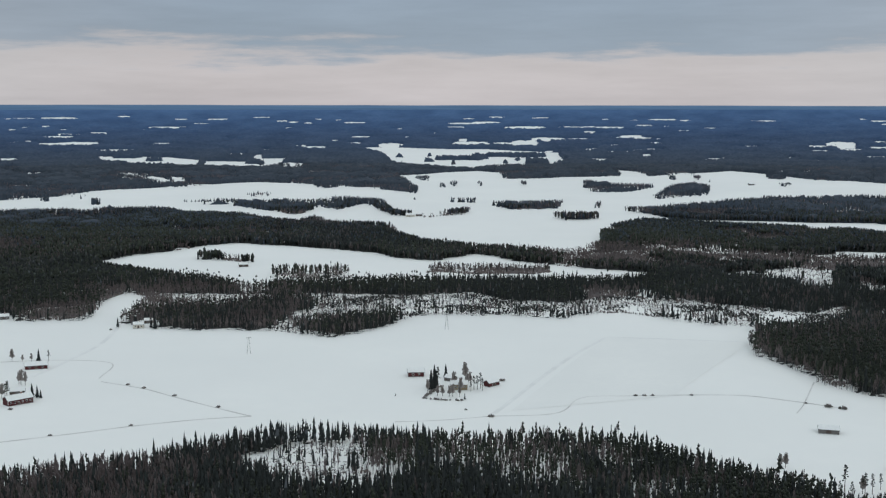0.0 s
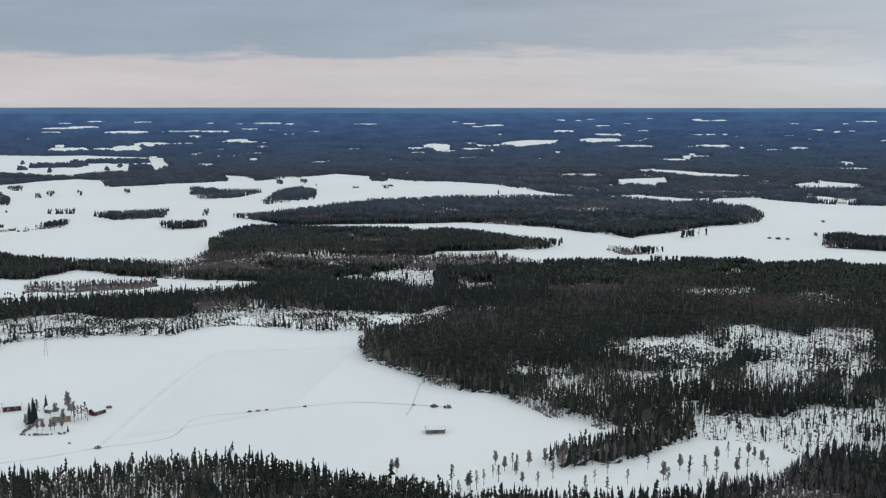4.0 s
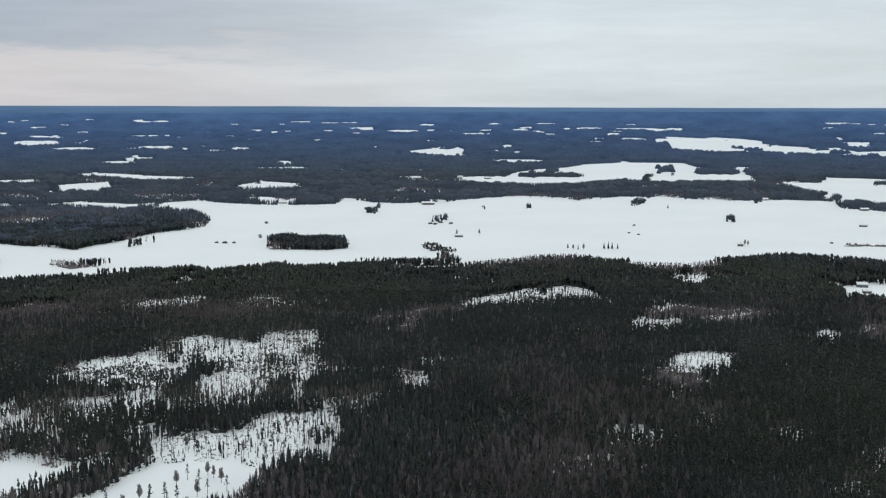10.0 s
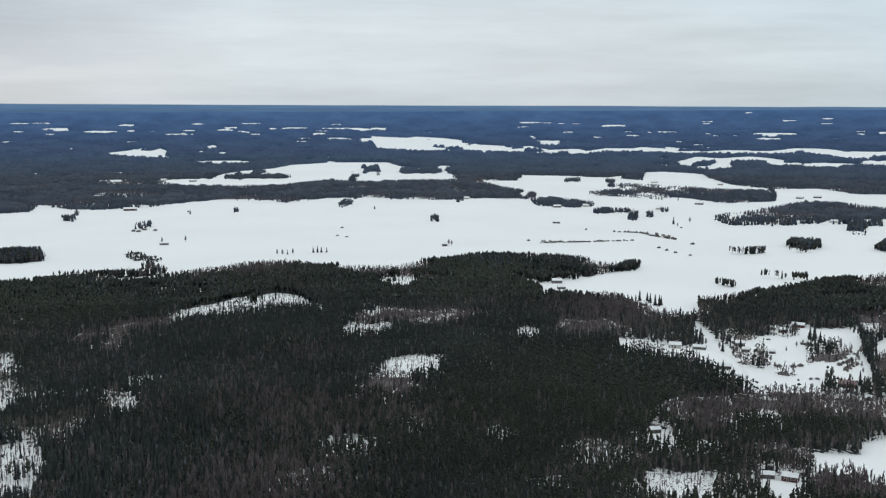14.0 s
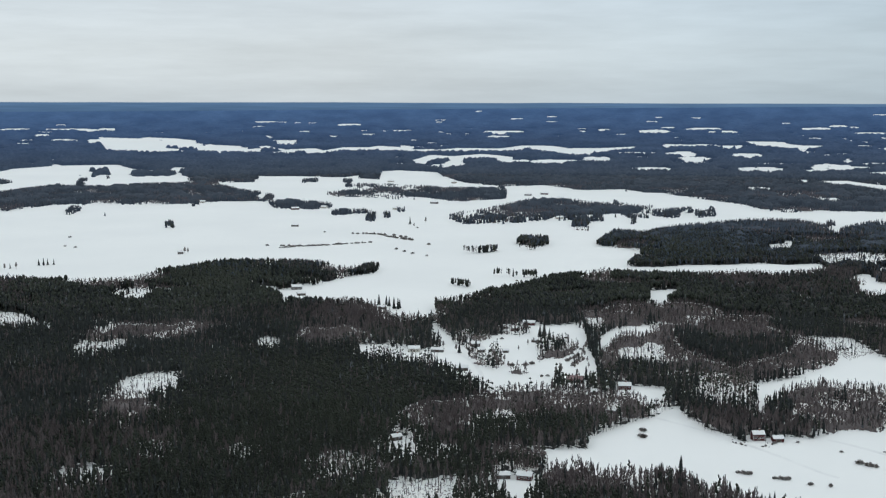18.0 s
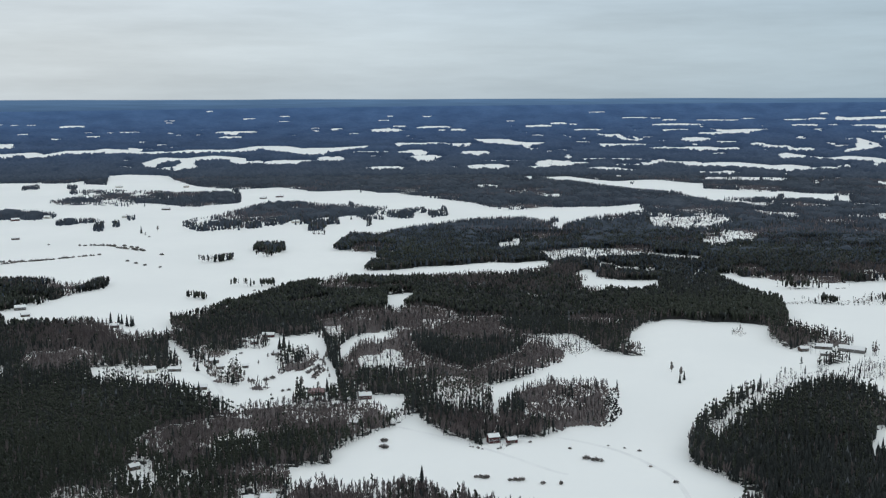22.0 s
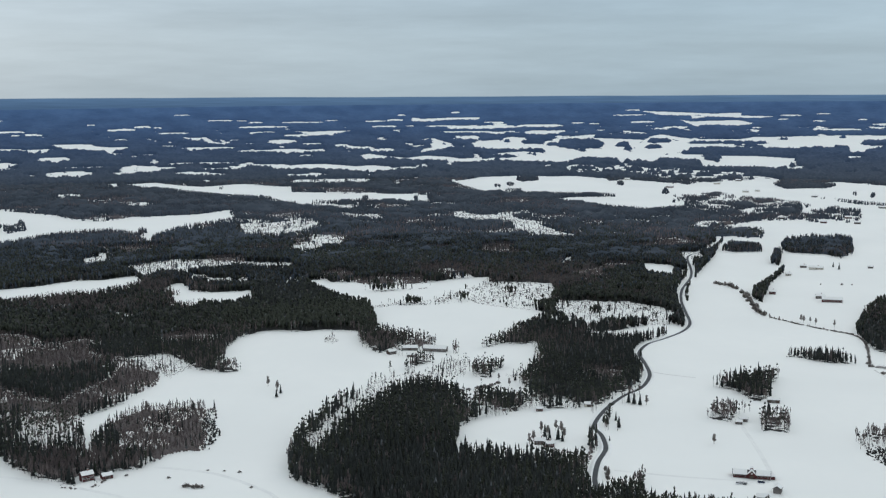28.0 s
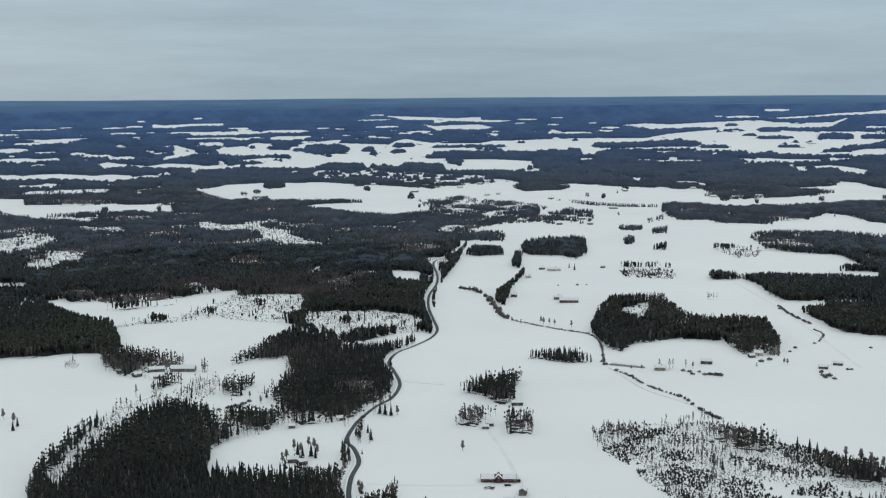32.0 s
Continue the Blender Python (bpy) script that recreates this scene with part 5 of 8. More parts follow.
FAR_FIELDS += [(1700, 4920, 60, 380), (1380, 4220, 30, 130), (1540, 4320, 40, 160), (1980, 5220, 20, 190), (2800, 5460, 110, 450), (3400, 6600, 60, 280), (3400, 6400, 40, 260), (2520, 4580, 90, 230), (2940, 5300, 20, 140), (3600, 7600, 70, 410), (4100, 10200, 90, 550), (4300, 11400, 70, 500), (3700, 9600, 40, 390), (6500, 13800, 50, 590), (6400, 13100, 30, 550), (4900, 9500, 60, 420), (7200, 14300, 40, 470), (5800, 10700, 30, 300), (4200, 7500, 30, 290), (3900, 6300, 40, 220)]
FAR_FIELDS += [(8300, 13400, 50, 1000), (8400, 14800, 40, 530), (1420, 3740, 50, 110), (1600, 3580, 20, 90), (1900, 4060, 10, 170), (1160, 3480, 70, 80), (1560, 4500, 10, 170), (1330, 2700, 60, 90), (1355, 2425, 60, 130), (1230, 2350, 10, 50), (2000, 3360, 50, 150), (1720, 4520, 50, 170), (1715, 2535, 30, 60), (1670, 2145, 80, 100), (1450, 1890, 30, 60), (1420, 1800, 40, 60), (2860, 4480, 80, 230), (2840, 4220, 10, 220), (3120, 4500, 10, 150), (2840, 4000, 40, 130)]
FAR_FIELDS += [(3040, 4100, 40, 190), (2720, 4460, 20, 140), (2220, 3580, 50, 140), (2140, 2760, 30, 90), (2200, 2720, 50, 110), (2400, 3000, 20, 150), (2260, 2520, 30, 70), (2420, 2380, 50, 60), (2150, 2160, 30, 80), (7700, 12300, 80, 550), (8000, 12400, 80, 710), (7200, 9800, 30, 290), (5500, 7200, 40, 310), (4300, 5900, 20, 220), (4000, 5280, 20, 190), (5200, 6600, 20, 270), (5400, 6700, 20, 280), (8900, 10800, 110, 500), (8500, 9800, 90, 440), (8800, 9800, 80, 330)]
FAR_FIELDS += [(7500, 9400, 30, 290), (5800, 6700, 30, 230), (6700, 7300, 100, 360), (6200, 6700, 50, 310), (6100, 6200, 110, 430), (8200, 8000, 60, 580), (4140, 4880, 20, 170), (4480, 4340, 30, 130), (4000, 6300, 30, 230), (4100, 6300, 20, 180), (6400, 6200, 30, 300), (5800, 5200, 90, 240), (6700, 5900, 40, 290), (7000, 5800, 60, 370), (7800, 6400, 50, 360), (9100, 7900, 50, 470), (6500, 5200, 20, 260), (6100, 4800, 30, 230), (7600, 5800, 30, 330), (7900, 5800, 100, 340)]
FAR_FIELDS += [(6400, 4500, 40, 330), (8000, 5400, 160, 320), (7700, 5000, 70, 510), (8100, 5100, 60, 390), (9700, 6600, 40, 260), (5460, 3940, 30, 180), (4980, 3620, 40, 140), (5560, 3780, 60, 210), (5460, 3660, 30, 170), (5560, 3560, 50, 240), (5580, 3460, 80, 130), (9700, 7700, 100, 290), (3680, 3180, 20, 100), (3620, 3020, 10, 140), (2980, 2620, 20, 90), (3060, 2540, 100, 140), (11500, 5300, 140, 380), (11300, 5000, 40, 270), (10900, 4500, 30, 250), (7600, 3200, 30, 240)]
FAR_FIELDS += [(10100, 3800, 100, 470), (9200, 4300, 40, 260), (7000, 2500, 40, 240), (11000, 4700, 30, 250), (5740, 2520, 70, 150), (5380, 2360, 50, 240), (24800, 6300, 50, 960), (12800, 3700, 50, 300), (11400, 3300, 30, 250), (13700, 3000, 60, 450), (11700, 2200, 60, 330), (15500, 2900, 40, 550), (7800, 1800, 140, 330), (6700, 1580, 70, 250), (7900, 2700, 20, 180), (8000, 2600, 80, 190), (7600, 2200, 20, 170), (7200, 1900, 10, 150), (8700, 1400, 30, 200), (8500, 1200, 40, 240)]
FAR_FIELDS += [(8100, 800, 100, 480), (9200, 800, 50, 270), (8700, 600, 50, 190), (14700, 1400, 30, 470), (11900, 1200, 50, 330), (5980, 1880, 10, 150), (5580, 1660, 20, 150), (5220, 1500, 20, 130), (4740, 540, 80, 120), (5580, 440, 80, 190), (4700, 360, 60, 180), (4380, 480, 20, 90), (4200, 620, 50, 220), (3960, 880, 60, 160), (4040, 740, 90, 110), (3880, 740, 60, 110), (4080, 1340, 10, 110), (3680, 1220, 20, 80), (3620, 360, 70, 130), (14300, 900, 50, 330)]
FAR_FIELDS += [(8900, 500, 120, 320), (8000, 400, 20, 210), (5640, 340, 80, 160), (5560, 180, 70, 130), (4640, 100, 60, 210), (4880, 360, 30, 90), (4340, 280, 60, 160), (4040, 260, 50, 90), (3700, 40, 70, 180), (4040, -20, 90, 80), (3660, -120, 40, 90), (3880, -180, 60, 240), (3900, -260, 40, 110), (4140, -400, 110, 110), (3600, -320, 50, 120), (3520, -380, 30, 90), (3800, -440, 70, 80), (4840, -260, 30, 100), (4720, -200, 10, 120), (7900, -600, 100, 200)]
FAR_FIELDS += [(5740, -400, 40, 110), (5400, -560, 120, 170), (5000, -760, 130, 130), (5940, -980, 50, 230), (9200, -1400, 190, 320), (12200, -1400, 120, 320), (11900, -1600, 40, 300), (11000, -1600, 60, 350), (7700, -1100, 20, 190), (7800, -1200, 60, 200), (6400, -820, 30, 110), (5860, -820, 20, 110), (16800, -1400, 110, 410), (9500, -600, 20, 280), (9900, -500, 60, 370), (9000, -300, 100, 380), (6760, -220, 30, 160), (11000, -100, 30, 270), (3940, -600, 80, 100), (2910, 35, 30, 60)]
FAR_FIELDS += [(2605, -110, 20, 60), (10700, -2000, 190, 320), (11300, -2400, 60, 200), (10700, -2700, 90, 340), (11100, -3000, 70, 460), (8800, -2300, 100, 240), (8800, -2500, 30, 240), (8600, -2700, 130, 240), (14100, -3900, 30, 650), (15900, -5200, 50, 690), (9600, -3500, 80, 300), (8900, -3300, 50, 200), (7000, -1300, 110, 260), (6060, -1020, 70, 290), (5660, -1100, 50, 150), (5420, -1200, 30, 190), (5140, -1220, 60, 170), (4880, -1260, 50, 180), (5460, -1540, 20, 120), (7100, -2400, 190, 210)]
FAR_FIELDS += [(8200, -2900, 270, 500), (8300, -3400, 160, 410), (6800, -2500, 40, 280), (6160, -2100, 50, 320), (6800, -2800, 100, 440), (5820, -2240, 60, 330), (5340, -1960, 120, 380), (4940, -1920, 190, 310), (3400, -600, 40, 80), (3400, -660, 40, 110), (3145, -660, 120, 100), (3115, -860, 30, 40), (15800, -8000, 100, 450), (12100, -6100, 180, 380), (8900, -4000, 50, 280), (8600, -4000, 40, 200), (8300, -3500, 80, 240), (7000, -3000, 50, 220), (8900, -4600, 90, 360), (7100, -3800, 60, 200)]
FAR_FIELDS += [(7400, -4100, 90, 210), (7000, -4500, 30, 160), (9200, -6200, 40, 260), (10700, -7300, 100, 340), (11100, -8000, 80, 270), (6400, -4600, 60, 190), (6300, -4700, 100, 270), (8400, -6000, 40, 220), (7000, -3300, 30, 140), (6400, -3200, 40, 120), (8600, -6600, 30, 240), (7200, -5700, 60, 300), (6200, -4700, 20, 180), (9700, -9600, 170, 640), (5800, -7100, 80, 280), (13700, -14300, 180, 1310), (10200, -9700, 50, 270), (3280, -2920, 90, 100), (3400, -2860, 30, 80), (3580, -2720, 30, 100)]
FAR_FIELDS += [(2640, -2200, 40, 60), (2460, -2220, 30, 60)]
# wooded islets and belts on the far farmland, given alike
FAR_ISLETS = []
FAR_ISLETS += [(240, 3840, 110, 100), (40, 3620, 70, 80), (280, 3400, 40, 120), (-140, 3760, 20, 30), (-40, 3480, 20, 40), (-880, 3500, 30, 60), (2505, 1925, 50, 60), (2960, 1720, 70, 100), (2960, 1620, 10, 70), (2805, 1445, 70, 90), (4580, 2480, 50, 100), (4560, 2080, 50, 130), (4160, 1780, 20, 120), (3600, 1500, 20, 40), (4940, 1520, 50, 70), (4320, 1840, 30, 110), (4520, 1780, 30, 40), (5760, -1740, 20, 330), (4160, -1100, 20, 70), (3030, -1200, 30, 90)]
FAR_ISLETS += [(5140, -2320, 120, 530), (4920, -2440, 40, 240), (5280, -2820, 70, 220), (4660, -2460, 40, 160), (4920, -3000, 200, 130), (4120, -2340, 40, 100), (4180, -2620, 240, 290), (3620, -1980, 50, 160), (3560, -2020, 40, 120), (3780, -1760, 90, 110), (3940, -2820, 80, 410), (3240, -2360, 110, 110), (5200, -3500, 30, 120), (4540, -3680, 170, 310), (4520, -3980, 160, 370), (4100, -3880, 80, 150), (5900, -6100, 100, 540), (7100, -6900, 70, 450), (4760, -4960, 110, 230), (5200, -5200, 50, 170)]
FAR_ISLETS += [(5600, -6300, 220, 380), (4700, -5400, 110, 570), (4500, -5500, 90, 390), (4100, -4540, 30, 60), (3900, -4160, 60, 110), (3560, -3520, 30, 180), (3600, -4320, 110, 110), (3980, -3600, 40, 40), (3980, -3480, 150, 70), (5560, -2100, 20, 140), (5120, -2160, 30, 150), (4180, -1540, 80, 80)]


# ---- the lie of the land ----
NEAR, RIM = 3300.0, 4900.0


def eye_level(x, y):
    """The height at which the land meets the sky, by the bearing."""
    return np.interp(np.degrees(np.arctan2(x, y)), (-21, 0, 20, 40, 60, 80, 100, 120, 141), (171, 174, 178, 186, 197, 214, 230, 239, 246))


def swell(x, y):
    """Slow swells of the ground."""
    d = np.hypot(x, y)
    calm = np.clip((3600 - d) / 1200, 0, 1)
    return calm * (1.6 * np.sin(x / 171 + 0.7) * np.cos(y / 143) + 1.1 * np.sin((x + 1.7 * y) / 97))


def lay(x, y):
    """Where a place of the plan lies: near land as it is, the far land drawn in and raised to the skyline. Returns x, y, z and the scale."""
    x, y = np.asarray(x, float), np.asarray(y, float)
    d = np.maximum(np.hypot(x, y), 1e-6)
    past = np.maximum(d - NEAR, 0)
    r = np.where(d < NEAR, d, NEAR + (RIM - NEAR) * past / (past + RIM - NEAR))
    s = r / d
    return x * s, y * s, eye_level(x, y) * (1 - s) + swell(x, y), s


def inside(x, y, outline):
    p = np.asarray(outline, float)
    hit = np.zeros(len(x), bool)
    near = (x >= p[:, 0].min()) & (x <= p[:, 0].max()) & (y >= p[:, 1].min()) & (y <= p[:, 1].max())
    if not near.any():
        return hit
    u, v = x[near], y[near]
    odd = np.zeros(len(u), bool)
    for (ax, ay), (bx, by) in zip(p, np.roll(p, -1, 0)):
        if ay != by:
            odd ^= ((ay > v) != (by > v)) & (u < (bx - ax) * (v - ay) / (by - ay) + ax)
    hit[near] = odd
    return hit


def ripple(x, y, size, seed):
    """Cheap smooth noise from -1 to 1."""
    a, b = x / size, y / size
    return (np.sin(a * 1.31 + seed) + np.sin(b * 1.17 + 1.9 * seed) + np.sin((a + b) * 0.83 + 2.3 * seed) + np.sin((a - 1.4 * b) * 0.71 + 3.1 * seed)) / 4


GLADES = []


def glade(x, y, r):
    GLADES.append((x, y, r))


KINDS = {"field": 0, "wood": 1, "thin_wood": 2, "cutting": 3, "birch_wood": 4, "scrub_land": 5, "young_wood": 6}


def cover(x, y):
    """What grows at each place: 0 open snow, 1 wood, 2 thin wood, 3 cutting, 4 birch wood, 5 scrub, 6 young wood."""
    d = np.hypot(x, y)
    wob = np.clip(d / 900, 0.6, 6) * 3.2
    u = x + wob * ripple(x, y, 9 * np.maximum(d / 900, 1), 1.0) * 1.6
    v = y + wob * ripple(x, y, 9 * np.maximum(d / 900, 1), 4.0) * 1.6
    c = np.ones(len(x), int)
    bearing = np.degrees(np.arctan2(x, y))
    # farmland opens towards the south-east
    open_land = np.interp(bearing, (-20, 20, 60, 90, 110, 145), (0.12, 0.12, 0.16, 0.24, 0.36, 0.44))
    q = (np.maximum(d, 1000) / 3500) ** 0.8
    bx, by = x + 60 * q * ripple(x, y, 70 * q, 31.0), y + 60 * q * ripple(x, y, 70 * q, 37.0)
    fleck = ripple(bx, by, 36 * q, 2.0) + 0.8 * ripple(bx, by, 14 * q, 5.0) + 0.55 * ripple(x, y, 6 * q, 3.0)
    c[(d > 3050) & (d < 9000) & (fleck > 1.16 - 0.7 * open_land)] = 0
    glimpse = ripple(bx, by, 60, 12.0) + 0.8 * ripple(bx, by, 22, 15.0) + 0.4 * ripple(x, y, 9, 16.0)
    c[(d > 1250) & (d < 2700) & (glimpse > 0.94 - 0.3 * open_land)] = 3
    c[(d > 600) & (d < 3300) & (ripple(x, y, 62, 17.0) + 0.7 * ripple(x, y, 25, 19.0) > 0.95)] = 2
    # woods end along even lines beside the fields; cuttings and brown stands fray into them
    fray = np.clip(d / 900, 0.6, 2.5)
    fu = u + fray * (7.0 * ripple(x, y, 5.5 * fray, 81.0) + 6.0 * ripple(x, y, 15 * fray, 83.0))
    fv = v + fray * (7.0 * ripple(x, y, 5.5 * fray, 85.0) + 6.0 * ripple(x, y, 15 * fray, 87.0))
    for kind, outline in PLAN:
        frayed = kind in ("cutting", "thin_wood", "birch_wood", "young_wood")
        c[inside(fu, fv, outline) if frayed else inside(u, v, outline)] = KINDS[kind]
    # stands of bare birch and aspen among the conifers
    leafless = ripple(bx, by, 50, 91.0) + 0.7 * ripple(x, y, 19, 93.0) + 0.3 * ripple(x, y, 7, 95.0)
    c[(c == 1) & (d > 520) & (d < 3000) & (leafless > np.interp(d, (520, 1150, 1900, 3000), (0.80, 0.66, 0.50, 0.55)))] = 4
    # the cuttings keep clumps of trees and young growth
    stands = ripple(bx, by, 19, 51.0) + 0.7 * ripple(x, y, 8, 53.0)
    c[(c == 2) & (d < 2000) & (stands > 0.12)] = 1
    c[(c == 2) & (d >= 2000)] = np.where(stands[(c == 2) & (d >= 2000)] > -0.05, 1, 0)
    clump = ripple(bx, by, 15, 41.0) + 0.8 * ripple(x, y, 6.5, 43.0)
    cut = (c == 3) & (d < 2300)
    c[cut & (clump > 0.74)] = 2
    c[cut & (clump > 1.0)] = 1
    c[(c == 5) & (ripple(bx, by, 22, 61.0) + 0.8 * ripple(x, y, 8, 63.0) > 0.08)] = 6
    # belts of trees and wooded islets on the far farmland
    belts = ripple(bx, by, 52 * q, 22.0) + 0.8 * ripple(bx, by, 21 * q, 25.0) + 0.55 * ripple(x, y, 8 * q, 21.0)
    c[(d > 1900) & (c == 0) & (belts > np.interp(d, (1900, 2500, 3300, 4500), (1.10, 0.98, 0.88, 0.80)))] = 1
    for gx, gy, r in GLADES:
        c[(np.abs(x - gx) < r) & (np.abs(y - gy) < r) & (np.hypot(x - gx, y - gy) < r)] = 0
    low, high = d.min(initial=1e9), d.max(initial=0)
    for kind, spots in ((0, FAR_FIELDS), (1, FAR_ISLETS)):
        for fx, fy, w, h in spots:
            q, reach = math.hypot(fx, fy), 1.3 * max(w, h)
            if q + reach < low or q - reach > high:
                continue
            near = np.where((np.abs(x - fx) < reach) & (np.abs(y - fy) < reach))[0]
            if len(near):
                dx, dy = x[near] - fx, y[near] - fy
                across, along = (dx * fy - dy * fx) / q, (dx * fx + dy * fy) / q
                tall = along * w / h
                edge = 0.95 + 0.35 * ripple(across, tall, w * 0.16 + 3, q) + 0.35 * ripple(across, tall, w * 0.045 + 3, q + 1)
                trees_on_it = (kind == 0) & (ripple(across, 2 * tall, w * 0.10 + 4, q + 2) + 0.7 * ripple(across, 2 * tall, w * 0.03 + 3, q + 3) > 0.56)
                c[near[(np.abs(across / w) ** 4 + np.abs(along / h) ** 2 < edge) & ~trees_on_it]] = kind
    return c


def mesh_of(name, verts, faces_by_size, mat):
    """A mesh from numpy arrays: vertices, and arrays of faces of three or four corners."""
    me = bpy.data.meshes.new(name)
    loops = np.concatenate([f.ravel() for f in faces_by_size if len(f)])
    totals = np.concatenate([np.full(len(f), f.shape[1]) for f in faces_by_size if len(f)])
    me.vertices.add(len(verts))
    me.vertices.foreach_set("co", np.asarray(verts, np.float32).ravel())
    me.loops.add(len(loops))
    me.loops.foreach_set("vertex_index", loops.astype(np.int32))
    me.polygons.add(len(totals))
    me.polygons.foreach_set("loop_start", (np.cumsum(totals) - totals).astype(np.int32))
    me.update(calc_edges=True)
    me.validate()
    me.materials.append(mat)
    return me


def ground():
    rings = np.concatenate([np.linspace(0, 3300, 110), 1 / np.linspace(1 / 3330, 1 / 32600, 90)])
    turns = np.radians(np.arange(0, 360, 0.8))
    a, d = np.meshgrid(turns, rings)
    x, y, z, s = lay((d * np.sin(a)).ravel(), (d * np.cos(a)).ravel())
    k = len(turns)
    i = np.arange((len(rings) - 1) * k)
    right = i - i % k + (i + 1) % k
    me = mesh_of("ground", np.stack([x, y, z], 1), [np.stack([i + k, right + k, right, i], 1)], SNOW)
    me.shade_smooth()
    return tagged(new("ground", me), "snow-covered farmland reaching to the skyline", "ground", kind="structure")


ground()


# ---- woods ----


def column(rings, sides, tip, seed, ragged=0.3):
    """A closed ragged crown: rings of (height, half width), each corner moved by chance, and a tip. Height 1."""
    rng = np.random.default_rng(seed)
    v, f = [], []
    for k, (z, r) in enumerate(rings):
        for j in range(sides):
            a = 2 * math.pi * (j + rng.uniform(-0.3, 0.3) + 0.5 * k) / sides
            q = r * rng.uniform(1 - ragged, 1 + 1.25 * ragged)
            v.append((q * math.cos(a), q * math.sin(a), z + rng.uniform(-0.07, 0.05)))
        if k:
            for j in range(sides):
                a, b = (k - 1) * sides + j, (k - 1) * sides + (j + 1) % sides
                f += [(a, b, b + sides), (a, b + sides, a + sides)]
    b = len(v) - sides
    v.append((rng.normal(0, 0.012), rng.normal(0, 0.012), tip))
    f += [(b + j, b + (j + 1) % sides, len(v) - 1) for j in range(sides)]
    return np.array(v), np.array(f)


def tiers(levels, sides, seed):
    """A spruce of drooping tiers: ragged open cones over each other, saw-toothed against the sky. Height 1."""
    rng = np.random.default_rng(seed)
    v, f = [], []
    for k in range(levels):
        low = 0.16 + 0.71 * k / levels
        wide = 0.150 * (1 - 0.74 * (k / levels) ** 1.15) * rng.uniform(0.85, 1.12)
        ox, oy = rng.normal(0, 0.012, 2)
        b = len(v)
        v.append((ox * 0.5, oy * 0.5, min(1.0, low + 1.45 / levels) if k < levels - 1 else 1.0))
        for j in range(sides):
            a = 2 * math.pi * (j + rng.uniform(-0.3, 0.3)) / sides + 1.7 * k
            r = wide * rng.uniform(0.55, 1.25)
            v.append((ox + r * math.cos(a), oy + r * math.sin(a), low + rng.uniform(-0.05, 0.04)))
        f += [(b, b + 1 + j, b + 1 + (j + 1) % sides) for j in range(sides)]
    return np.array(v), np.array(f)


def tuft(v, f, x, y, z, w, h, rng):
    b = len(v)
    v.append((x, y, z + h))
    v.append((x, y, z - h * 0.7))
    for j in range(4):
        a = 2 * math.pi * j / 4 + rng.uniform(0, 0.8)
        r = w * rng.uniform(0.65, 1.2)
        v.append((x + r * math.cos(a), y + r * math.sin(a), z + h * rng.uniform(-0.35, 0.2)))
    for j in range(4):
        f.append((b, b + 2 + j, b + 2 + (j + 1) % 4))
        f.append((b + 1, b + 2 + (j + 1) % 4, b + 2 + j))


def stem(v, f, x, y, low, top, r):
    b = len(v)
    for z, q in ((low, r), (top, r * 0.5)):
        for j in range(3):
            v.append((x + q * math.cos(2.1 * j), y + q * math.sin(2.1 * j), z))
    for j in range(3):
        k = (j + 1) % 3
        f.append((b + j, b + k, b + 3 + k))
        f.append((b + j, b + 3 + k, b + 3 + j))


def pine_shape(tufts, seed, wide=0.085):
    """A bare stem below a few ragged tufts."""
    rng = np.random.default_rng(seed)
    v, f = [], []
    stem(v, f, 0, 0, -0.02, 0.9, 0.011)
    for k in range(tufts):
        z = 0.56 + 0.33 * k / max(1, tufts - 1) + rng.uniform(-0.04, 0.03)
        a, r = rng.uniform(0, 6.3), 0.05 * rng.uniform(0.3, 1.2)
        tuft(v, f, r * math.cos(a), r * math.sin(a), z, wide * (1.25 - 0.55 * k / max(1, tufts - 1)), 0.10, rng)
    return np.array(v), np.array(f)


def birch_shape(twigs, seed, thick=1.0):
    """A bare broad-leaved tree: a stem and a brush of thin limbs."""
    rng = np.random.default_rng(seed)
    v, f = [], []
    stem(v, f, 0, 0, -0.02, 0.85, 0.008)
    for k in range(twigs):
        low = rng.uniform(0.25, 0.75)
        a = rng.uniform(0, 6.3)
        out = rng.uniform(0.05, 0.20) * (1.15 - low)
        up = min(1.0, low + rng.uniform(0.12, 0.32))
        b = len(v)
        w = rng.uniform(0.005, 0.011) * thick
        x, y = out * math.cos(a), out * math.sin(a)
        v += [(0, 0, low), (x - w * math.sin(a), y + w * math.cos(a), up), (x + w * math.sin(a), y - w * math.cos(a), up - 0.05), (x * 0.6, y * 0.6, min(1.0, up + 0.05))]
        f += [(b, b + 1, b + 2), (b, b + 3, b + 1)]
    return np.array(v), np.array(f)


def trunk_shape():
    """A thin three-sided trunk, running out to a point. Height 1."""
    v = [(0.0125 * math.cos(2.1 * j), 0.0125 * math.sin(2.1 * j), -0.02) for j in range(3)] + [(0, 0, 1)]
    return np.array(v), np.array([(0, 1, 3), (1, 2, 3), (2, 0, 3)])


def spire(sides):
    """A plain pointed tree for far woods."""
    a = 2 * np.pi * np.arange(sides) / sides
    v = np.concatenate([[[0, 0, 1]], np.stack([0.2 * np.cos(a), 0.2 * np.sin(a), 0 * a + 0.02], 1)])
    j = np.arange(sides)
    return v, np.stack([0 * j, 1 + j, 1 + (j + 1) % sides], 1)


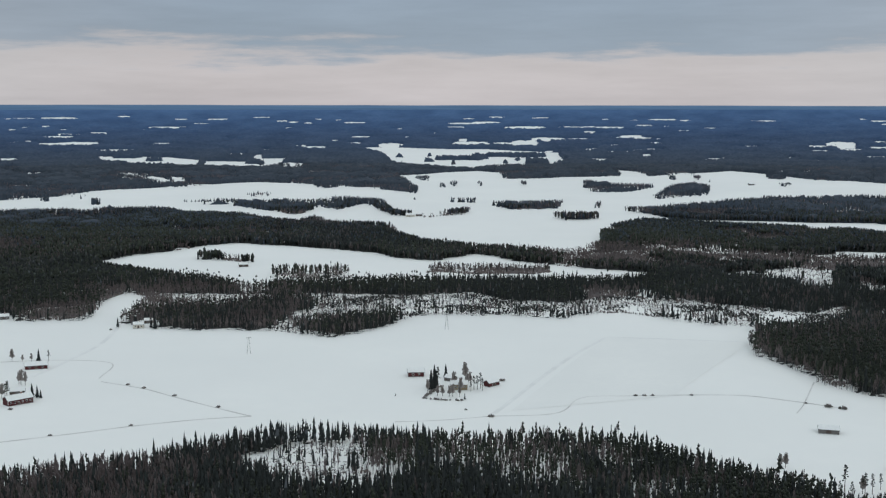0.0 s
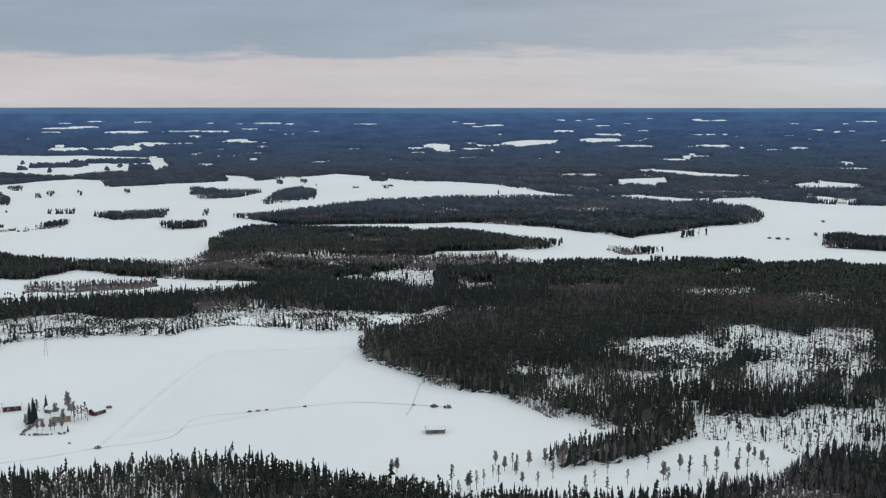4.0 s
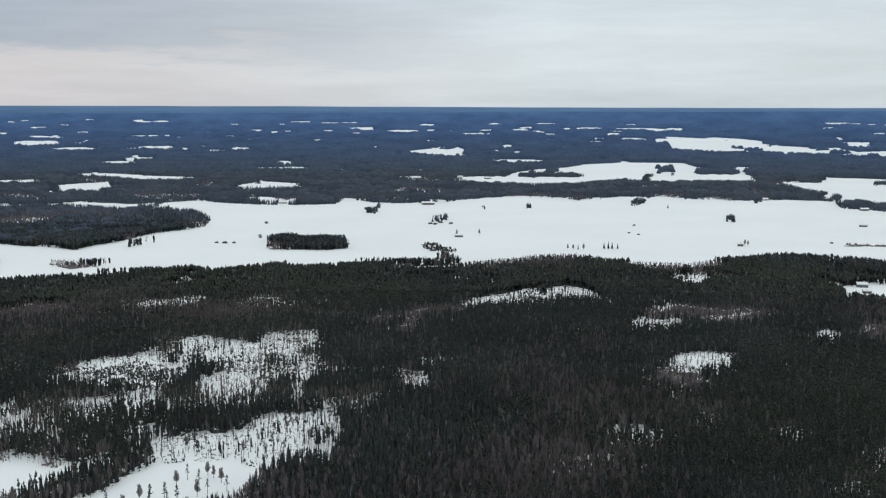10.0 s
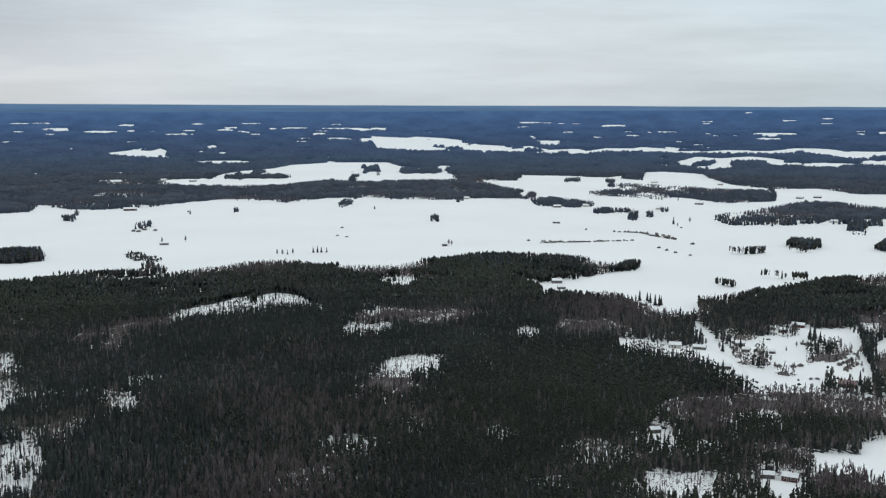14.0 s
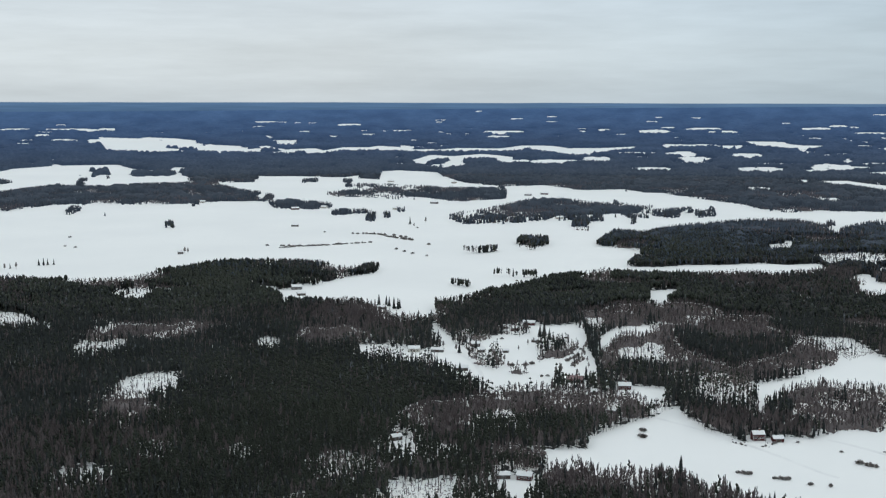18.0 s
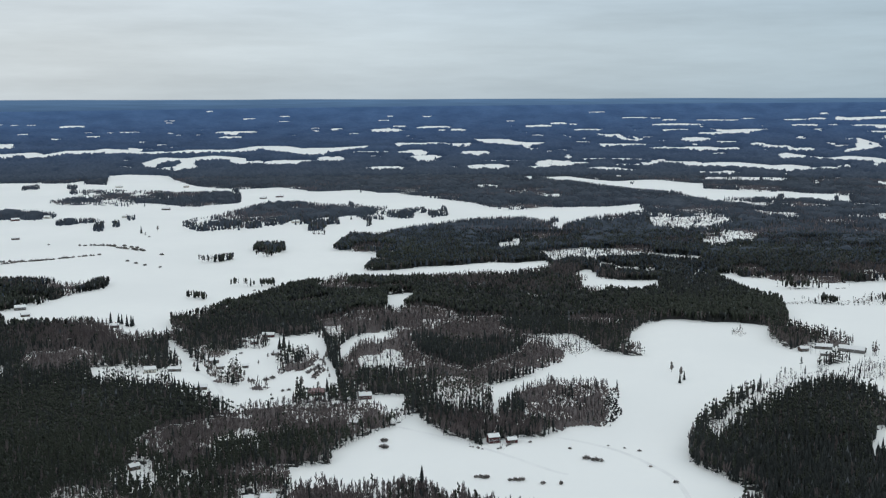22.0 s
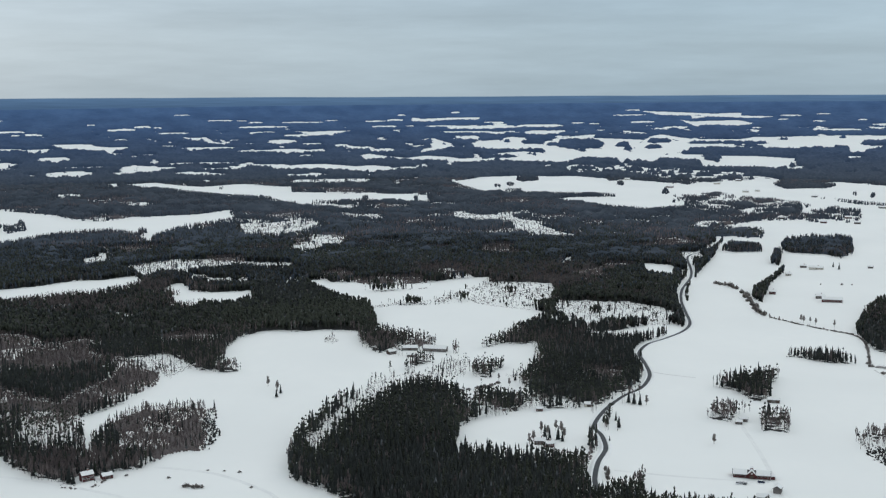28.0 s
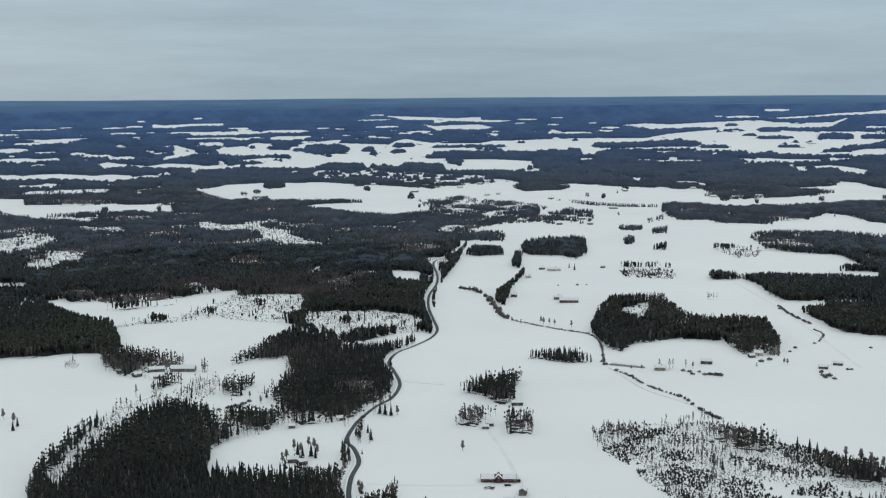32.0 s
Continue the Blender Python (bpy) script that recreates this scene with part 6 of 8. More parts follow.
def brash(seed):
    """A low ragged ridge of felled branches, one metre long."""
    rng = np.random.default_rng(seed)
    w = rng.uniform(0.05, 0.16, 4)
    bend = rng.uniform(-0.15, 0.15)
    v = [(-0.5, -w[0], 0), (0.5, -w[1], 0), (0.5, w[2], 0), (-0.5, w[3], 0), (-0.28, bend, 1.0), (0.25, -bend, rng.uniform(0.5, 1.0))]
    f = [(0, 1, 5), (0, 5, 4), (2, 3, 4), (2, 4, 5), (1, 2, 5), (3, 0, 4)]
    return np.array(v), np.array(f)


def plant(name, shapes, x, y, z, high, wide, mat, label, category="forest", turn=None):
    """One object of many trees: each place takes one of the shapes, turned and sized by chance."""
    if not len(x):
        return None
    rng = np.random.default_rng(len(x))
    pick = rng.integers(0, len(shapes), len(x))
    vs, fs, base = [], [], 0
    for k, (sv, sf) in enumerate(shapes):
        i = np.where(pick == k)[0]
        if not len(i):
            continue
        a = rng.uniform(0, 6.3, len(i)) if turn is None else turn[i]
        c, s = np.cos(a)[:, None], np.sin(a)[:, None]
        h, w = high[i][:, None], wide[i][:, None]
        lean = rng.normal(0, 0.02, (len(i), 2))
        px = x[i][:, None] + w * (sv[:, 0] * c - sv[:, 1] * s) + h * sv[:, 2] * lean[:, :1]
        py = y[i][:, None] + w * (sv[:, 0] * s + sv[:, 1] * c) + h * sv[:, 2] * lean[:, 1:]
        pz = z[i][:, None] + h * sv[:, 2]
        vs.append(np.stack([px, py, pz], -1).reshape(-1, 3))
        fs.append((sf[None] + (np.arange(len(i)) * len(sv))[:, None, None] + base).reshape(-1, 3))
        base += len(i) * len(sv)
    me = mesh_of(name, np.concatenate(vs), [np.concatenate(fs)], mat)
    return tagged(new(name, me), label, category, kind="stuff")


SHAPES = [
    ([tiers(5, 5, k) for k in range(12)], [pine_shape(4, k, 0.105) for k in range(8)], [birch_shape(15, k, 1.3) for k in range(5)]),
    ([tiers(4, 4, k) for k in range(10)], [pine_shape(2, k, 0.14) for k in range(6)], [birch_shape(8, k, 2.3) for k in range(4)]),
    ([column(((0.1, 0.13), (0.68, 0.115)), 3, 0.95, k) for k in range(6)], [column(((0.3, 0.10), (0.78, 0.125)), 3, 0.98, k) for k in range(5)], [birch_shape(5, k, 4.2) for k in range(4)]),
    ([spire(3)], [column(((0.55, 0.14),), 3, 0.96, k) for k in range(5)], [column(((0.4, 0.15),), 3, 0.98, k) for k in range(4)]),
]
WHERE = (" on snow", " behind the near woods", " beyond the fields", " far beyond the fields")


def scatter(d0, d1, step, a0=-23.0, a1=143.5, seed=0):
    """Places on a jittered grid between two distances, seen from above, in the arc that the flight looks over."""
    rng = np.random.default_rng(seed)
    n = int(d1 / step) + 1
    g = np.arange(-n, n + 1)
    x, y = np.meshgrid(g, g)
    x, y = x.ravel() * step, y.ravel() * step
    d, a = np.hypot(x, y), np.degrees(np.arctan2(x, y))
    ok = (d >= np.maximum(d0, 2.35 * eye_level(x, y) - 5)) & (d < d1) & (a > a0) & (a < a1)
    x, y = x[ok], y[ok]
    return x + rng.uniform(-0.5, 0.5, len(x)) * step, y + rng.uniform(-0.5, 0.5, len(x)) * step


def tree_height(x, y, rng):
    return np.clip(10.0 + 1.6 * ripple(x, y, 60, 3.0) + rng.normal(0, 0.75, len(x)), 4.5, 16)


def gaps(x, y):
    """Snowy gaps inside the woods."""
    return ripple(x, y, 38, 8.0) + 0.7 * ripple(x, y, 13, 2.5) > 0.90


def grow(x, y, near, seed):
    rng = np.random.default_rng(seed)
    c = cover(x, y)
    chance = rng.uniform(0, 1, len(x))
    keep = np.array([0.0, 1.0, (0.80, 0.66, 0.6, 0.75)[near], (0.34, 0.30, 0.15, 0.06)[near], 0.82, (0.26, 0.30, 0.2, 0.1)[near], 0.0])[c] > chance
    keep &= ~((c == 1) & gaps(x, y) & (rng.uniform(0, 1, len(x)) < 0.7))
    x, y, c = x[keep], y[keep], c[keep]
    kind = ripple(x, y, 110, 6.0) + 0.5 * ripple(x, y, 43, 9.0) + rng.normal(0, 0.55, len(x))
    sort = np.where(kind > 0.10, 1, 0)
    leafy = ripple(x, y, 85, 11.0) + 0.5 * ripple(x, y, 30, 13.0) + rng.normal(0, 0.3, len(x))
    sort[(leafy > (0.66, 0.62, 0.52, 0.6)[near]) | ((c == 4) & (rng.uniform(0, 1, len(x)) < 0.88)) | ((c >= 2) & (c != 4) & (rng.uniform(0, 1, len(x)) < np.where(c == 2, 0.35, 0.55)))] = 2
    sort[(c == 2) & (sort == 0)] = 1
    toward = 1 - 8.0 / np.hypot(x, y)
    rim = (c == 1) & (cover(x * toward, y * toward) == 0)
    sort[(c == 1) & (rng.uniform(0, 1, len(x)) < np.where(rim, (0.38, 0.38, 0.2, 0.1)[near], 0.03 + 0.17 * np.clip(leafy, 0, 1)))] = 2
    h = tree_height(x, y, rng)
    if near < 2:
        h = h * np.where(rng.uniform(0, 1, len(x)) < 0.14, 1.3, 1.0)
    h = np.where((c == 3) | (c == 5), h * (0.28 + 0.68 * rng.uniform(0, 1, len(x)) ** 1.2), np.where(c == 4, 0.75 * h, h))
    h = np.where((np.hypot(x, y) > 2100) & (c == 1), 0.85 * h, np.where((np.hypot(x, y) > 1900) & (c == 2), 0.6 * h, h))
    gx, gy, gz, s = lay(x, y)
    w = h * rng.uniform(0.72, 1.05, len(x)) * np.where((c == 3) | (c == 2), 0.72, 1.0)
    fat = (0.86, 0.92, 1.22, 1.3)[near]
    names = (("spruce_forest", SPRUCE, "dark snow-dusted spruce forest"), ("pine_forest", PINE, "dark green pine forest"), ("birch_forest", BIRCH, "bare brown birch wood"))
    for k, (nm, mat, label) in enumerate(names):
        i = sort == k
        if near < 2:
            plant("tree_trunks", [trunk_shape()], gx[i], gy[i], gz[i] - 0.2, 0.75 * h[i], h[i], TRUNK, "grey-brown bare lower trunks of the " + label.split(" ", 1)[1], "tree trunks")
        # the farther a tree, the likelier its colour has haze painted in
        hazed = rng.uniform(0, 1, len(x)) < np.clip((np.hypot(x, y) - 1350) / 900, 0, 1)
        for which, needles in ((i & ~hazed, mat), (i & hazed, (HAZED_SPRUCE, HAZED_PINE, HAZED_BIRCH)[k])):
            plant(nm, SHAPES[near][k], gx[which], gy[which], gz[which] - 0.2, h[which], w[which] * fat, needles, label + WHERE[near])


def thicket(d0, d1, cell, high, mat, seed):
    """Closes the woods below the crowns: an added uneven sheet for young growth and the dark inside."""
    rng = np.random.default_rng(seed)
    n = int(d1 / cell) + 2
    g = np.arange(-n, n + 1) * cell
    x, y = np.meshgrid(g, g)
    shape_2d = x.shape
    x, y = (x + rng.uniform(-0.35, 0.35, shape_2d) * cell).ravel(), (y + rng.uniform(-0.35, 0.35, shape_2d) * cell).ravel()
    d, a = np.hypot(x, y), np.degrees(np.arctan2(x, y))
    seen = (d >= np.maximum(d0 - cell, 2.3 * eye_level(x, y))) & (d < d1 + cell) & (a > -25) & (a < 146)
    c = np.zeros(len(x), int)
    c[seen] = cover(x[seen], y[seen])
    hollow = gaps(x, y)
    snowy = ripple(x, y, 17, 71.0) + 0.8 * ripple(x, y, 7, 73.0) > 0.28
    for ok, tall, stuff_mat, nm, label in (((c == 1) & ~hollow, high, mat, "undergrowth", "dark sheet for young undergrowth and the dim inside of the woods"),
                                           ((c == 4) & ~snowy, 0.55 * high, SHADED_BROWN_FLOOR, "brushwood", "brown brushwood between bare birches, darkened for shade among the twigs")):
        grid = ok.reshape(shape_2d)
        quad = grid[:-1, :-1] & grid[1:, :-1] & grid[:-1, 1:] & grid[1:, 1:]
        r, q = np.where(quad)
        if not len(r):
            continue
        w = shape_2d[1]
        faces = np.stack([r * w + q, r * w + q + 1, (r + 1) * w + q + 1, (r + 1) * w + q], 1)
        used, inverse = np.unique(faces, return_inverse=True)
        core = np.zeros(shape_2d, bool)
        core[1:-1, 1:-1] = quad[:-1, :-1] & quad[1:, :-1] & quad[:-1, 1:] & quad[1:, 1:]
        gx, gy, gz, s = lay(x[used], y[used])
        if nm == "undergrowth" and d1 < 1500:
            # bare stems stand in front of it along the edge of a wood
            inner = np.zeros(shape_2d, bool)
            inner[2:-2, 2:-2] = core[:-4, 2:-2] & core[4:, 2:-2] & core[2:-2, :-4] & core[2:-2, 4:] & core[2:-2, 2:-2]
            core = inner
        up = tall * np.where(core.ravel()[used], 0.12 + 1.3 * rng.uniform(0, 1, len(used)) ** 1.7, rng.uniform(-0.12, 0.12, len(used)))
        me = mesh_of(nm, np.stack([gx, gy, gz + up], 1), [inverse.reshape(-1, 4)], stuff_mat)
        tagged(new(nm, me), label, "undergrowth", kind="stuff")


def slash(x, y, size, seed):
    """Felled branches, stumps and saplings on the cuttings."""
    c = cover(x, y)
    rng = np.random.default_rng(seed)
    patch = ripple(x, y, 21, 3.3) + 0.8 * ripple(x, y, 8, 7.1) + 0.5 * ripple(x, y, 3.5, 5.0) + rng.normal(0, 0.3, len(x))
    grain = 1.2 * ripple(x, y, 55, 2.2) + rng.normal(0, 0.5, len(x))
    i = ((c == 3) & (patch > 0.02)) | ((c == 5) & (patch > -0.5))
    n = i.sum()
    gx, gy, gz, s = lay(x[i], y[i])
    plant("slash", [brash(k) for k in range(6)], gx, gy, gz - 0.1, size * rng.uniform(0.2, 0.85, n), size * rng.uniform(0.8, 3.2, n), BRUSH, "brown felled branches and stumps in the snow", "brushwood", grain[i])
    low_brush = [column(((0.0, 0.22), (0.6, 0.20)), 4, 1.0, k, 0.55) for k in range(6)]
    i = ((c == 4) & (patch > -0.35) & (np.hypot(x, y) < 1900)) | ((c == 2) & (patch > 0.35))
    n = i.sum()
    gx, gy, gz, s = lay(x[i], y[i])
    plant("brushwood", low_brush, gx, gy, gz - 0.1, size * rng.uniform(0.8, 2.6, n), size * rng.uniform(2.0, 5.5, n), BRUSH, "brown brushwood under bare trees", "brushwood")
    saplings = [tiers(2, 5, k) for k in range(8)]
    i = ((c == 3) & (patch < -0.85)) | ((c == 5) & (patch < -0.55)) | ((c == 6) & (patch < 0.18))
    n = i.sum()
    gx, gy, gz, s = lay(x[i], y[i])
    high = size * rng.uniform(0.6, 2.4, n) ** 1.2 * np.where(c[i] == 6, 1.25, 1.0)
    plant("saplings", saplings, gx, gy, gz - 0.1, high, size * rng.uniform(3.0, 7.5, n) * np.where(c[i] == 6, 1.35, 1.0), UNDERGROWTH, "dark young spruces on a felled area", "saplings")


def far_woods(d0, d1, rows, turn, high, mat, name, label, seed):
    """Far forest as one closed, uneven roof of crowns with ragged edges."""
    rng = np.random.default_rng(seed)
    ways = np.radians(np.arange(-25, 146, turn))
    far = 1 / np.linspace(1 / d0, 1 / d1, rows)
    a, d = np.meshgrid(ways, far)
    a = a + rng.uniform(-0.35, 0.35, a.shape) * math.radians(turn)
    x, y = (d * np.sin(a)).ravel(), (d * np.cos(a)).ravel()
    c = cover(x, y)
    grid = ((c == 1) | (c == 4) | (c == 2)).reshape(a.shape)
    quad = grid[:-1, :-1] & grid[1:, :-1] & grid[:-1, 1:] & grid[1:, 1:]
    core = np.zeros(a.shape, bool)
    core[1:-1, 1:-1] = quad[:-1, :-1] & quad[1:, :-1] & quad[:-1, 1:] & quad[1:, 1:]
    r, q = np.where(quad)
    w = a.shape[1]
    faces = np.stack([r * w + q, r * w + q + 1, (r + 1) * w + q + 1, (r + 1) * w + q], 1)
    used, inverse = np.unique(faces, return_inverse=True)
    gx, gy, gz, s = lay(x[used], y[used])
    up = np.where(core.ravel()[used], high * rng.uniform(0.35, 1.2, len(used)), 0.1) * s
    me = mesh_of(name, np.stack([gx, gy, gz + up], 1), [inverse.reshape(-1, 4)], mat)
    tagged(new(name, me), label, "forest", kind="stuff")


# ---- single things ----


def part(name, me, parent, label=""):
    ob = new(name, me)
    ob.parent = parent
    return tagged(ob, label) if label else ob


def shape(name, boxes, mat):
    """A mesh of boxes (x0, x1, y0, y1, z0, z1)."""
    bm = bmesh.new()
    for x0, x1, y0, y1, z0, z1 in boxes:
        m = Matrix.Translation(((x0 + x1) / 2, (y0 + y1) / 2, (z0 + z1) / 2)) @ Matrix.Diagonal((x1 - x0, y1 - y0, z1 - z0, 1))
        bmesh.ops.create_cube(bm, size=1, matrix=m)
    return closed(name, bm, mat)


def closed(name, bm, mat):
    me = bpy.data.meshes.new(name)
    bm.to_mesh(me)
    bm.free()
    me.materials.append(mat)
    return me


def prism(name, outline, x0, x1, mat, bevel=0.0):
    """An outline in y and z drawn out along x."""
    bm = bmesh.new()
    a = [bm.verts.new((x0, y, z)) for y, z in outline]
    b = [bm.verts.new((x1, y, z)) for y, z in outline]
    bm.faces.new(a)
    bm.faces.new(b[::-1])
    for i in range(len(a)):
        j = (i + 1) % len(a)
        bm.faces.new((a[j], a[i], b[i], b[j]))
    bmesh.ops.recalc_face_normals(bm, faces=bm.faces)
    if bevel:
        bmesh.ops.bevel(bm, geom=bm.edges[:], offset=bevel, segments=1, affect="EDGES")
    return closed(name, bm, mat)


def board(name, dark, light):
    return varied(name, dark, light, 0.9, 0.85, fine=5.0, detail=6.0)


RED_BOARD = board("red_boards", (0.062, 0.017, 0.018), (0.10, 0.028, 0.027))
YELLOW_BOARD = board("yellow_boards", (0.24, 0.18, 0.10), (0.32, 0.25, 0.15))
CREAM_BOARD = board("cream_boards", (0.52, 0.48, 0.40), (0.64, 0.60, 0.52))
BROWN_BOARD = board("brown_boards", (0.060, 0.045, 0.038), (0.11, 0.085, 0.070))
GREY_BOARD = board("grey_boards", (0.11, 0.10, 0.095), (0.19, 0.18, 0.17))
WHITE_TRIM = varied("white_trim", (0.66, 0.66, 0.64), (0.76, 0.76, 0.74), 1.0, 0.6)
GLASS = material("window_glass", (0.03, 0.035, 0.04), 0.08)
DARK_ROOF = varied("dark_tin_roof", (0.06, 0.055, 0.055), (0.11, 0.10, 0.10), 0.8, 0.6)
RED_ROOF = varied("red_tin_roof", (0.14, 0.045, 0.03), (0.24, 0.10, 0.08), 0.9, 0.7, fine=2.0, third=(0.5, 0.5, 0.52))
STONE = varied("grey_stone", (0.20, 0.19, 0.18), (0.32, 0.31, 0.30), 1.5, 0.9)
BRICK_RED = varied("chimney_brick", (0.20, 0.075, 0.055), (0.30, 0.13, 0.095), 2.0, 0.9)
CAR_WHITE = varied("white_car_paint", (0.60, 0.62, 0.64), (0.72, 0.73, 0.75), 1.0, 0.3)
CAR_GREY = varied("grey_car_paint", (0.16, 0.17, 0.18), (0.22, 0.23, 0.24), 1.0, 0.3)
CAR_BLUE = varied("blue_car_paint", (0.020, 0.035, 0.080), (0.03, 0.05, 0.10), 1.0, 0.3)
RUBBER = material("tyre_rubber", (0.03, 0.03, 0.03), 0.9)
TRACK_SNOW = varied("packed_snow", (0.75, 0.747, 0.71), (0.85, 0.846, 0.80), 0.08, 0.85, fine=0.9)
DITCH_GRASS = varied("snowy_ditch_grass", (0.55, 0.535, 0.50), (0.80, 0.79, 0.75), 0.05, 0.95, fine=0.4, third=(0.70, 0.685, 0.65))
POLE_WOOD = varied("grey_pole_wood", (0.26, 0.25, 0.24), (0.36, 0.35, 0.33), 1.0, 0.9)


def at_ground(x, y):
    return float(lay(np.array([x]), np.array([y]))[2][0])


def building(name, label, x, y, turn, length, width, eaves, wall, windows, doors, chimneys, bare=False):
    rng = random.Random(int(x * 7 + y))
    ob = tagged(new(name), label, name)
    ob.empty_display_size = 0.5
    ob.matrix_world = pose(x, y, at_ground(x, y), 0, 0, turn)
    l, w, ridge = length / 2, width / 2, eaves + width * 0.30
    away = math.hypot(x, y)
    glade(x, y, length * 0.75 + 2)
    # a second clearing on the camera's side, placed to keep the building in view
    glade(x - x / away * length, y - y / away * length, length * 0.8)
    part("foundation", shape("foundation", [(-l - 0.05, l + 0.05, -w - 0.05, w + 0.05, -0.6, 0.25)], STONE), ob)
    part("wall", prism("wall", [(-w, 0.25), (w, 0.25), (w, eaves), (0, ridge), (-w, eaves)], -l, l, wall), ob)
    over, thick, slope = 0.45, 0.16, 0.60
    deep = w + over
    low = ridge - deep * slope
    roof = part("roof", prism("roof", [(-deep, low), (0, ridge), (deep, low), (deep, low + thick), (0, ridge + thick), (-deep, low + thick)], -l - over, l + over, RED_ROOF if bare else DARK_ROOF), ob)
    if not bare:
        s = 0.30 + 0.15 * rng.random()
        part("snow", prism("snow", [(-deep + 0.1, low + thick + 0.02), (0, ridge + thick + 0.02), (deep - 0.1, low + thick + 0.02), (deep - 0.2, low + thick + s), (0, ridge + thick + s), (-deep + 0.2, low + thick + s)], -l - over + 0.12, l + over - 0.12, ROOF_SNOW, 0.06), roof, "thick snow on the roof")
    trim = wall in (RED_BOARD, YELLOW_BOARD)
    for sx in (-1, 1):
        for sy in (-1, 1):
            cx, cy = sx * l, sy * w
            part("corner_board", shape("corner_board", [(cx - 0.09, cx + 0.09, cy - 0.09, cy + 0.09, 0.26, eaves - 0.05)], WHITE_TRIM if trim and windows else wall), ob)
    span = length / (windows + doors + 0.5)
    for k in range(windows + doors):
        px = -l + span * (k + 0.75)
        if k in range(windows // 2, windows // 2 + doors):
            dw, dh = (0.55, 2.0) if windows else (1.3, min(2.6, eaves - 0.3))
            d = part("door", shape("door", [(px - dw, px + dw, -w - 0.07, -w - 0.01, 0.25, dh)], BROWN_BOARD if wall is not BROWN_BOARD else GREY_BOARD), ob)
            part("door_frame", shape("door_frame", [(px - dw - 0.12, px - dw, -w - 0.08, -w - 0.005, 0.25, dh + 0.12), (px + dw, px + dw + 0.12, -w - 0.08, -w - 0.005, 0.25, dh + 0.12), (px - dw, px + dw, -w - 0.08, -w - 0.005, dh, dh + 0.12)], WHITE_TRIM if trim else GREY_BOARD), d)
        else:
            z0 = 0.38 * eaves
            win = part("window", shape("window", [(px - 0.55, px + 0.55, -w - 0.06, -w - 0.01, z0, z0 + 1.15)], WHITE_TRIM), ob)
            part("pane", shape("pane", [(px - 0.45, px - 0.03, -w - 0.075, -w - 0.062, z0 + 0.1, z0 + 1.05), (px + 0.03, px + 0.45, -w - 0.075, -w - 0.062, z0 + 0.1, z0 + 1.05)], GLASS), win)
    for k in range(chimneys):
        c = part("chimney", shape("chimney", [(l * 0.25 - 0.35, l * 0.25 + 0.35, -0.3, 0.3, ridge - 0.4, ridge + 1.3)], BRICK_RED), ob)
        part("cap", shape("cap", [(l * 0.25 - 0.42, l * 0.25 + 0.42, -0.37, 0.37, ridge + 1.3, ridge + 1.5)], ROOF_SNOW), c)
    return ob


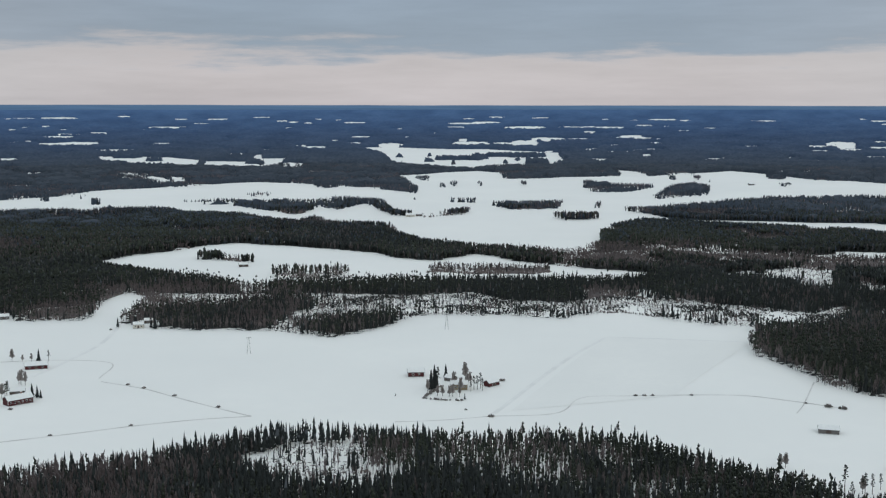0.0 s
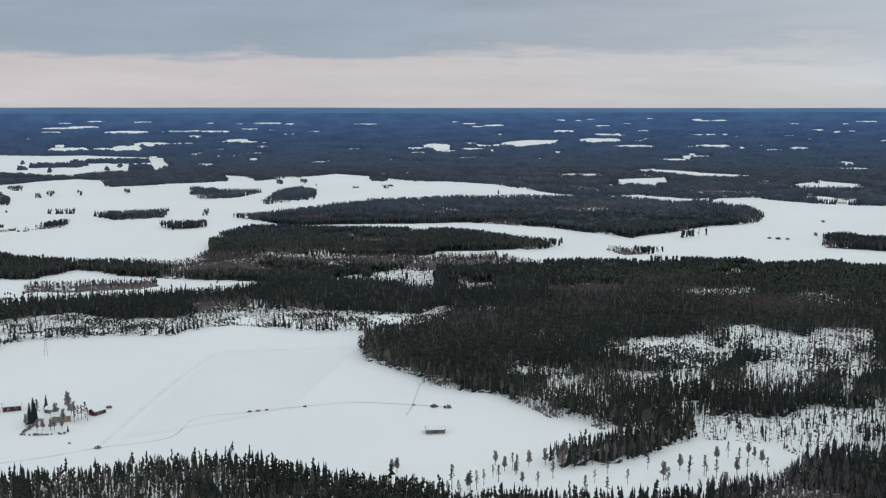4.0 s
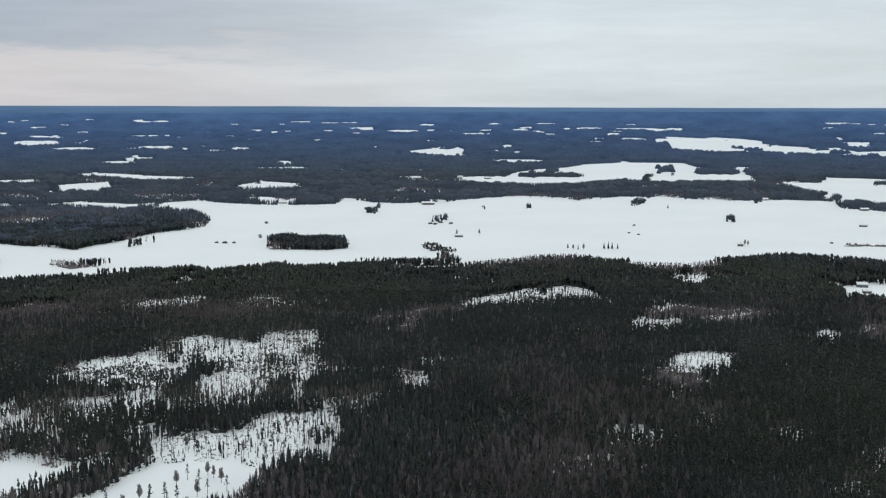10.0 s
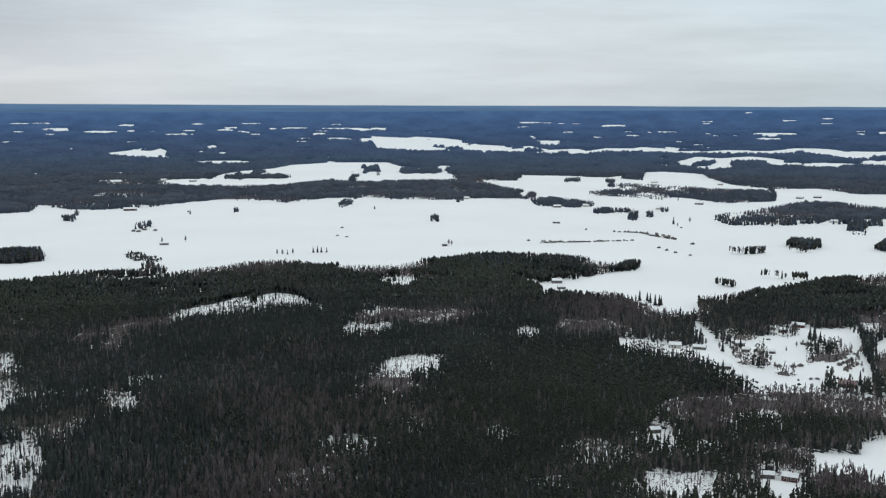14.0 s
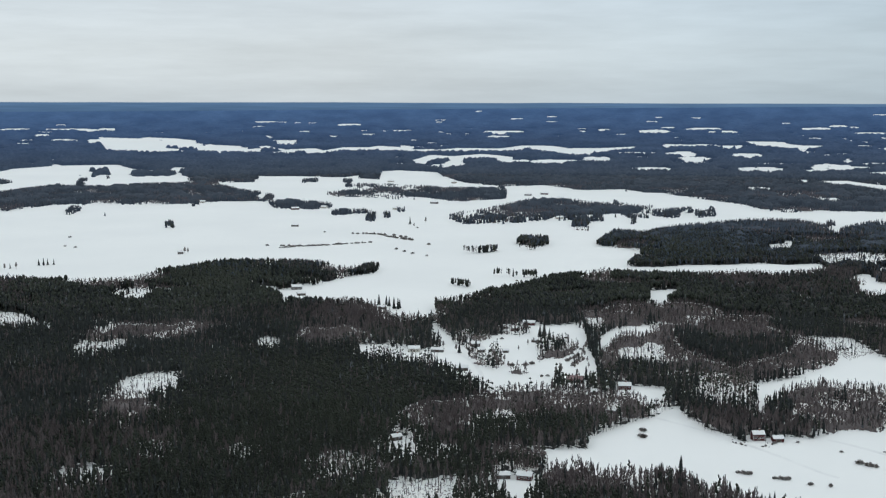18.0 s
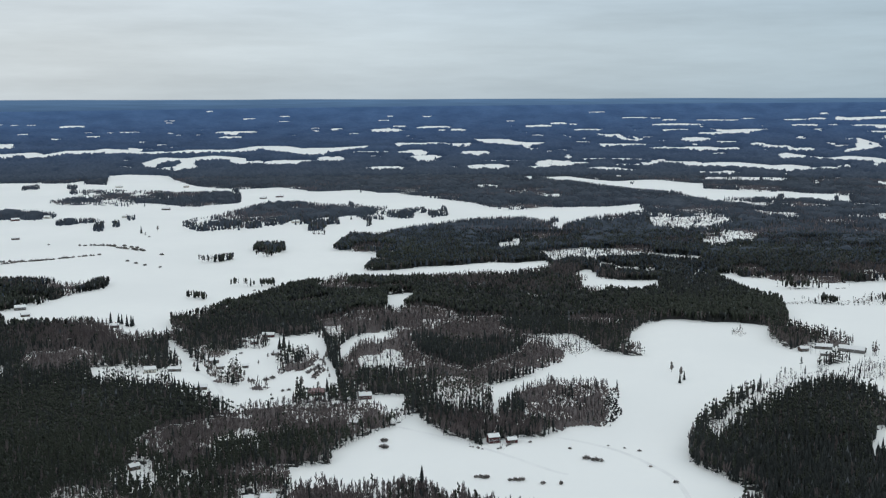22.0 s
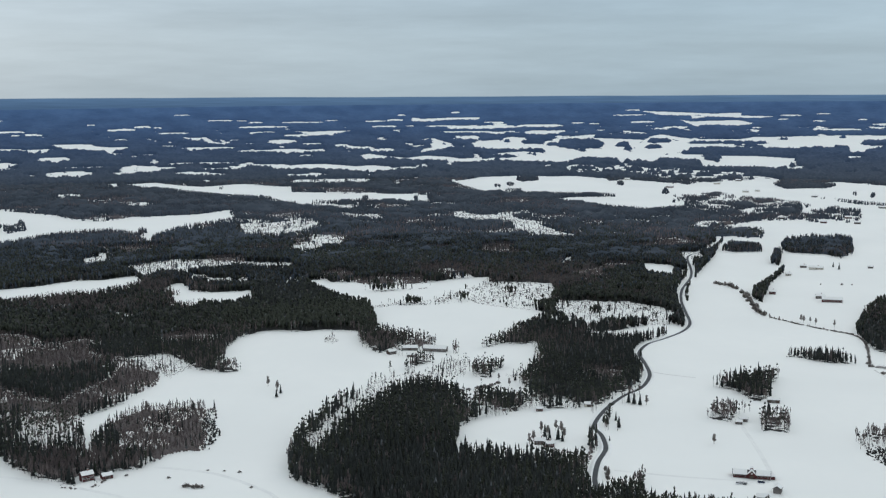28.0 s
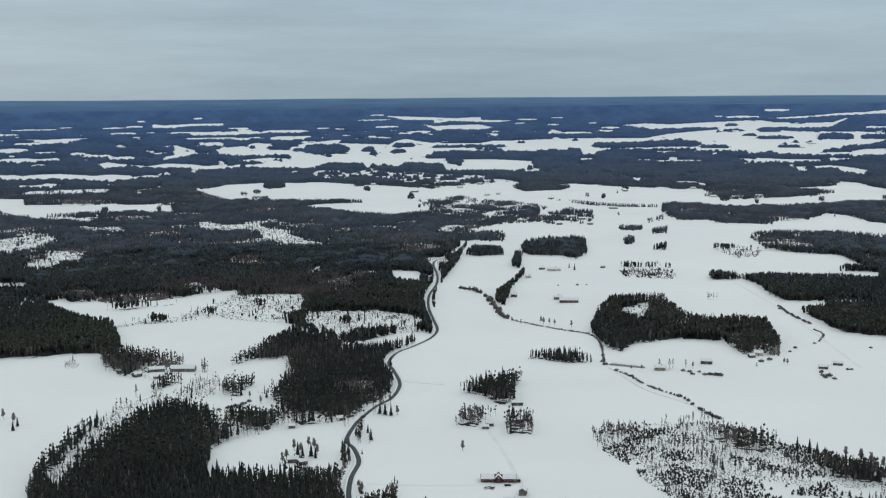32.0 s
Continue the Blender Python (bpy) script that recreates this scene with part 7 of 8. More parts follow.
def long_barn(x, y, turn):
    """The red barn with a cross gable, a ventilator and a row of windows."""
    ob = tagged(new("long_barn"), "long red barn with white trim and a central gable", "barn")
    ob.matrix_world = pose(x, y, at_ground(x, y), 0, 0, turn) @ Matrix.Diagonal((0.8, 0.8, 0.8, 1))
    l, w, eaves, ridge = 14.0, 4.5, 3.2, 5.6
    part("foundation", shape("foundation", [(-l - 0.1, l + 0.1, -w - 0.1, w + 0.1, -0.6, 0.5)], STONE), ob)
    part("wall", prism("wall", [(-w, 0.5), (w, 0.5), (w, eaves), (0, ridge), (-w, eaves)], -l, l, RED_BOARD), ob)
    roof = part("roof", prism("roof", [(-5.1, 2.88), (0, 5.62), (5.1, 2.88), (5.1, 3.06), (0, 5.8), (-5.1, 3.06)], -l - 0.5, l + 0.5, DARK_ROOF), ob)
    for x0, x1 in ((-14.2, -3.3), (3.3, 14.2)):
        part("snow", prism("snow", [(-5.0, 3.10), (0, 5.82), (5.0, 3.10), (4.9, 3.45), (0, 6.15), (-4.9, 3.45)], x0, x1, ROOF_SNOW, 0.08), roof, "thick snow on the roof")
    g = prism("gable_wall", [(-3.0, 0.5), (3.0, 0.5), (3.0, 3.6), (0, 6.2), (-3.0, 3.6)], 0.2, 5.6, RED_BOARD)
    front = part("gable_wall", g, ob)
    front.rotation_euler = (0, 0, radians(-90))
    r = part("gable_roof", prism("gable_roof", [(-3.5, 3.2), (0, 6.25), (3.5, 3.2), (3.5, 3.4), (0, 6.45), (-3.5, 3.4)], -0.2, 6.0, DARK_ROOF), ob)
    r.rotation_euler = (0, 0, radians(-90))
    part("snow", prism("snow", [(-3.4, 3.44), (0, 6.47), (3.4, 3.44), (3.3, 3.75), (0, 6.8), (-3.3, 3.75)], 0.0, 5.6, ROOF_SNOW, 0.06), r)
    vent = part("ventilator", shape("ventilator", [(-1.0, 1.0, -0.9, 0.9, 5.6, 7.6)], RED_BOARD), ob)
    part("ventilator_roof", prism("ventilator_roof", [(-1.3, 7.5), (1.3, 7.5), (0, 8.5)], -1.3, 1.3, ROOF_SNOW), vent)
    for k, px in enumerate((-12.2, -9.8, -7.4, -5.0, 5.0, 7.4, 9.8, 12.2)):
        win = part("window", shape("window", [(px - 0.6, px + 0.6, -w - 0.07, -w - 0.01, 1.4, 2.5)], WHITE_TRIM), ob)
        part("pane", shape("pane", [(px - 0.5, px + 0.5, -w - 0.085, -w - 0.072, 1.5, 2.4)], GLASS), win)
    part("door", shape("door", [(-1.4, 1.4, -5.68, -5.61, 0.5, 3.0)], BROWN_BOARD), ob)
    part("window", shape("window", [(-0.6, 0.6, -5.68, -5.61, 3.8, 4.8)], WHITE_TRIM), ob)
    for sx in (-1, 1):
        part("corner_board", shape("corner_board", [(sx * l - 0.12, sx * l + 0.12, -w - 0.12, -w + 0.12, 0.52, eaves - 0.1)], WHITE_TRIM), ob)
    part("lean_to", shape("lean_to", [(14.02, 17.5, -3.0, 3.0, 0.0, 2.4)], RED_BOARD), ob)
    part("lean_to_roof", prism("lean_to_roof", [(-3.3, 2.42), (3.3, 2.42), (3.3, 2.85), (-3.3, 2.85)], 14.0, 17.8, ROOF_SNOW, 0.06), ob)


def car(label, x, y, turn, paint):
    ob = tagged(new("car"), label, "car", "cars before the barn")
    ob.matrix_world = pose(x, y, at_ground(x, y), 0, 0, turn)
    part("body", prism("body", [(-2.1, 0.35), (2.1, 0.35), (2.1, 0.75), (1.3, 0.9), (-2.0, 0.95), (-2.1, 0.7)], -0.85, 0.85, paint, 0.06), ob).rotation_euler = (0, 0, radians(-90))
    part("cabin", prism("cabin", [(-1.8, 0.96), (1.1, 0.92), (0.5, 1.42), (-1.4, 1.45)], -0.74, 0.74, GLASS, 0.05), ob).rotation_euler = (0, 0, radians(-90))
    part("roof", prism("roof", [(-1.42, 1.455), (0.52, 1.425), (0.4, 1.6), (-1.3, 1.65)], -0.72, 0.72, ROOF_SNOW, 0.04), ob, "snow on the roof").rotation_euler = (0, 0, radians(-90))
    for sx in (-1.3, 1.3):
        for sy in (-0.8, 0.8):
            bm = bmesh.new()
            bmesh.ops.create_cone(bm, cap_ends=True, segments=12, radius1=0.33, radius2=0.33, depth=0.22, matrix=pose(sx, sy, 0.33, 90))
            part("wheel", closed("wheel", bm, RUBBER), ob)


def smooth_line(points, step):
    p = np.asarray(points, float)
    p = np.concatenate([[2 * p[0] - p[1]], p, [2 * p[-1] - p[-2]]])
    out = []
    for a, b, c, d in zip(p, p[1:], p[2:], p[3:]):
        n = max(2, int(np.hypot(*(c - b)) / step))
        for t in np.arange(n) / n:
            out.append(0.5 * (2 * b + (c - a) * t + (2 * a - 5 * b + 4 * c - d) * t * t + (3 * b - a - 3 * c + d) * t ** 3))
    out.append(p[-2])
    return np.array(out)


def ribbon(name, points, profile, mat, step=3.0):
    """A strip along a line: profile rows of (offset, height)."""
    line = smooth_line(points, step)
    way = np.gradient(line, axis=0)
    way /= np.maximum(np.hypot(way[:, 0], way[:, 1]), 1e-9)[:, None]
    side = np.stack([way[:, 1], -way[:, 0]], 1)
    rows = []
    for off, high in profile:
        q = line + side * off
        x, y, z, s = lay(q[:, 0], q[:, 1])
        rows.append(np.stack([x, y, z + high], 1))
    k, n = len(profile), len(line)
    v = np.stack(rows, 1).reshape(-1, 3)
    i = (np.arange(n - 1)[:, None] * k + np.arange(k - 1)[None]).ravel()
    me = mesh_of(name, v, [np.stack([i, i + 1, i + 1 + k, i + k], 1)], mat)
    me.shade_smooth()
    return me


def road(points, width):
    w = width / 2
    for x, y in smooth_line(points, 6.0):
        glade(x, y, width + 2.5)
    me = ribbon("road", points, [(-w, 0.30), (-w * 0.4, 0.36), (w * 0.4, 0.36), (w, 0.30)], ASPHALT)
    ob = tagged(new("road", me), "narrow dark asphalt country road winding between snowy fields", "road", kind="structure")
    for s in (-1, 1):
        bank = ribbon("snow_bank", points, [(s * (w - 0.1), 0.28), (s * (w + 0.5), 0.75), (s * (w + 1.4), 0.55), (s * (w + 2.6), 0.0)][::s], ROOF_SNOW)
        tagged(new("snow_bank", bank), "ploughed snow bank along the road", "snow bank", kind="structure")


def track(points, width, label):
    w = width / 2
    name = "ditch" if "ditch" in label or "stream" in label else "track"
    if name == "ditch":
        w *= 0.45
    bank = 0.25 if name == "ditch" else 0.7
    me = ribbon(name, points, [(-w - bank, 0.02), (-w, 0.24), (-w * 0.6, 0.07), (w * 0.6, 0.07), (w, 0.24), (w + bank, 0.02)], DITCH_GRASS if name == "ditch" else TRACK_SNOW)
    tagged(new(name, me), label, name, kind="structure")


def bridge(x0, y0, x1, y1):
    ob = tagged(new("bridge"), "small road bridge with railings over a snowy stream", "bridge")
    turn, l = math.degrees(math.atan2(y1 - y0, x1 - x0)), math.hypot(x1 - x0, y1 - y0) / 2
    ob.matrix_world = pose((x0 + x1) / 2, (y0 + y1) / 2, at_ground(x0, y0), 0, 0, turn)
    part("deck", shape("deck", [(-l, l, -2.3, 2.3, 0.6, 1.1)], STONE), ob)
    for s in (-1, 1):
        part("abutment", shape("abutment", [(s * l - 1.5, s * l + 1.5, -2.4, 2.4, -0.5, 0.6)], STONE), ob)
        rail = part("railing", shape("railing", [(-l, l, s * 2.15 - 0.06, s * 2.15 + 0.06, 1.9, 2.05)], WHITE_TRIM), ob)
        for k in range(9):
            px = -l + 0.1 + k * (2 * l - 0.2) / 8
            part("post", shape("post", [(px - 0.05, px + 0.05, s * 2.15 - 0.05, s * 2.15 + 0.05, 1.1, 1.9)], WHITE_TRIM), rail)


def pylon(x, y, turn, high):
    ob = tagged(new("power_pylon"), "tall wooden two-legged power pylon in the snow", "pylon", "power pylons")
    ob.matrix_world = pose(x, y, at_ground(x, y), 0, 0, turn)
    for s in (-1, 1):
        bm = bmesh.new()
        bmesh.ops.create_cone(bm, cap_ends=True, segments=8, radius1=0.15, radius2=0.10, depth=high + 0.5, matrix=pose(s * 0.75, 0, high / 2 - 0.25, 0, -s * 5))
        part("leg", closed("leg", bm, POLE_WOOD), ob)
    part("crossarm", shape("crossarm", [(-1.7, 1.7, -0.1, 0.1, high - 0.6, high - 0.4)], POLE_WOOD), ob)
    for px in (-1.6, 0, 1.6):
        part("insulator", shape("insulator", [(px - 0.07, px + 0.07, -0.07, 0.07, high - 1.1, high - 0.6)], GREY_BOARD), ob)


def limb(bm, a, b, r0, r1, sides=5):
    a, b = Vector(a), Vector(b)
    turn = (b - a).to_track_quat("Z", "Y").to_matrix().to_4x4()
    m = Matrix.Translation((a + b) / 2) @ turn
    bmesh.ops.create_cone(bm, cap_ends=False, segments=sides, radius1=r0, radius2=r1, depth=(b - a).length, matrix=m)


def tree_master(kind, seed):
    """One full tree of height 10 with trunk and crown."""
    rng = random.Random(seed)
    ob = new(kind)
    bm = bmesh.new()
    top = 9.6 if kind == "spruce_tree" else 8.0
    limb(bm, (0, 0, -0.3), (0, 0, top), 0.20, 0.05, 7)
    part("trunk", closed("trunk", bm, BARK), ob)
    v, f = [], []
    if kind == "spruce_tree":
        n = 9
        for k in range(n):
            z, wide = 0.7 + 8.6 * k / n, 1.85 * (1 - k / (n + 0.6)) + 0.12
            b, sides = len(v), 11
            v.append((0, 0, z + 1.7 if k < n - 1 else 10.0))
            for j in range(sides):
                a = 2 * math.pi * (j + rng.uniform(-0.3, 0.3)) / sides
                r = wide * (rng.uniform(0.45, 0.7) if j % 2 else rng.uniform(0.85, 1.15))
                v.append((r * math.cos(a), r * math.sin(a), z - 0.35 * r * rng.uniform(0.3, 1.0) + 0.2))
            f += [(b, b + 1 + j, b + 1 + (j + 1) % sides) for j in range(sides)]
        mat = SPRUCE
    elif kind == "pine_tree":
        g = np.random.default_rng(seed)
        for k in range(30):
            z = 4.2 + 5.3 * k / 29
            a, r = rng.uniform(0, 6.3), rng.uniform(0.2, 1.15) * (1.25 - (z - 4.2) / 6.0)
            tuft(v, f, r * math.cos(a), r * math.sin(a), z, 0.50, 0.30, g)
        mat = PINE
    else:
        for k in range(115):
            low, a = rng.uniform(2.2, 7.4), rng.uniform(0, 6.3)
            out, up = rng.uniform(0.5, 2.3) * (1.25 - low / 10), low + rng.uniform(1.2, 2.6)
            w, x, y = rng.uniform(0.016, 0.045), out * math.cos(a), out * math.sin(a)
            b = len(v)
            v += [(0, 0, low), (x - w * math.sin(a), y + w * math.cos(a), min(10, up)), (x + w * math.sin(a), y - w * math.cos(a), min(10, up) - 0.3), (x * 0.65, y * 0.65, min(10, up + 0.6))]
            f += [(b, b + 1, b + 2), (b, b + 3, b + 1)]
        mat = BUSH
    part("crown", mesh_of("crown", np.array(v), [np.array(f)], mat), ob)
    return ob


MASTERS, USED = {}, []


def trees(kind, label, group, places):
    rng = random.Random(len(places) + len(kind))
    for x, y, h in places:
        if kind not in MASTERS:
            MASTERS[kind] = [tree_master(kind, k) for k in range(3)]
        k = rng.randrange(3)
        s = h / 10
        m = pose(x, y, at_ground(x, y), 0, 0, rng.uniform(0, 360)) @ Matrix.Diagonal((s * rng.uniform(0.9, 1.15), s * rng.uniform(0.9, 1.15), s, 1))
        first = MASTERS[kind][k]
        ob = first
        if first in USED:
            ob = copy_thing(first, m)
        ob.matrix_basis = m
        USED.append(first)
        size = "tall " if h > 10.5 else "small " if h < 7 else ""
        tagged(ob, size + label, "tree", group)


def spruce_trees(places):
    trees("spruce_tree", "dark green spruce standing alone in the snow", "single spruces", places)


def pine_trees(places):
    trees("pine_tree", "bare-stemmed pine with a dark green crown", "single pines", places)


def birch_trees(places):
    trees("birch_tree", "leafless brown birch standing in the snow", "single birches", places)


def shrub(v, f, x, y, z, w, h, rng):
    for _ in range(int(20 + 9 * w)):
        a, r = rng.uniform(0, 6.3), w * 0.5 * math.sqrt(rng.random())
        q, b = rng.uniform(0.08, 0.24), len(v)
        px, py = x + r * math.cos(a), y + r * math.sin(a)
        top = z + h * (1 - 0.55 * (2 * r / w) ** 2) * rng.uniform(0.7, 1.05)
        v += [(x + (px - x) * 0.4, y + (py - y) * 0.4, z - 0.1), (px - q * math.sin(a), py + q * math.cos(a), top), (px + q * math.sin(a), py - q * math.cos(a), top - 0.2 * h), (px + q, py, z + 0.3 * h)]
        f += [(b, b + 1, b + 2), (b, b + 3, b + 1), (b, b + 2, b + 3)]


def bushes(places):
    rng = random.Random(len(places))
    for x, y, w in places:
        v, f = [], []
        shrub(v, f, 0, 0, 0, w, w * 0.5, rng)
        ob = new("bush", mesh_of("bush", np.array(v), [np.array(f)], BUSH))
        ob.location = (x, y, at_ground(x, y))
        tagged(ob, "round leafless bush in the snow" if w < 5 else "broad clump of leafless bushes in the snow", "bush", "field bushes")


def hedge(points, width, high, label):
    rng = random.Random(len(label))
    v, f = [], []
    for x, y in smooth_line(points, width * 0.7):
        if rng.random() < 0.68:
            shrub(v, f, x + rng.uniform(-0.3, 0.3) * width, y + rng.uniform(-0.3, 0.3) * width, at_ground(x, y), width * rng.uniform(0.7, 1.2), high * rng.uniform(0.6, 1.2), rng)
    me = mesh_of("hedge", np.array(v), [np.array(f)], SPRUCE if "spruce" in label else BUSH)
    tagged(new("hedge", me), label, "hedge", kind="stuff")


def stubble_field(corners):
    """A field where the stubble shows faintly through the snow: a smooth four-cornered sheet."""
    u, v = np.meshgrid(np.linspace(0, 1, 30), np.linspace(0, 1, 30))
    (ax, ay), (bx, by), (cx, cy), (dx, dy) = corners
    x = (ax * (1 - u) + bx * u) * (1 - v) + (dx * (1 - u) + cx * u) * v
    y = (ay * (1 - u) + by * u) * (1 - v) + (dy * (1 - u) + cy * u) * v
    gx, gy, gz, s = lay(x.ravel(), y.ravel())
    i = (np.arange(29)[:, None] * 30 + np.arange(29)[None]).ravel()
    me = mesh_of("stubble_field", np.stack([gx, gy, gz + 0.12], 1), [np.stack([i, i + 1, i + 31, i + 30], 1)], STUBBLE)
    me.shade_smooth()
    tagged(new("stubble_field", me), "field with stubble greying the thin snow", "field", kind="structure")



# ---- farms, barns and houses ----
building("barn", "weathered grey field barn with snowy roof alone in the field", 205, 595, -15, 10.2, 5.1, 2.3, GREY_BOARD, 0, 1, 0)
building("shed", "dark red shed with half-bare snowy roof beside tall spruces", -16, 718, 4, 10.2, 6.0, 3.0, RED_BOARD, 1, 1, 0)
building("farmhouse", "yellow wooden farmhouse behind bare garden trees", 11, 686, -1, 10.2, 6.0, 3.4, YELLOW_BOARD, 4, 1, 1)
building("shed", "brown garden shed behind the yellow farmhouse", 6, 705, -35, 6.5, 4.2, 2.2, BROWN_BOARD, 0, 1, 0)
building("barn", "small red barn with thick snow on its roof", 31, 693, 40, 8.4, 4.7, 2.4, RED_BOARD, 0, 1, 0)
building("cowshed", "long red cowshed with patchy snow on its roof", -266, 743, 20, 14.0, 6.0, 2.6, RED_BOARD, 2, 1, 0)
building("farmhouse", "red wooden farmhouse with white-framed windows and snowy roof", -242, 646, 45, 14.9, 6.8, 3.2, RED_BOARD, 5, 1, 1)
building("shed", "low brown outbuilding behind the red farmhouse", -251, 669, 23, 8.4, 4.2, 2.3, BROWN_BOARD, 0, 1, 0)
building("house", "cream house at the edge of a dark wood", -234, 877, 9, 7.9, 5.1, 3.0, CREAM_BOARD, 2, 1, 1)
building("shed", "brown shed with snowy roof under spruces", -231, 895, 15, 6.5, 4.2, 2.4, BROWN_BOARD, 0, 1, 0)
building("house", "grey house with snowy roof below the wood", -354, 918, 21, 8.4, 5.1, 2.6, GREY_BOARD, 2, 1, 1)
building("barn", "dark field barn beside a birch grove", -210, 1206, 15, 9.3, 5.1, 2.6, BROWN_BOARD, 0, 1, 0)
building("farmhouse", "pale farmhouse on the far open plain", -49, 1761, 2, 14.0, 6.8, 3.2, CREAM_BOARD, 3, 1, 1)
building("barn", "brown barn beside the pale farmhouse", -36, 1769, 1, 9.3, 5.1, 3.0, BROWN_BOARD, 0, 1, 0)
building("barn", "long grey barn out on the plain", 1223, 1135, -47, 12.1, 5.1, 2.5, GREY_BOARD, 0, 1, 0)
building("cowshed", "long red cowshed along the far edge of the plain", 1593, 1556, -46, 24.2, 7.6, 3.5, RED_BOARD, 4, 1, 0)
building("house", "brown cottage with a few trees on the plain", 1416, 791, -61, 7.4, 5.1, 3.0, BROWN_BOARD, 1, 1, 1)
building("barn", "dark field barn on the open plain", 1792, 782, -67, 12.1, 5.1, 2.6, BROWN_BOARD, 0, 1, 0)
building("house", "grey house on a spur between the woods", 1190, 523, -59, 11.2, 6.8, 3.2, GREY_BOARD, 3, 1, 1)
building("barn", "dark barn below the grey house", 1151, 501, -59, 8.4, 5.1, 2.5, BROWN_BOARD, 0, 1, 0)
building("farmhouse", "pale farmhouse in a clump of trees", 2125, 712, -72, 13.0, 6.8, 3.0, CREAM_BOARD, 2, 1, 1)
building("house", "brown cottage with snowy roof by a row of spruces", 1104, 392, -71, 8.4, 5.1, 2.6, BROWN_BOARD, 2, 1, 1)
building("garage", "dark garage beside the brown cottage", 1097, 400, -71, 5.6, 4.2, 2.3, BROWN_BOARD, 0, 1, 0)
building("house", "cream house in the valley with snowy roof", 910, 298, -73, 9.3, 6.0, 2.8, CREAM_BOARD, 2, 1, 1)
building("shed", "long low shed in the valley", 914, 279, -82, 10.2, 4.2, 2.2, GREY_BOARD, 0, 1, 0)
building("barn", "long red barn on the valley slope", 1052, 229, -87, 11.2, 5.1, 2.6, RED_BOARD, 1, 1, 0)
building("house", "red cottage on the valley slope", 1021, 236, -73, 7.4, 5.1, 2.8, RED_BOARD, 2, 1, 1)
building("shed", "small grey shed on the valley slope", 1030, 247, -77, 5.6, 4.2, 2.3, GREY_BOARD, 0, 1, 0)
building("house", "dark timber house by the stream", 944, 254, -64, 7.4, 5.1, 2.8, BROWN_BOARD, 2, 1, 1)
building("shed", "small dark shed by the stream", 924, 244, -64, 5.6, 4.2, 2.3, BROWN_BOARD, 0, 1, 0)
building("barn", "dark barn at the edge of the wood", 858, 243, -75, 9.3, 5.1, 2.4, BROWN_BOARD, 0, 1, 0)
building("shed", "little grey-blue shed on the slope", 929, 224, -72, 4.7, 3.4, 2.0, GREY_BOARD, 0, 1, 0)
building("shed", "narrow brown shed beside tall spruces", 976, 207, -89, 8.4, 3.4, 2.0, BROWN_BOARD, 0, 1, 0)
building("house", "house with a bare red tin roof among trees", 853, 153, -85, 12.1, 6.8, 3.0, RED_BOARD, 3, 1, 1, bare=True)
building("house", "red wooden house with snowy roof among trees", 844, 115, -77, 9.3, 6.0, 3.0, RED_BOARD, 3, 1, 1)
building("shed", "small shed with snowy roof in the trees", 822, 134, -77, 5.6, 4.2, 2.2, GREY_BOARD, 0, 1, 0)
building("shed", "long woodshed at the field corner", 774, 114, -105, 7.4, 2.5, 2.0, BROWN_BOARD, 0, 1, 0)
building("house", "tall red house with white corners in a farmyard", 733, 19, -70, 7.4, 5.1, 4.2, RED_BOARD, 4, 1, 1)
building("shed", "red shed at the end of the farmyard hedge", 733, 7, -71, 6.5, 4.2, 2.4, RED_BOARD, 0, 1, 0)
building("house", "dark cottage in a clearing of the forest", 672, 236, -47, 6.5, 4.2, 2.5, BROWN_BOARD, 1, 1, 1)
building("house", "small cottage under snow in the forest", 653, 198, -66, 5.6, 4.2, 2.4, BROWN_BOARD, 1, 1, 0)
building("shed", "snow-covered shed among birches", 617, 155, -72, 7.4, 4.2, 2.4, BROWN_BOARD, 0, 1, 0)
building("house", "red cottage among birches", 618, 143, -90, 8.4, 5.1, 2.8, RED_BOARD, 3, 1, 1)
building("barn", "brown barn beside the grove", 750, -486, -120, 8.8, 4.2, 2.6, BROWN_BOARD, 0, 1, 0)
building("shed", "small shed at the end of the farm track", 711, -435, -123, 5.6, 3.4, 2.2, GREY_BOARD, 0, 1, 0)
building("shed", "small snow-covered shed at the end of the farm track", 706, -428, -122, 4.7, 3.4, 2.0, BROWN_BOARD, 0, 1, 0)
building("cowshed", "long red cowshed among yard trees", 1102, -798, -124, 22.3, 7.6, 3.2, RED_BOARD, 5, 2, 0)
building("farmhouse", "brown farmhouse at the end of the red cowshed", 1127, -800, -123, 9.3, 6.8, 3.0, BROWN_BOARD, 2, 1, 1)
building("house", "red house by the stream", 1172, -766, -124, 7.4, 6.0, 3.4, RED_BOARD, 2, 1, 1)
building("house", "pale house at the end of the wooded bank", 1283, -864, -125, 7.4, 5.1, 2.6, CREAM_BOARD, 2, 1, 1)
building("farmhouse", "long pale farm building in front of a grove", 1314, -929, -126, 18.6, 6.8, 2.8, CREAM_BOARD, 4, 1, 1)
building("house", "brown house in front of a grove", 1336, -924, -125, 8.4, 5.1, 2.8, BROWN_BOARD, 1, 1, 1)
building("barn", "dark barn with thick snow on its roof", 777, -714, -133, 10.2, 5.1, 2.8, BROWN_BOARD, 0, 1, 0)
building("house", "yellow house among garden trees", 781, -662, -131, 9.3, 6.0, 2.8, YELLOW_BOARD, 3, 1, 1)
building("house", "pale house below the wooded hill", 780, -783, -136, 8.4, 6.0, 2.8, CREAM_BOARD, 2, 1, 1)
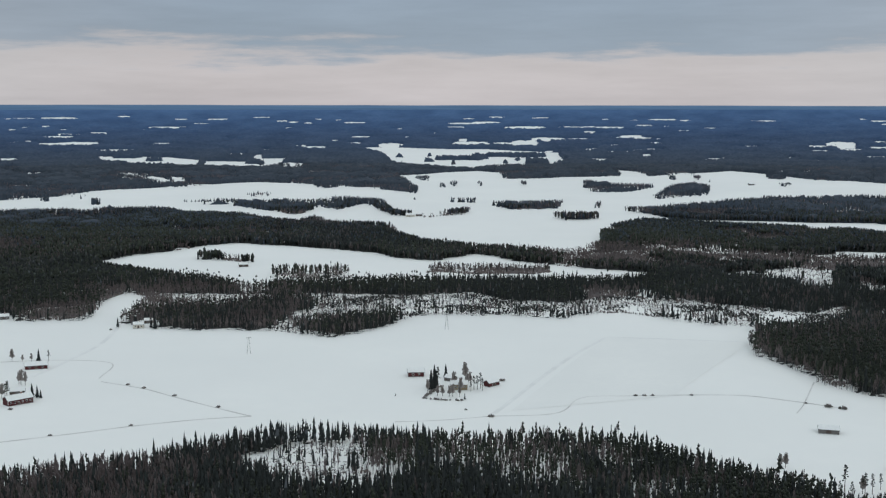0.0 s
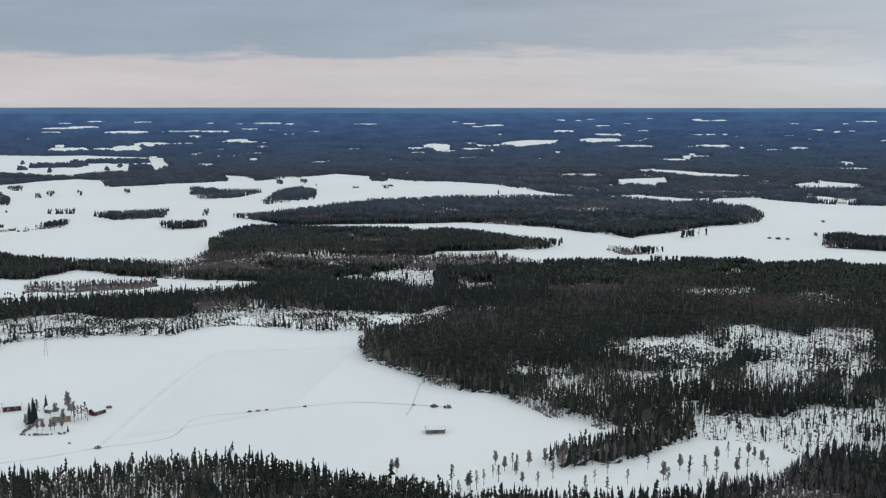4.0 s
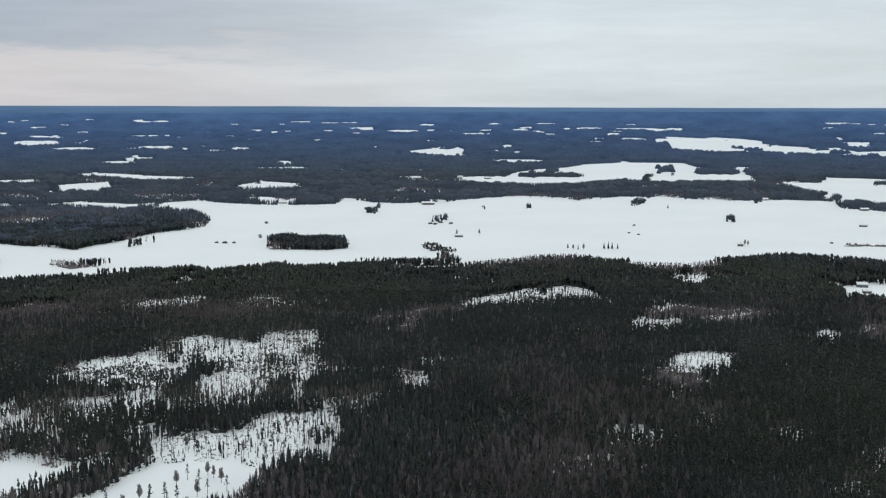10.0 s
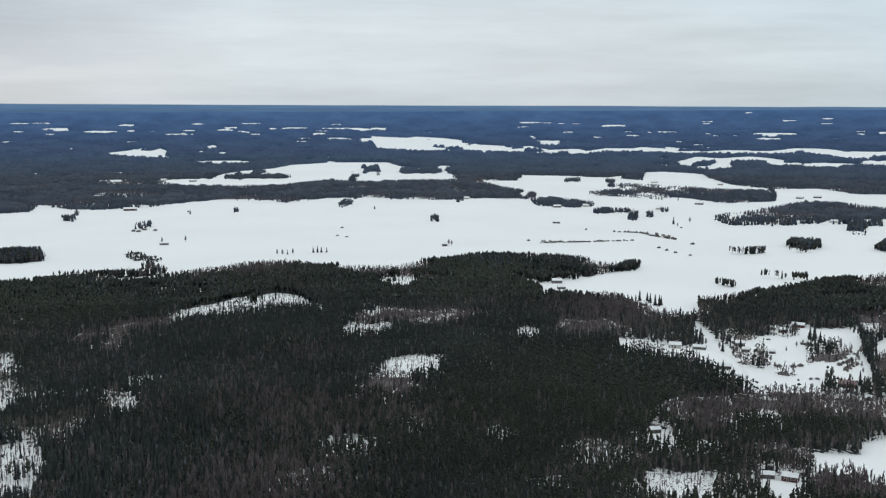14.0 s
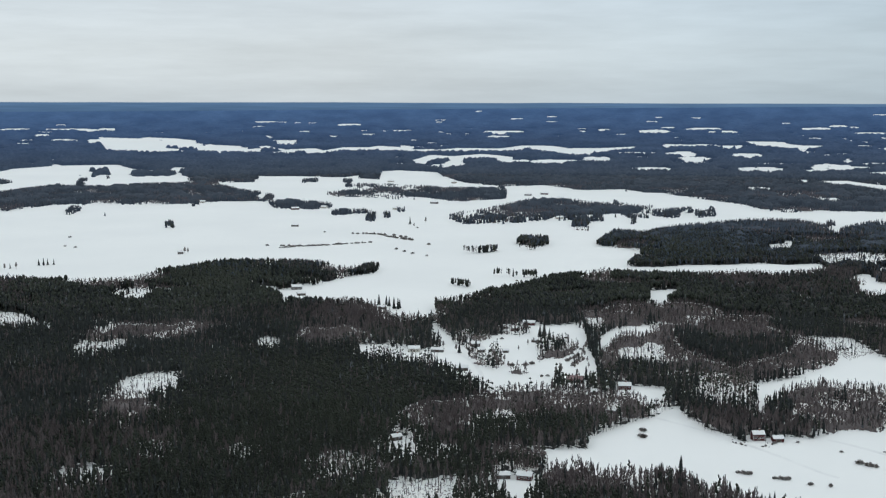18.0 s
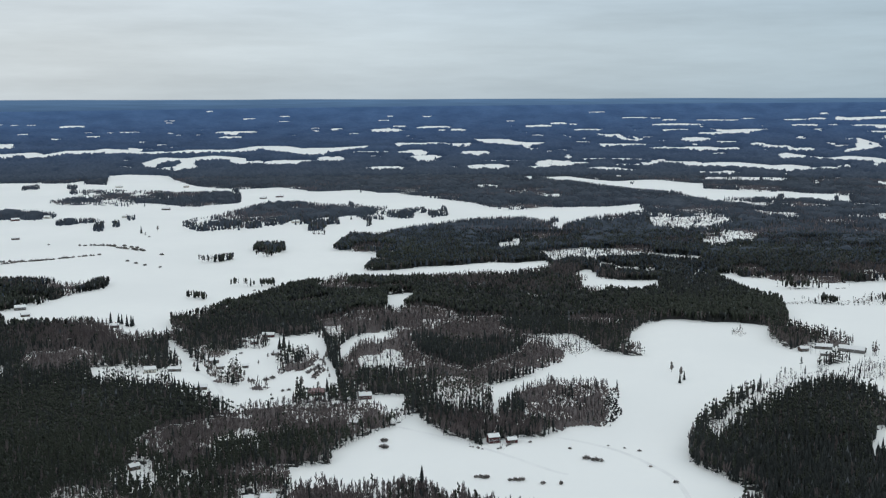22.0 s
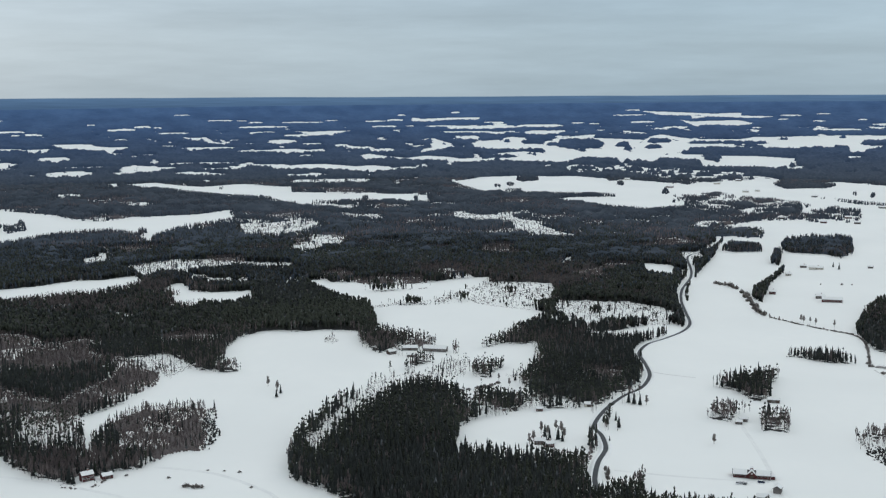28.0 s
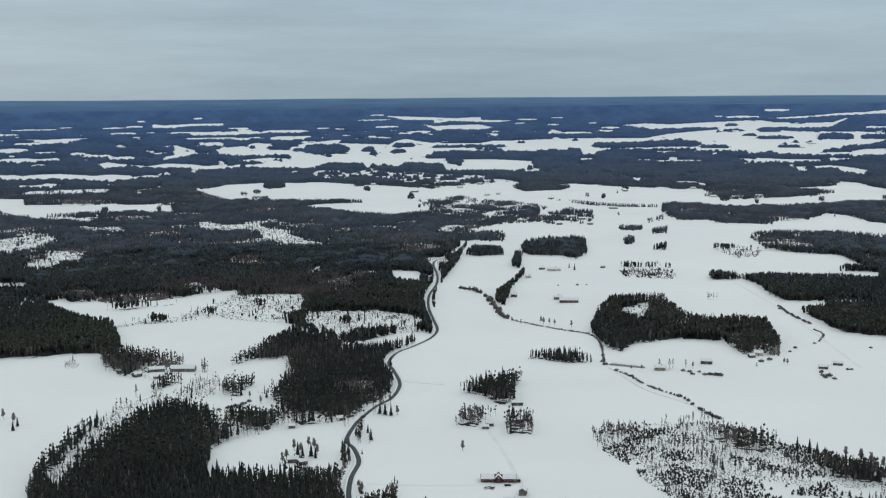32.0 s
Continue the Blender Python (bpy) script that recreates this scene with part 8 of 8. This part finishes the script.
building("house", "grey cottage below the wooded hill", 801, -813, -136, 6.5, 4.2, 2.5, GREY_BOARD, 1, 1, 1)
building("shed", "brown shed below the wooded hill", 776, -770, -106, 5.6, 4.2, 2.3, BROWN_BOARD, 0, 1, 0)
building("barn", "dark field barn with rounded snowy roof", 713, -796, -136, 7.9, 4.2, 2.3, BROWN_BOARD, 0, 1, 0)
building("barn", "dark field barn in the great snowfield", 717, -820, -140, 8.4, 4.2, 2.3, BROWN_BOARD, 0, 1, 0)
building("barn", "long grey farm hall with snowy roof", 1024, -274, -106, 14.9, 6.0, 2.6, GREY_BOARD, 0, 1, 0)
building("cowshed", "long grey cowshed with broad snowy roof", 1014, -296, -121, 22.3, 7.6, 3.0, GREY_BOARD, 3, 1, 0)
building("house", "brown gabled house beside the farm halls", 1012, -253, -75, 7.4, 5.1, 2.8, BROWN_BOARD, 2, 1, 1)
building("shed", "low grey machine shed", 997, -268, -102, 8.4, 4.2, 2.2, GREY_BOARD, 0, 1, 0)
building("shed", "small bright red shed at the field edge", 784, -306, -112, 4.7, 3.4, 2.2, RED_BOARD, 0, 1, 0)
building("garage", "pale carport beside the road", 781, -345, -107, 6.5, 4.2, 2.2, CREAM_BOARD, 0, 1, 0)
building("house", "pale house in the trees near the road", 1021, -464, -115, 6.5, 5.1, 2.6, CREAM_BOARD, 1, 1, 1)
building("house", "brown house in the trees near the road", 1019, -477, -116, 6.5, 5.1, 2.6, BROWN_BOARD, 1, 1, 1)
building("house", "dark house among tall yard trees", 708, -275, -113, 7.4, 5.1, 2.8, BROWN_BOARD, 2, 1, 1)
building("house", "red-brown cottage among tall yard trees", 700, -278, -93, 6.5, 4.2, 2.6, RED_BOARD, 2, 1, 1)
building("shed", "small red shed near the long red barn", 567, -357, -124, 6.5, 4.2, 2.4, RED_BOARD, 0, 1, 0)
building("shed", "tall grey store shed near the long red barn", 576, -373, -44, 5.6, 4.2, 3.2, GREY_BOARD, 0, 1, 0)
building("house", "pale village house with snowy roof", 1862, -1371, -127, 12.1, 6.8, 3.0, CREAM_BOARD, 2, 1, 1)
building("house", "red village house with snowy roof", 1826, -1367, -122, 13.0, 6.8, 3.0, RED_BOARD, 2, 1, 1)
building("house", "brown village house with snowy roof", 1745, -1325, -128, 11.2, 6.8, 3.0, BROWN_BOARD, 2, 1, 1)
building("house", "brown village house among spruces", 1878, -1256, -124, 13.0, 6.8, 3.0, BROWN_BOARD, 2, 1, 1)
building("house", "pale house on the far plain", 2437, -1533, -123, 14.9, 6.8, 3.0, CREAM_BOARD, 2, 1, 1)
building("barn", "grey barn at the edge of the far wood", 1988, -1580, -129, 13.0, 6.8, 3.0, GREY_BOARD, 0, 1, 0)
building("barn", "brown barn on the far plain", 2328, -1888, -129, 14.0, 6.8, 3.0, BROWN_BOARD, 0, 1, 0)
building("barn", "red barn by the village road", 1778, -1277, -126, 11.2, 6.8, 3.0, RED_BOARD, 0, 1, 0)
building("house", "pale farmstead on the far plain", 2679, -1599, -121, 16.7, 7.6, 3.5, CREAM_BOARD, 2, 1, 1)
building("barn", "little dark field barn on the plain", 1292, -999, -128, 6.5, 4.2, 2.4, BROWN_BOARD, 0, 1, 0)
building("house", "cream village house by the road", 1923, -1340, -125, 11.2, 6.8, 3.0, CREAM_BOARD, 2, 1, 1)
building("house", "brown village house under dark trees", 2088, -1246, -121, 11.2, 6.8, 3.0, BROWN_BOARD, 2, 1, 1)
building("house", "cream village house under dark trees", 2054, -1253, -122, 11.2, 6.8, 3.0, CREAM_BOARD, 2, 1, 1)

building("house", "red house with snowy roof at the edge of the plain", 2360, -1909, -153, 11.0, 6.8, 3.0, RED_BOARD, 2, 1, 1)
building("house", "pale house with snowy roof beside a small grove", 2297, -2093, -140, 14.0, 6.8, 3.0, CREAM_BOARD, 2, 1, 1)
building("house", "pale house with snowy roof among the village trees", 2077, -1955, -124, 17.0, 6.8, 3.0, CREAM_BOARD, 2, 1, 1)
building("house", "grey house with snowy roof on the open plain", 2036, -1986, -158, 13.0, 6.8, 3.0, GREY_BOARD, 2, 1, 1)
building("house", "cream house with snowy roof at the edge of the plain", 2025, -2056, -142, 16.0, 6.8, 3.0, CREAM_BOARD, 2, 1, 1)
building("house", "brown house with snowy roof beside a small grove", 1992, -1575, -118, 12.0, 6.8, 3.0, BROWN_BOARD, 2, 1, 1)
building("house", "brown house with snowy roof among the village trees", 2760, -1715, -144, 15.0, 6.8, 3.0, BROWN_BOARD, 2, 1, 1)
building("house", "pale house with snowy roof on the open plain", 2446, -1572, -128, 11.0, 6.8, 3.0, CREAM_BOARD, 2, 1, 1)
building("house", "cream house with snowy roof at the edge of the plain", 2908, -1451, -105, 14.0, 6.8, 3.0, CREAM_BOARD, 2, 1, 1)
building("house", "red house with snowy roof beside a small grove", 2615, -1424, -140, 17.0, 6.8, 3.0, RED_BOARD, 2, 1, 1)
building("house", "grey house with snowy roof among the village trees", 2251, -1596, -130, 13.0, 6.8, 3.0, GREY_BOARD, 2, 1, 1)
building("house", "pale house with snowy roof on the open plain", 2864, 968, -59, 16.0, 6.8, 3.0, CREAM_BOARD, 2, 1, 1)
building("house", "yellow house with snowy roof at the edge of the plain", 2877, 800, -95, 12.0, 6.8, 3.0, YELLOW_BOARD, 2, 1, 1)
building("house", "cream house with snowy roof beside a small grove", 2718, 718, -79, 15.0, 6.8, 3.0, CREAM_BOARD, 2, 1, 1)
building("house", "brown house with snowy roof among the village trees", 2724, 688, -62, 11.0, 6.8, 3.0, BROWN_BOARD, 2, 1, 1)
building("house", "grey house with snowy roof on the open plain", 2549, 537, -98, 14.0, 6.8, 3.0, GREY_BOARD, 2, 1, 1)
building("house", "red house with snowy roof at the edge of the plain", 2587, 507, -81, 17.0, 6.8, 3.0, RED_BOARD, 2, 1, 1)
building("house", "pale house with snowy roof beside a small grove", 2038, 375, -65, 13.0, 6.8, 3.0, CREAM_BOARD, 2, 1, 1)
building("house", "brown house with snowy roof among the village trees", 2288, 682, -92, 16.0, 6.8, 3.0, BROWN_BOARD, 2, 1, 1)
building("house", "pale house with snowy roof on the open plain", 2167, 1150, -64, 12.0, 6.8, 3.0, CREAM_BOARD, 2, 1, 1)
building("house", "red house with snowy roof at the edge of the plain", 2072, 901, -51, 15.0, 6.8, 3.0, RED_BOARD, 2, 1, 1)
building("house", "cream house with snowy roof beside a small grove", 2115, 858, -85, 11.0, 6.8, 3.0, CREAM_BOARD, 2, 1, 1)
building("house", "pale house with snowy roof among the village trees", 2257, 2081, -48, 14.0, 6.8, 3.0, CREAM_BOARD, 2, 1, 1)
building("house", "grey house with snowy roof on the open plain", 2261, 1987, -32, 17.0, 6.8, 3.0, GREY_BOARD, 2, 1, 1)
building("house", "brown house with snowy roof at the edge of the plain", 2525, 2045, -67, 13.0, 6.8, 3.0, BROWN_BOARD, 2, 1, 1)
building("house", "pale house with snowy roof beside a small grove", 1395, 1753, -38, 16.0, 6.8, 3.0, CREAM_BOARD, 2, 1, 1)
building("house", "brown house with snowy roof among the village trees", 663, 2465, 1, 12.0, 6.8, 3.0, BROWN_BOARD, 2, 1, 1)
building("house", "cream house with snowy roof on the open plain", 853, 2898, -32, 15.0, 6.8, 3.0, CREAM_BOARD, 2, 1, 1)
long_barn(604, -373, -122)
car("white car covered in snow before the long red barn", 595.8, -360.9, -43, CAR_WHITE)
car("grey car with snow on its roof before the long red barn", 593.8, -362.2, -43, CAR_GREY)
car("pale van covered in snow before the long red barn", 596.2, -358.3, -42, CAR_WHITE)
car("dark blue car before the long red barn", 593.3, -373.0, -114, CAR_BLUE)

# ---- road, bridge, tracks and ditches ----
road([(606, -270), (628, -278), (657, -294), (681, -311), (708, -321), (731, -326), (760, -346), (777, -361), (800, -385), (814, -405), (838, -425), (862, -439), (901, -454), (933, -466), (965, -491), (984, -520), (1010, -554), (1044, -582), (1100, -609), (1163, -639), (1230, -678), (1300, -729), (1362, -766), (1458, -815), (1496, -842), (1515, -869), (1561, -916), (1627, -969), (1676, -1005)],
     3.4)
track([(-222, 567), (-193, 582), (-165, 599), (-133, 615), (-105, 624)], 1.4, "snowed-over field ditch")
track([(-212, 705), (-180, 686), (-158, 667), (-127, 641), (-105, 624)], 1.4, "snowed-over field ditch")
track([(-297, 762), (-265, 769), (-222, 760), (-216, 714)], 1.0, "snowed-over field ditch")
track([(-259, 718), (-253, 767), (-247, 823), (-252, 894)], 1.9, "faint snowed-over farm track")
track([(-25, 616), (-0, 620), (27, 628)], 1.4, "snowed-over field ditch")
track([(27, 628), (39, 654), (64, 712), (92, 774), (122, 835)], 1.7, "faint snowed-over farm track")
track([(122, 835), (173, 829), (227, 821)], 1.9, "faint snowed-over farm track")
track([(27, 628), (65, 634), (83, 664), (113, 667), (173, 667), (203, 654), (230, 637)], 1.2, "snowed-over field ditch")
track([(230, 697), (209, 649), (199, 630)], 0.6, "snowed-over field ditch")
track([(746, -23), (736, -41), (720, -61), (694, -78), (671, -88), (640, -91), (617, -90)], 1.9, "ploughed snowy farm track")
track([(770, 86), (746, 54), (713, 17), (679, -17), (673, -26)], 1.7, "faint tyre track in the snow")
track([(913, 262), (886, 241), (843, 222)], 1.9, "ploughed snowy lane")
track([(709, -104), (755, -115), (794, -129), (814, -142), (811, -161)], 1.9, "ploughed snowy farm track")
track([(708, -430), (674, -417), (632, -400), (596, -384), (563, -368)], 1.6, "ploughed snowy farm lane")
track([(866, -441), (850, -452), (835, -468)], 1.0, "snowed-over field ditch")
track([(640, -297), (619, -327), (602, -359), (593, -378)], 1.0, "faint tyre track in the snow")
track([(815, -630), (735, -605), (684, -603), (631, -595)], 1.4, "stream edge under snow")
track([(1053, -684), (1005, -692), (946, -708), (899, -688), (835, -642)], 1.6, "stream edge under snow")
track([(1103, -1071), (941, -983), (830, -915), (761, -870), (701, -831)], 1.7, "snow track across the great field")
bridge(822.9, -639.6, 796.7, -655.8)
stubble_field([(40, 639), (122, 833), (225, 821), (138, 667)])

# ---- pylons ----
pylon(-133, 783, 10, 12.0)
pylon(4, 862, -0, 12.0)

# ---- single trees: place and height ----
spruce_trees([(-4, 688, 15), (-6, 685, 13), (-3, 688, 12), (3, 713, 9), (14, 663, 4), (-272, 765, 9), (-251, 880, 8), (-239, 660, 9), (-236, 660, 8), (-234, 660, 5), (-224, 876, 9), (-220, 872, 11), (1257, 904, 9), (1260, 899, 10), (1263, 895, 9), (1267, 889, 8), (1224, 922, 7), (1109, 406, 9), (1119, 401, 13), (1119, 393, 12), (1120, 390, 11), (1108, 381, 13), (1109, 377, 12), (1115, 377, 10)])
spruce_trees([(1880, 606, 14), (914, 260, 9), (1001, 205, 14), (997, 208, 12), (988, 198, 11), (979, 193, 8), (981, 180, 7), (935, 251, 9), (858, 153, 9), (842, 160, 8), (736, 32, 8), (730, 30, 9), (728, 27, 8), (743, 23, 10), (737, 16, 11), (741, 14, 10), (741, 11, 9), (634, 59, 17), (890, -126, 8), (816, -140, 10), (888, 112, 9), (860, 146, 12), (854, 142, 10), (850, 139, 11)])
spruce_trees([(851, 135, 10), (780, -378, 9), (775, -380, 10), (771, -383, 9), (739, -347, 7), (722, -341, 9), (696, -321, 4), (747, -747, 4), (900, -131, 8), (819, -147, 10), (548, -583, 10), (538, -584, 11), (534, -587, 9), (714, -281, 12), (708, -282, 11), (922, -462, 9), (1299, -954, 10), (1321, -961, 8), (899, -309, 7), (880, -324, 7), (978, 200, 8), (969, 196, 7), (974, 203, 6), (712, -290, 10)])
spruce_trees([(707, -291, 8), (750, 22, 9), (748, 19, 8), (745, 25, 7)])
pine_trees([(20, 684, 9), (22, 684, 9), (24, 687, 10), (25, 681, 8), (18, 680, 7), (-266, 767, 8), (-251, 653, 12), (-254, 658, 9), (-2, 691, 13), (183, 507, 13), (190, 501, 11), (306, 484, 11), (309, 478, 10), (280, 474, 11), (295, 480, 10), (208, 510, 9), (200, 509, 8), (224, 525, 8), (239, 479, 10), (248, 474, 10), (857, 68, 10), (865, 167, 9), (943, -233, 11), (914, -213, 9)])
pine_trees([(912, -217, 9), (787, -666, 9), (779, -671, 10), (781, -677, 9), (775, -687, 8), (716, -337, 8), (631, -474, 8), (649, -498, 8), (643, -501, 8), (645, -508, 8), (642, -514, 8), (637, -578, 8), (628, -580, 8), (927, -300, 9), (922, -301, 9), (941, -296, 7), (929, -280, 6)])
birch_trees([(-8, 680, 8), (8, 687, 11), (12, 680, 9), (15, 706, 12), (16, 687, 10), (-2, 670, 7), (1, 670, 7), (5, 669, 7), (7, 669, 8), (11, 669, 7), (-290, 765, 9), (-283, 765, 5), (-277, 765, 6), (-258, 694, 10), (-255, 693, 9), (-260, 696, 8), (-256, 658, 9), (18, 697, 8), (166, 540, 8), (-27, 669, 2), (1234, 1149, 9), (1264, 1132, 9), (1082, 1563, 8), (216, 534, 8)])
birch_trees([(231, 526, 9), (240, 526, 9), (220, 517, 7), (163, 539, 8), (338, 459, 8), (322, 480, 9), (342, 488, 8), (308, 468, 7), (343, 501, 8), (1212, 930, 8), (1216, 924, 8), (1224, 913, 9), (1428, 791, 9), (1424, 784, 8), (1916, 589, 10), (1841, 587, 7), (1047, 319, 8), (932, 279, 6), (923, 265, 6), (907, 228, 7), (901, 222, 8), (898, 218, 6), (964, 162, 7), (943, 161, 7)])
birch_trees([(941, 187, 6), (874, 168, 9), (865, 170, 8), (938, 215, 5), (925, -125, 9), (736, 26, 8), (883, -26, 8), (668, -385, 8), (770, -388, 8), (771, -692, 6), (743, -778, 6), (740, -779, 6), (909, -130, 9), (762, -487, 8), (796, -641, 5), (791, -649, 5), (865, -313, 7), (887, -312, 6), (510, -602, 9), (501, -601, 9), (491, -601, 9), (520, -599, 8), (1022, -701, 8), (1016, -700, 8)])
birch_trees([(1012, -705, 7), (1004, -706, 7), (984, -714, 8), (1029, -679, 6), (1045, -678, 6), (1011, 268, 5), (999, 262, 4), (988, 256, 5), (977, 250, 6), (909, 230, 5), (900, 226, 5), (918, 233, 5), (1007, 233, 5), (995, 226, 4), (963, 212, 5), (973, 209, 5), (962, 203, 6), (981, 193, 6), (970, 188, 5), (980, 185, 5), (990, 182, 6), (958, 163, 5), (938, 159, 5), (919, 154, 5)])
birch_trees([(900, 150, 5), (875, 155, 5), (864, 157, 4), (860, 163, 4), (856, 169, 5), (864, 199, 5), (881, 211, 5), (710, -268, 8), (715, -273, 8), (730, -285, 9), (723, -287, 8), (732, -297, 8), (725, -298, 9), (713, -295, 8), (747, 29, 6), (739, 11, 5), (743, 7, 6)])
pine_trees([(179, 502, 7), (194, 503, 10), (222, 526, 9), (223, 497, 8), (263, 503, 7), (301, 489, 10), (332, 503, 9), (328, 480, 8), (251, 493, 7)])
pine_trees([(183, 498, 8), (208, 517, 7), (221, 518, 10), (235, 506, 9), (285, 502, 8), (306, 482, 7), (330, 490, 10), (336, 475, 9), (265, 486, 8)])
birch_trees([(190, 504, 9), (217, 524, 8), (217, 502, 7), (245, 517, 10), (299, 495, 9), (324, 501, 8), (343, 496, 7), (284, 485, 10)])
bushes([(-193, 696, 3), (-181, 688, 3), (-127, 643, 3), (-158, 669, 3), (-165, 600, 2.5), (-201, 579, 2.5), (115, 667, 3), (120, 667, 3), (125, 667, 2.5), (148, 667, 2.5), (28, 627, 4), (220, 641, 5), (227, 637, 5), (38, 703, 4), (14, 641, 2), (210, 649, 2), (-254, 871, 2.5), (-241, 631, 3), (1152, 1491, 6), (1019, 1335, 6), (937, 1307, 8), (931, 1318, 6), (948, 1301, 6), (1345, 1310, 8)])
bushes([(1367, 1308, 9), (1369, 1287, 8), (1346, 1300, 8), (1158, 1500, 6), (1037, 1359, 6), (1541, 1048, 6), (1436, 986, 5), (1431, 966, 5), (1733, 705, 5), (1537, 717, 6), (1825, 576, 5), (1700, 576, 7), (1681, 559, 7), (1675, 549, 7), (1608, 492, 7), (1547, 522, 6), (1531, 505, 6), (1516, 488, 6), (1501, 463, 5), (1318, 298, 4), (734, 90, 6), (719, 88, 6), (722, 90, 5), (703, -39, 6)])
bushes([(700, -44, 6), (699, -47, 5), (722, -30, 3), (721, -74, 3), (663, -88, 4), (734, -5, 3), (631, 70, 5), (897, 228, 5), (906, 233, 5), (885, 209, 6), (890, 199, 6), (896, 195, 6), (1025, 277, 3), (957, 242, 3), (980, 239, 4), (942, 170, 4), (960, 166, 4), (918, 170, 5), (730, -55, 2), (726, -65, 2), (691, -77, 2.5), (787, -840, 5), (751, -906, 4), (793, -874, 4)])
bushes([(891, -681, 4), (826, -635, 6), (836, -640, 5), (803, -630, 4), (776, -625, 5), (702, -613, 5), (649, -595, 5), (638, -593, 5), (752, -674, 5), (745, -682, 5), (742, -686, 6), (738, -689, 7), (735, -691, 7), (755, -685, 4), (766, -676, 5), (760, -678, 5), (777, -822, 4), (758, -764, 6), (760, -777, 6), (690, -777, 7), (680, -773, 5), (698, -816, 4), (700, -813, 4), (784, -660, 4)])
bushes([(942, -982, 4), (815, -912, 3), (891, 222, 3), (868, 196, 3), (860, 180, 4), (863, 176, 4), (902, 163, 4), (920, 162, 4)])
hedge([(-10, 665), (1, 661), (14, 660)], 1.6, 1.6, "clipped hedge round a farm garden")
hedge([(-10, 666), (0, 691)], 2.0, 2.0, "dark hedge along a farm garden")
hedge([(725, 37), (718, 26)], 1.8, 1.5, "low hedge of a farmyard")
hedge([(716, 18), (728, 8)], 2.0, 1.6, "dark hedge of a farmyard")
hedge([(664, 30), (662, 19)], 3.5, 2.5, "row of bare bushes in the snow")
hedge([(660, 10), (660, 1)], 3.5, 2.5, "row of bare bushes in the snow")
hedge([(656, -9), (656, -20)], 4.0, 2.8, "row of bare bushes in the snow")
hedge([(1533, 692), (1543, 647), (1575, 610), (1602, 578)], 5.0, 3.5, "bushy bank of a ditch across the plain")
hedge([(1715, 649), (1711, 607), (1673, 572), (1643, 528)], 6.0, 4.0, "bushy bank of a ditch across the plain")
hedge([(908, 172), (932, 166), (943, 163)], 4.0, 3.0, "bushy bank in the valley")
hedge([(954, 153), (924, 147), (905, 141)], 4.0, 4.0, "dark spruce hedge in the valley")
hedge([(1255, -740), (1227, -744), (1180, -733), (1088, -691), (1050, -682)], 7.0, 6.0, "leafless trees along a stream")
hedge([(1050, -682), (1003, -691), (973, -698), (943, -706), (904, -690), (835, -641)], 2.5, 2.2, "leafless bushes along a stream")
hedge([(804, -628), (776, -624), (738, -614), (700, -612)], 3.0, 2.0, "leafless bushes along a stream")
hedge([(700, -612), (670, -602), (649, -595), (630, -591)], 4.0, 3.2, "leafless bushes along a stream")
hedge([(952, -993), (916, -970), (865, -946)], 4.0, 3.0, "scrub along a field ditch")
hedge([(840, -927), (819, -916), (798, -886)], 2.5, 1.8, "scrub along a field ditch")
hedge([(865, -266), (866, -289), (879, -314)], 5.0, 3.0, "brown scrub along a ditch")
hedge([(830, -308), (818, -323)], 5.0, 4.0, "brown scrub along a ditch")
hedge([(625, -286), (643, -293)], 3.0, 5.0, "trees beside the road")
hedge([(705, -785), (684, -767)], 5.0, 3.0, "dark scrub below a field barn")
hedge([(1512, 685), (1540, 654), (1578, 609)], 4.0, 3.0, "bushy bank across the plain")


# ---- the woods, grown round all that stands ----
grow(*scatter(400, 780, 2.6, seed=1), 0, 11)
grow(*scatter(780, 1150, 3.1, seed=4), 1, 14)
grow(*scatter(1150, 1900, 3.5, seed=2), 2, 12)
grow(*scatter(1900, 3300, 5.4, seed=3), 3, 13)
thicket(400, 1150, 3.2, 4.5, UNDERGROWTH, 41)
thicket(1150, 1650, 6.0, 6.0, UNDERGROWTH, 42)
thicket(1650, 3300, 10.0, 8.0, HAZED_UNDERGROWTH, 43)
slash(*scatter(400, 1300, 2.0, seed=34), 0.8, 51)
slash(*scatter(1300, 2600, 4.2, seed=35), 1.4, 52)
far_woods(3250, 34000, 205, 0.075, 12.0, HAZED_FAR_WOOD, "far_forest", "forest far away between snowfields, coloured blue-grey for haze", 21)
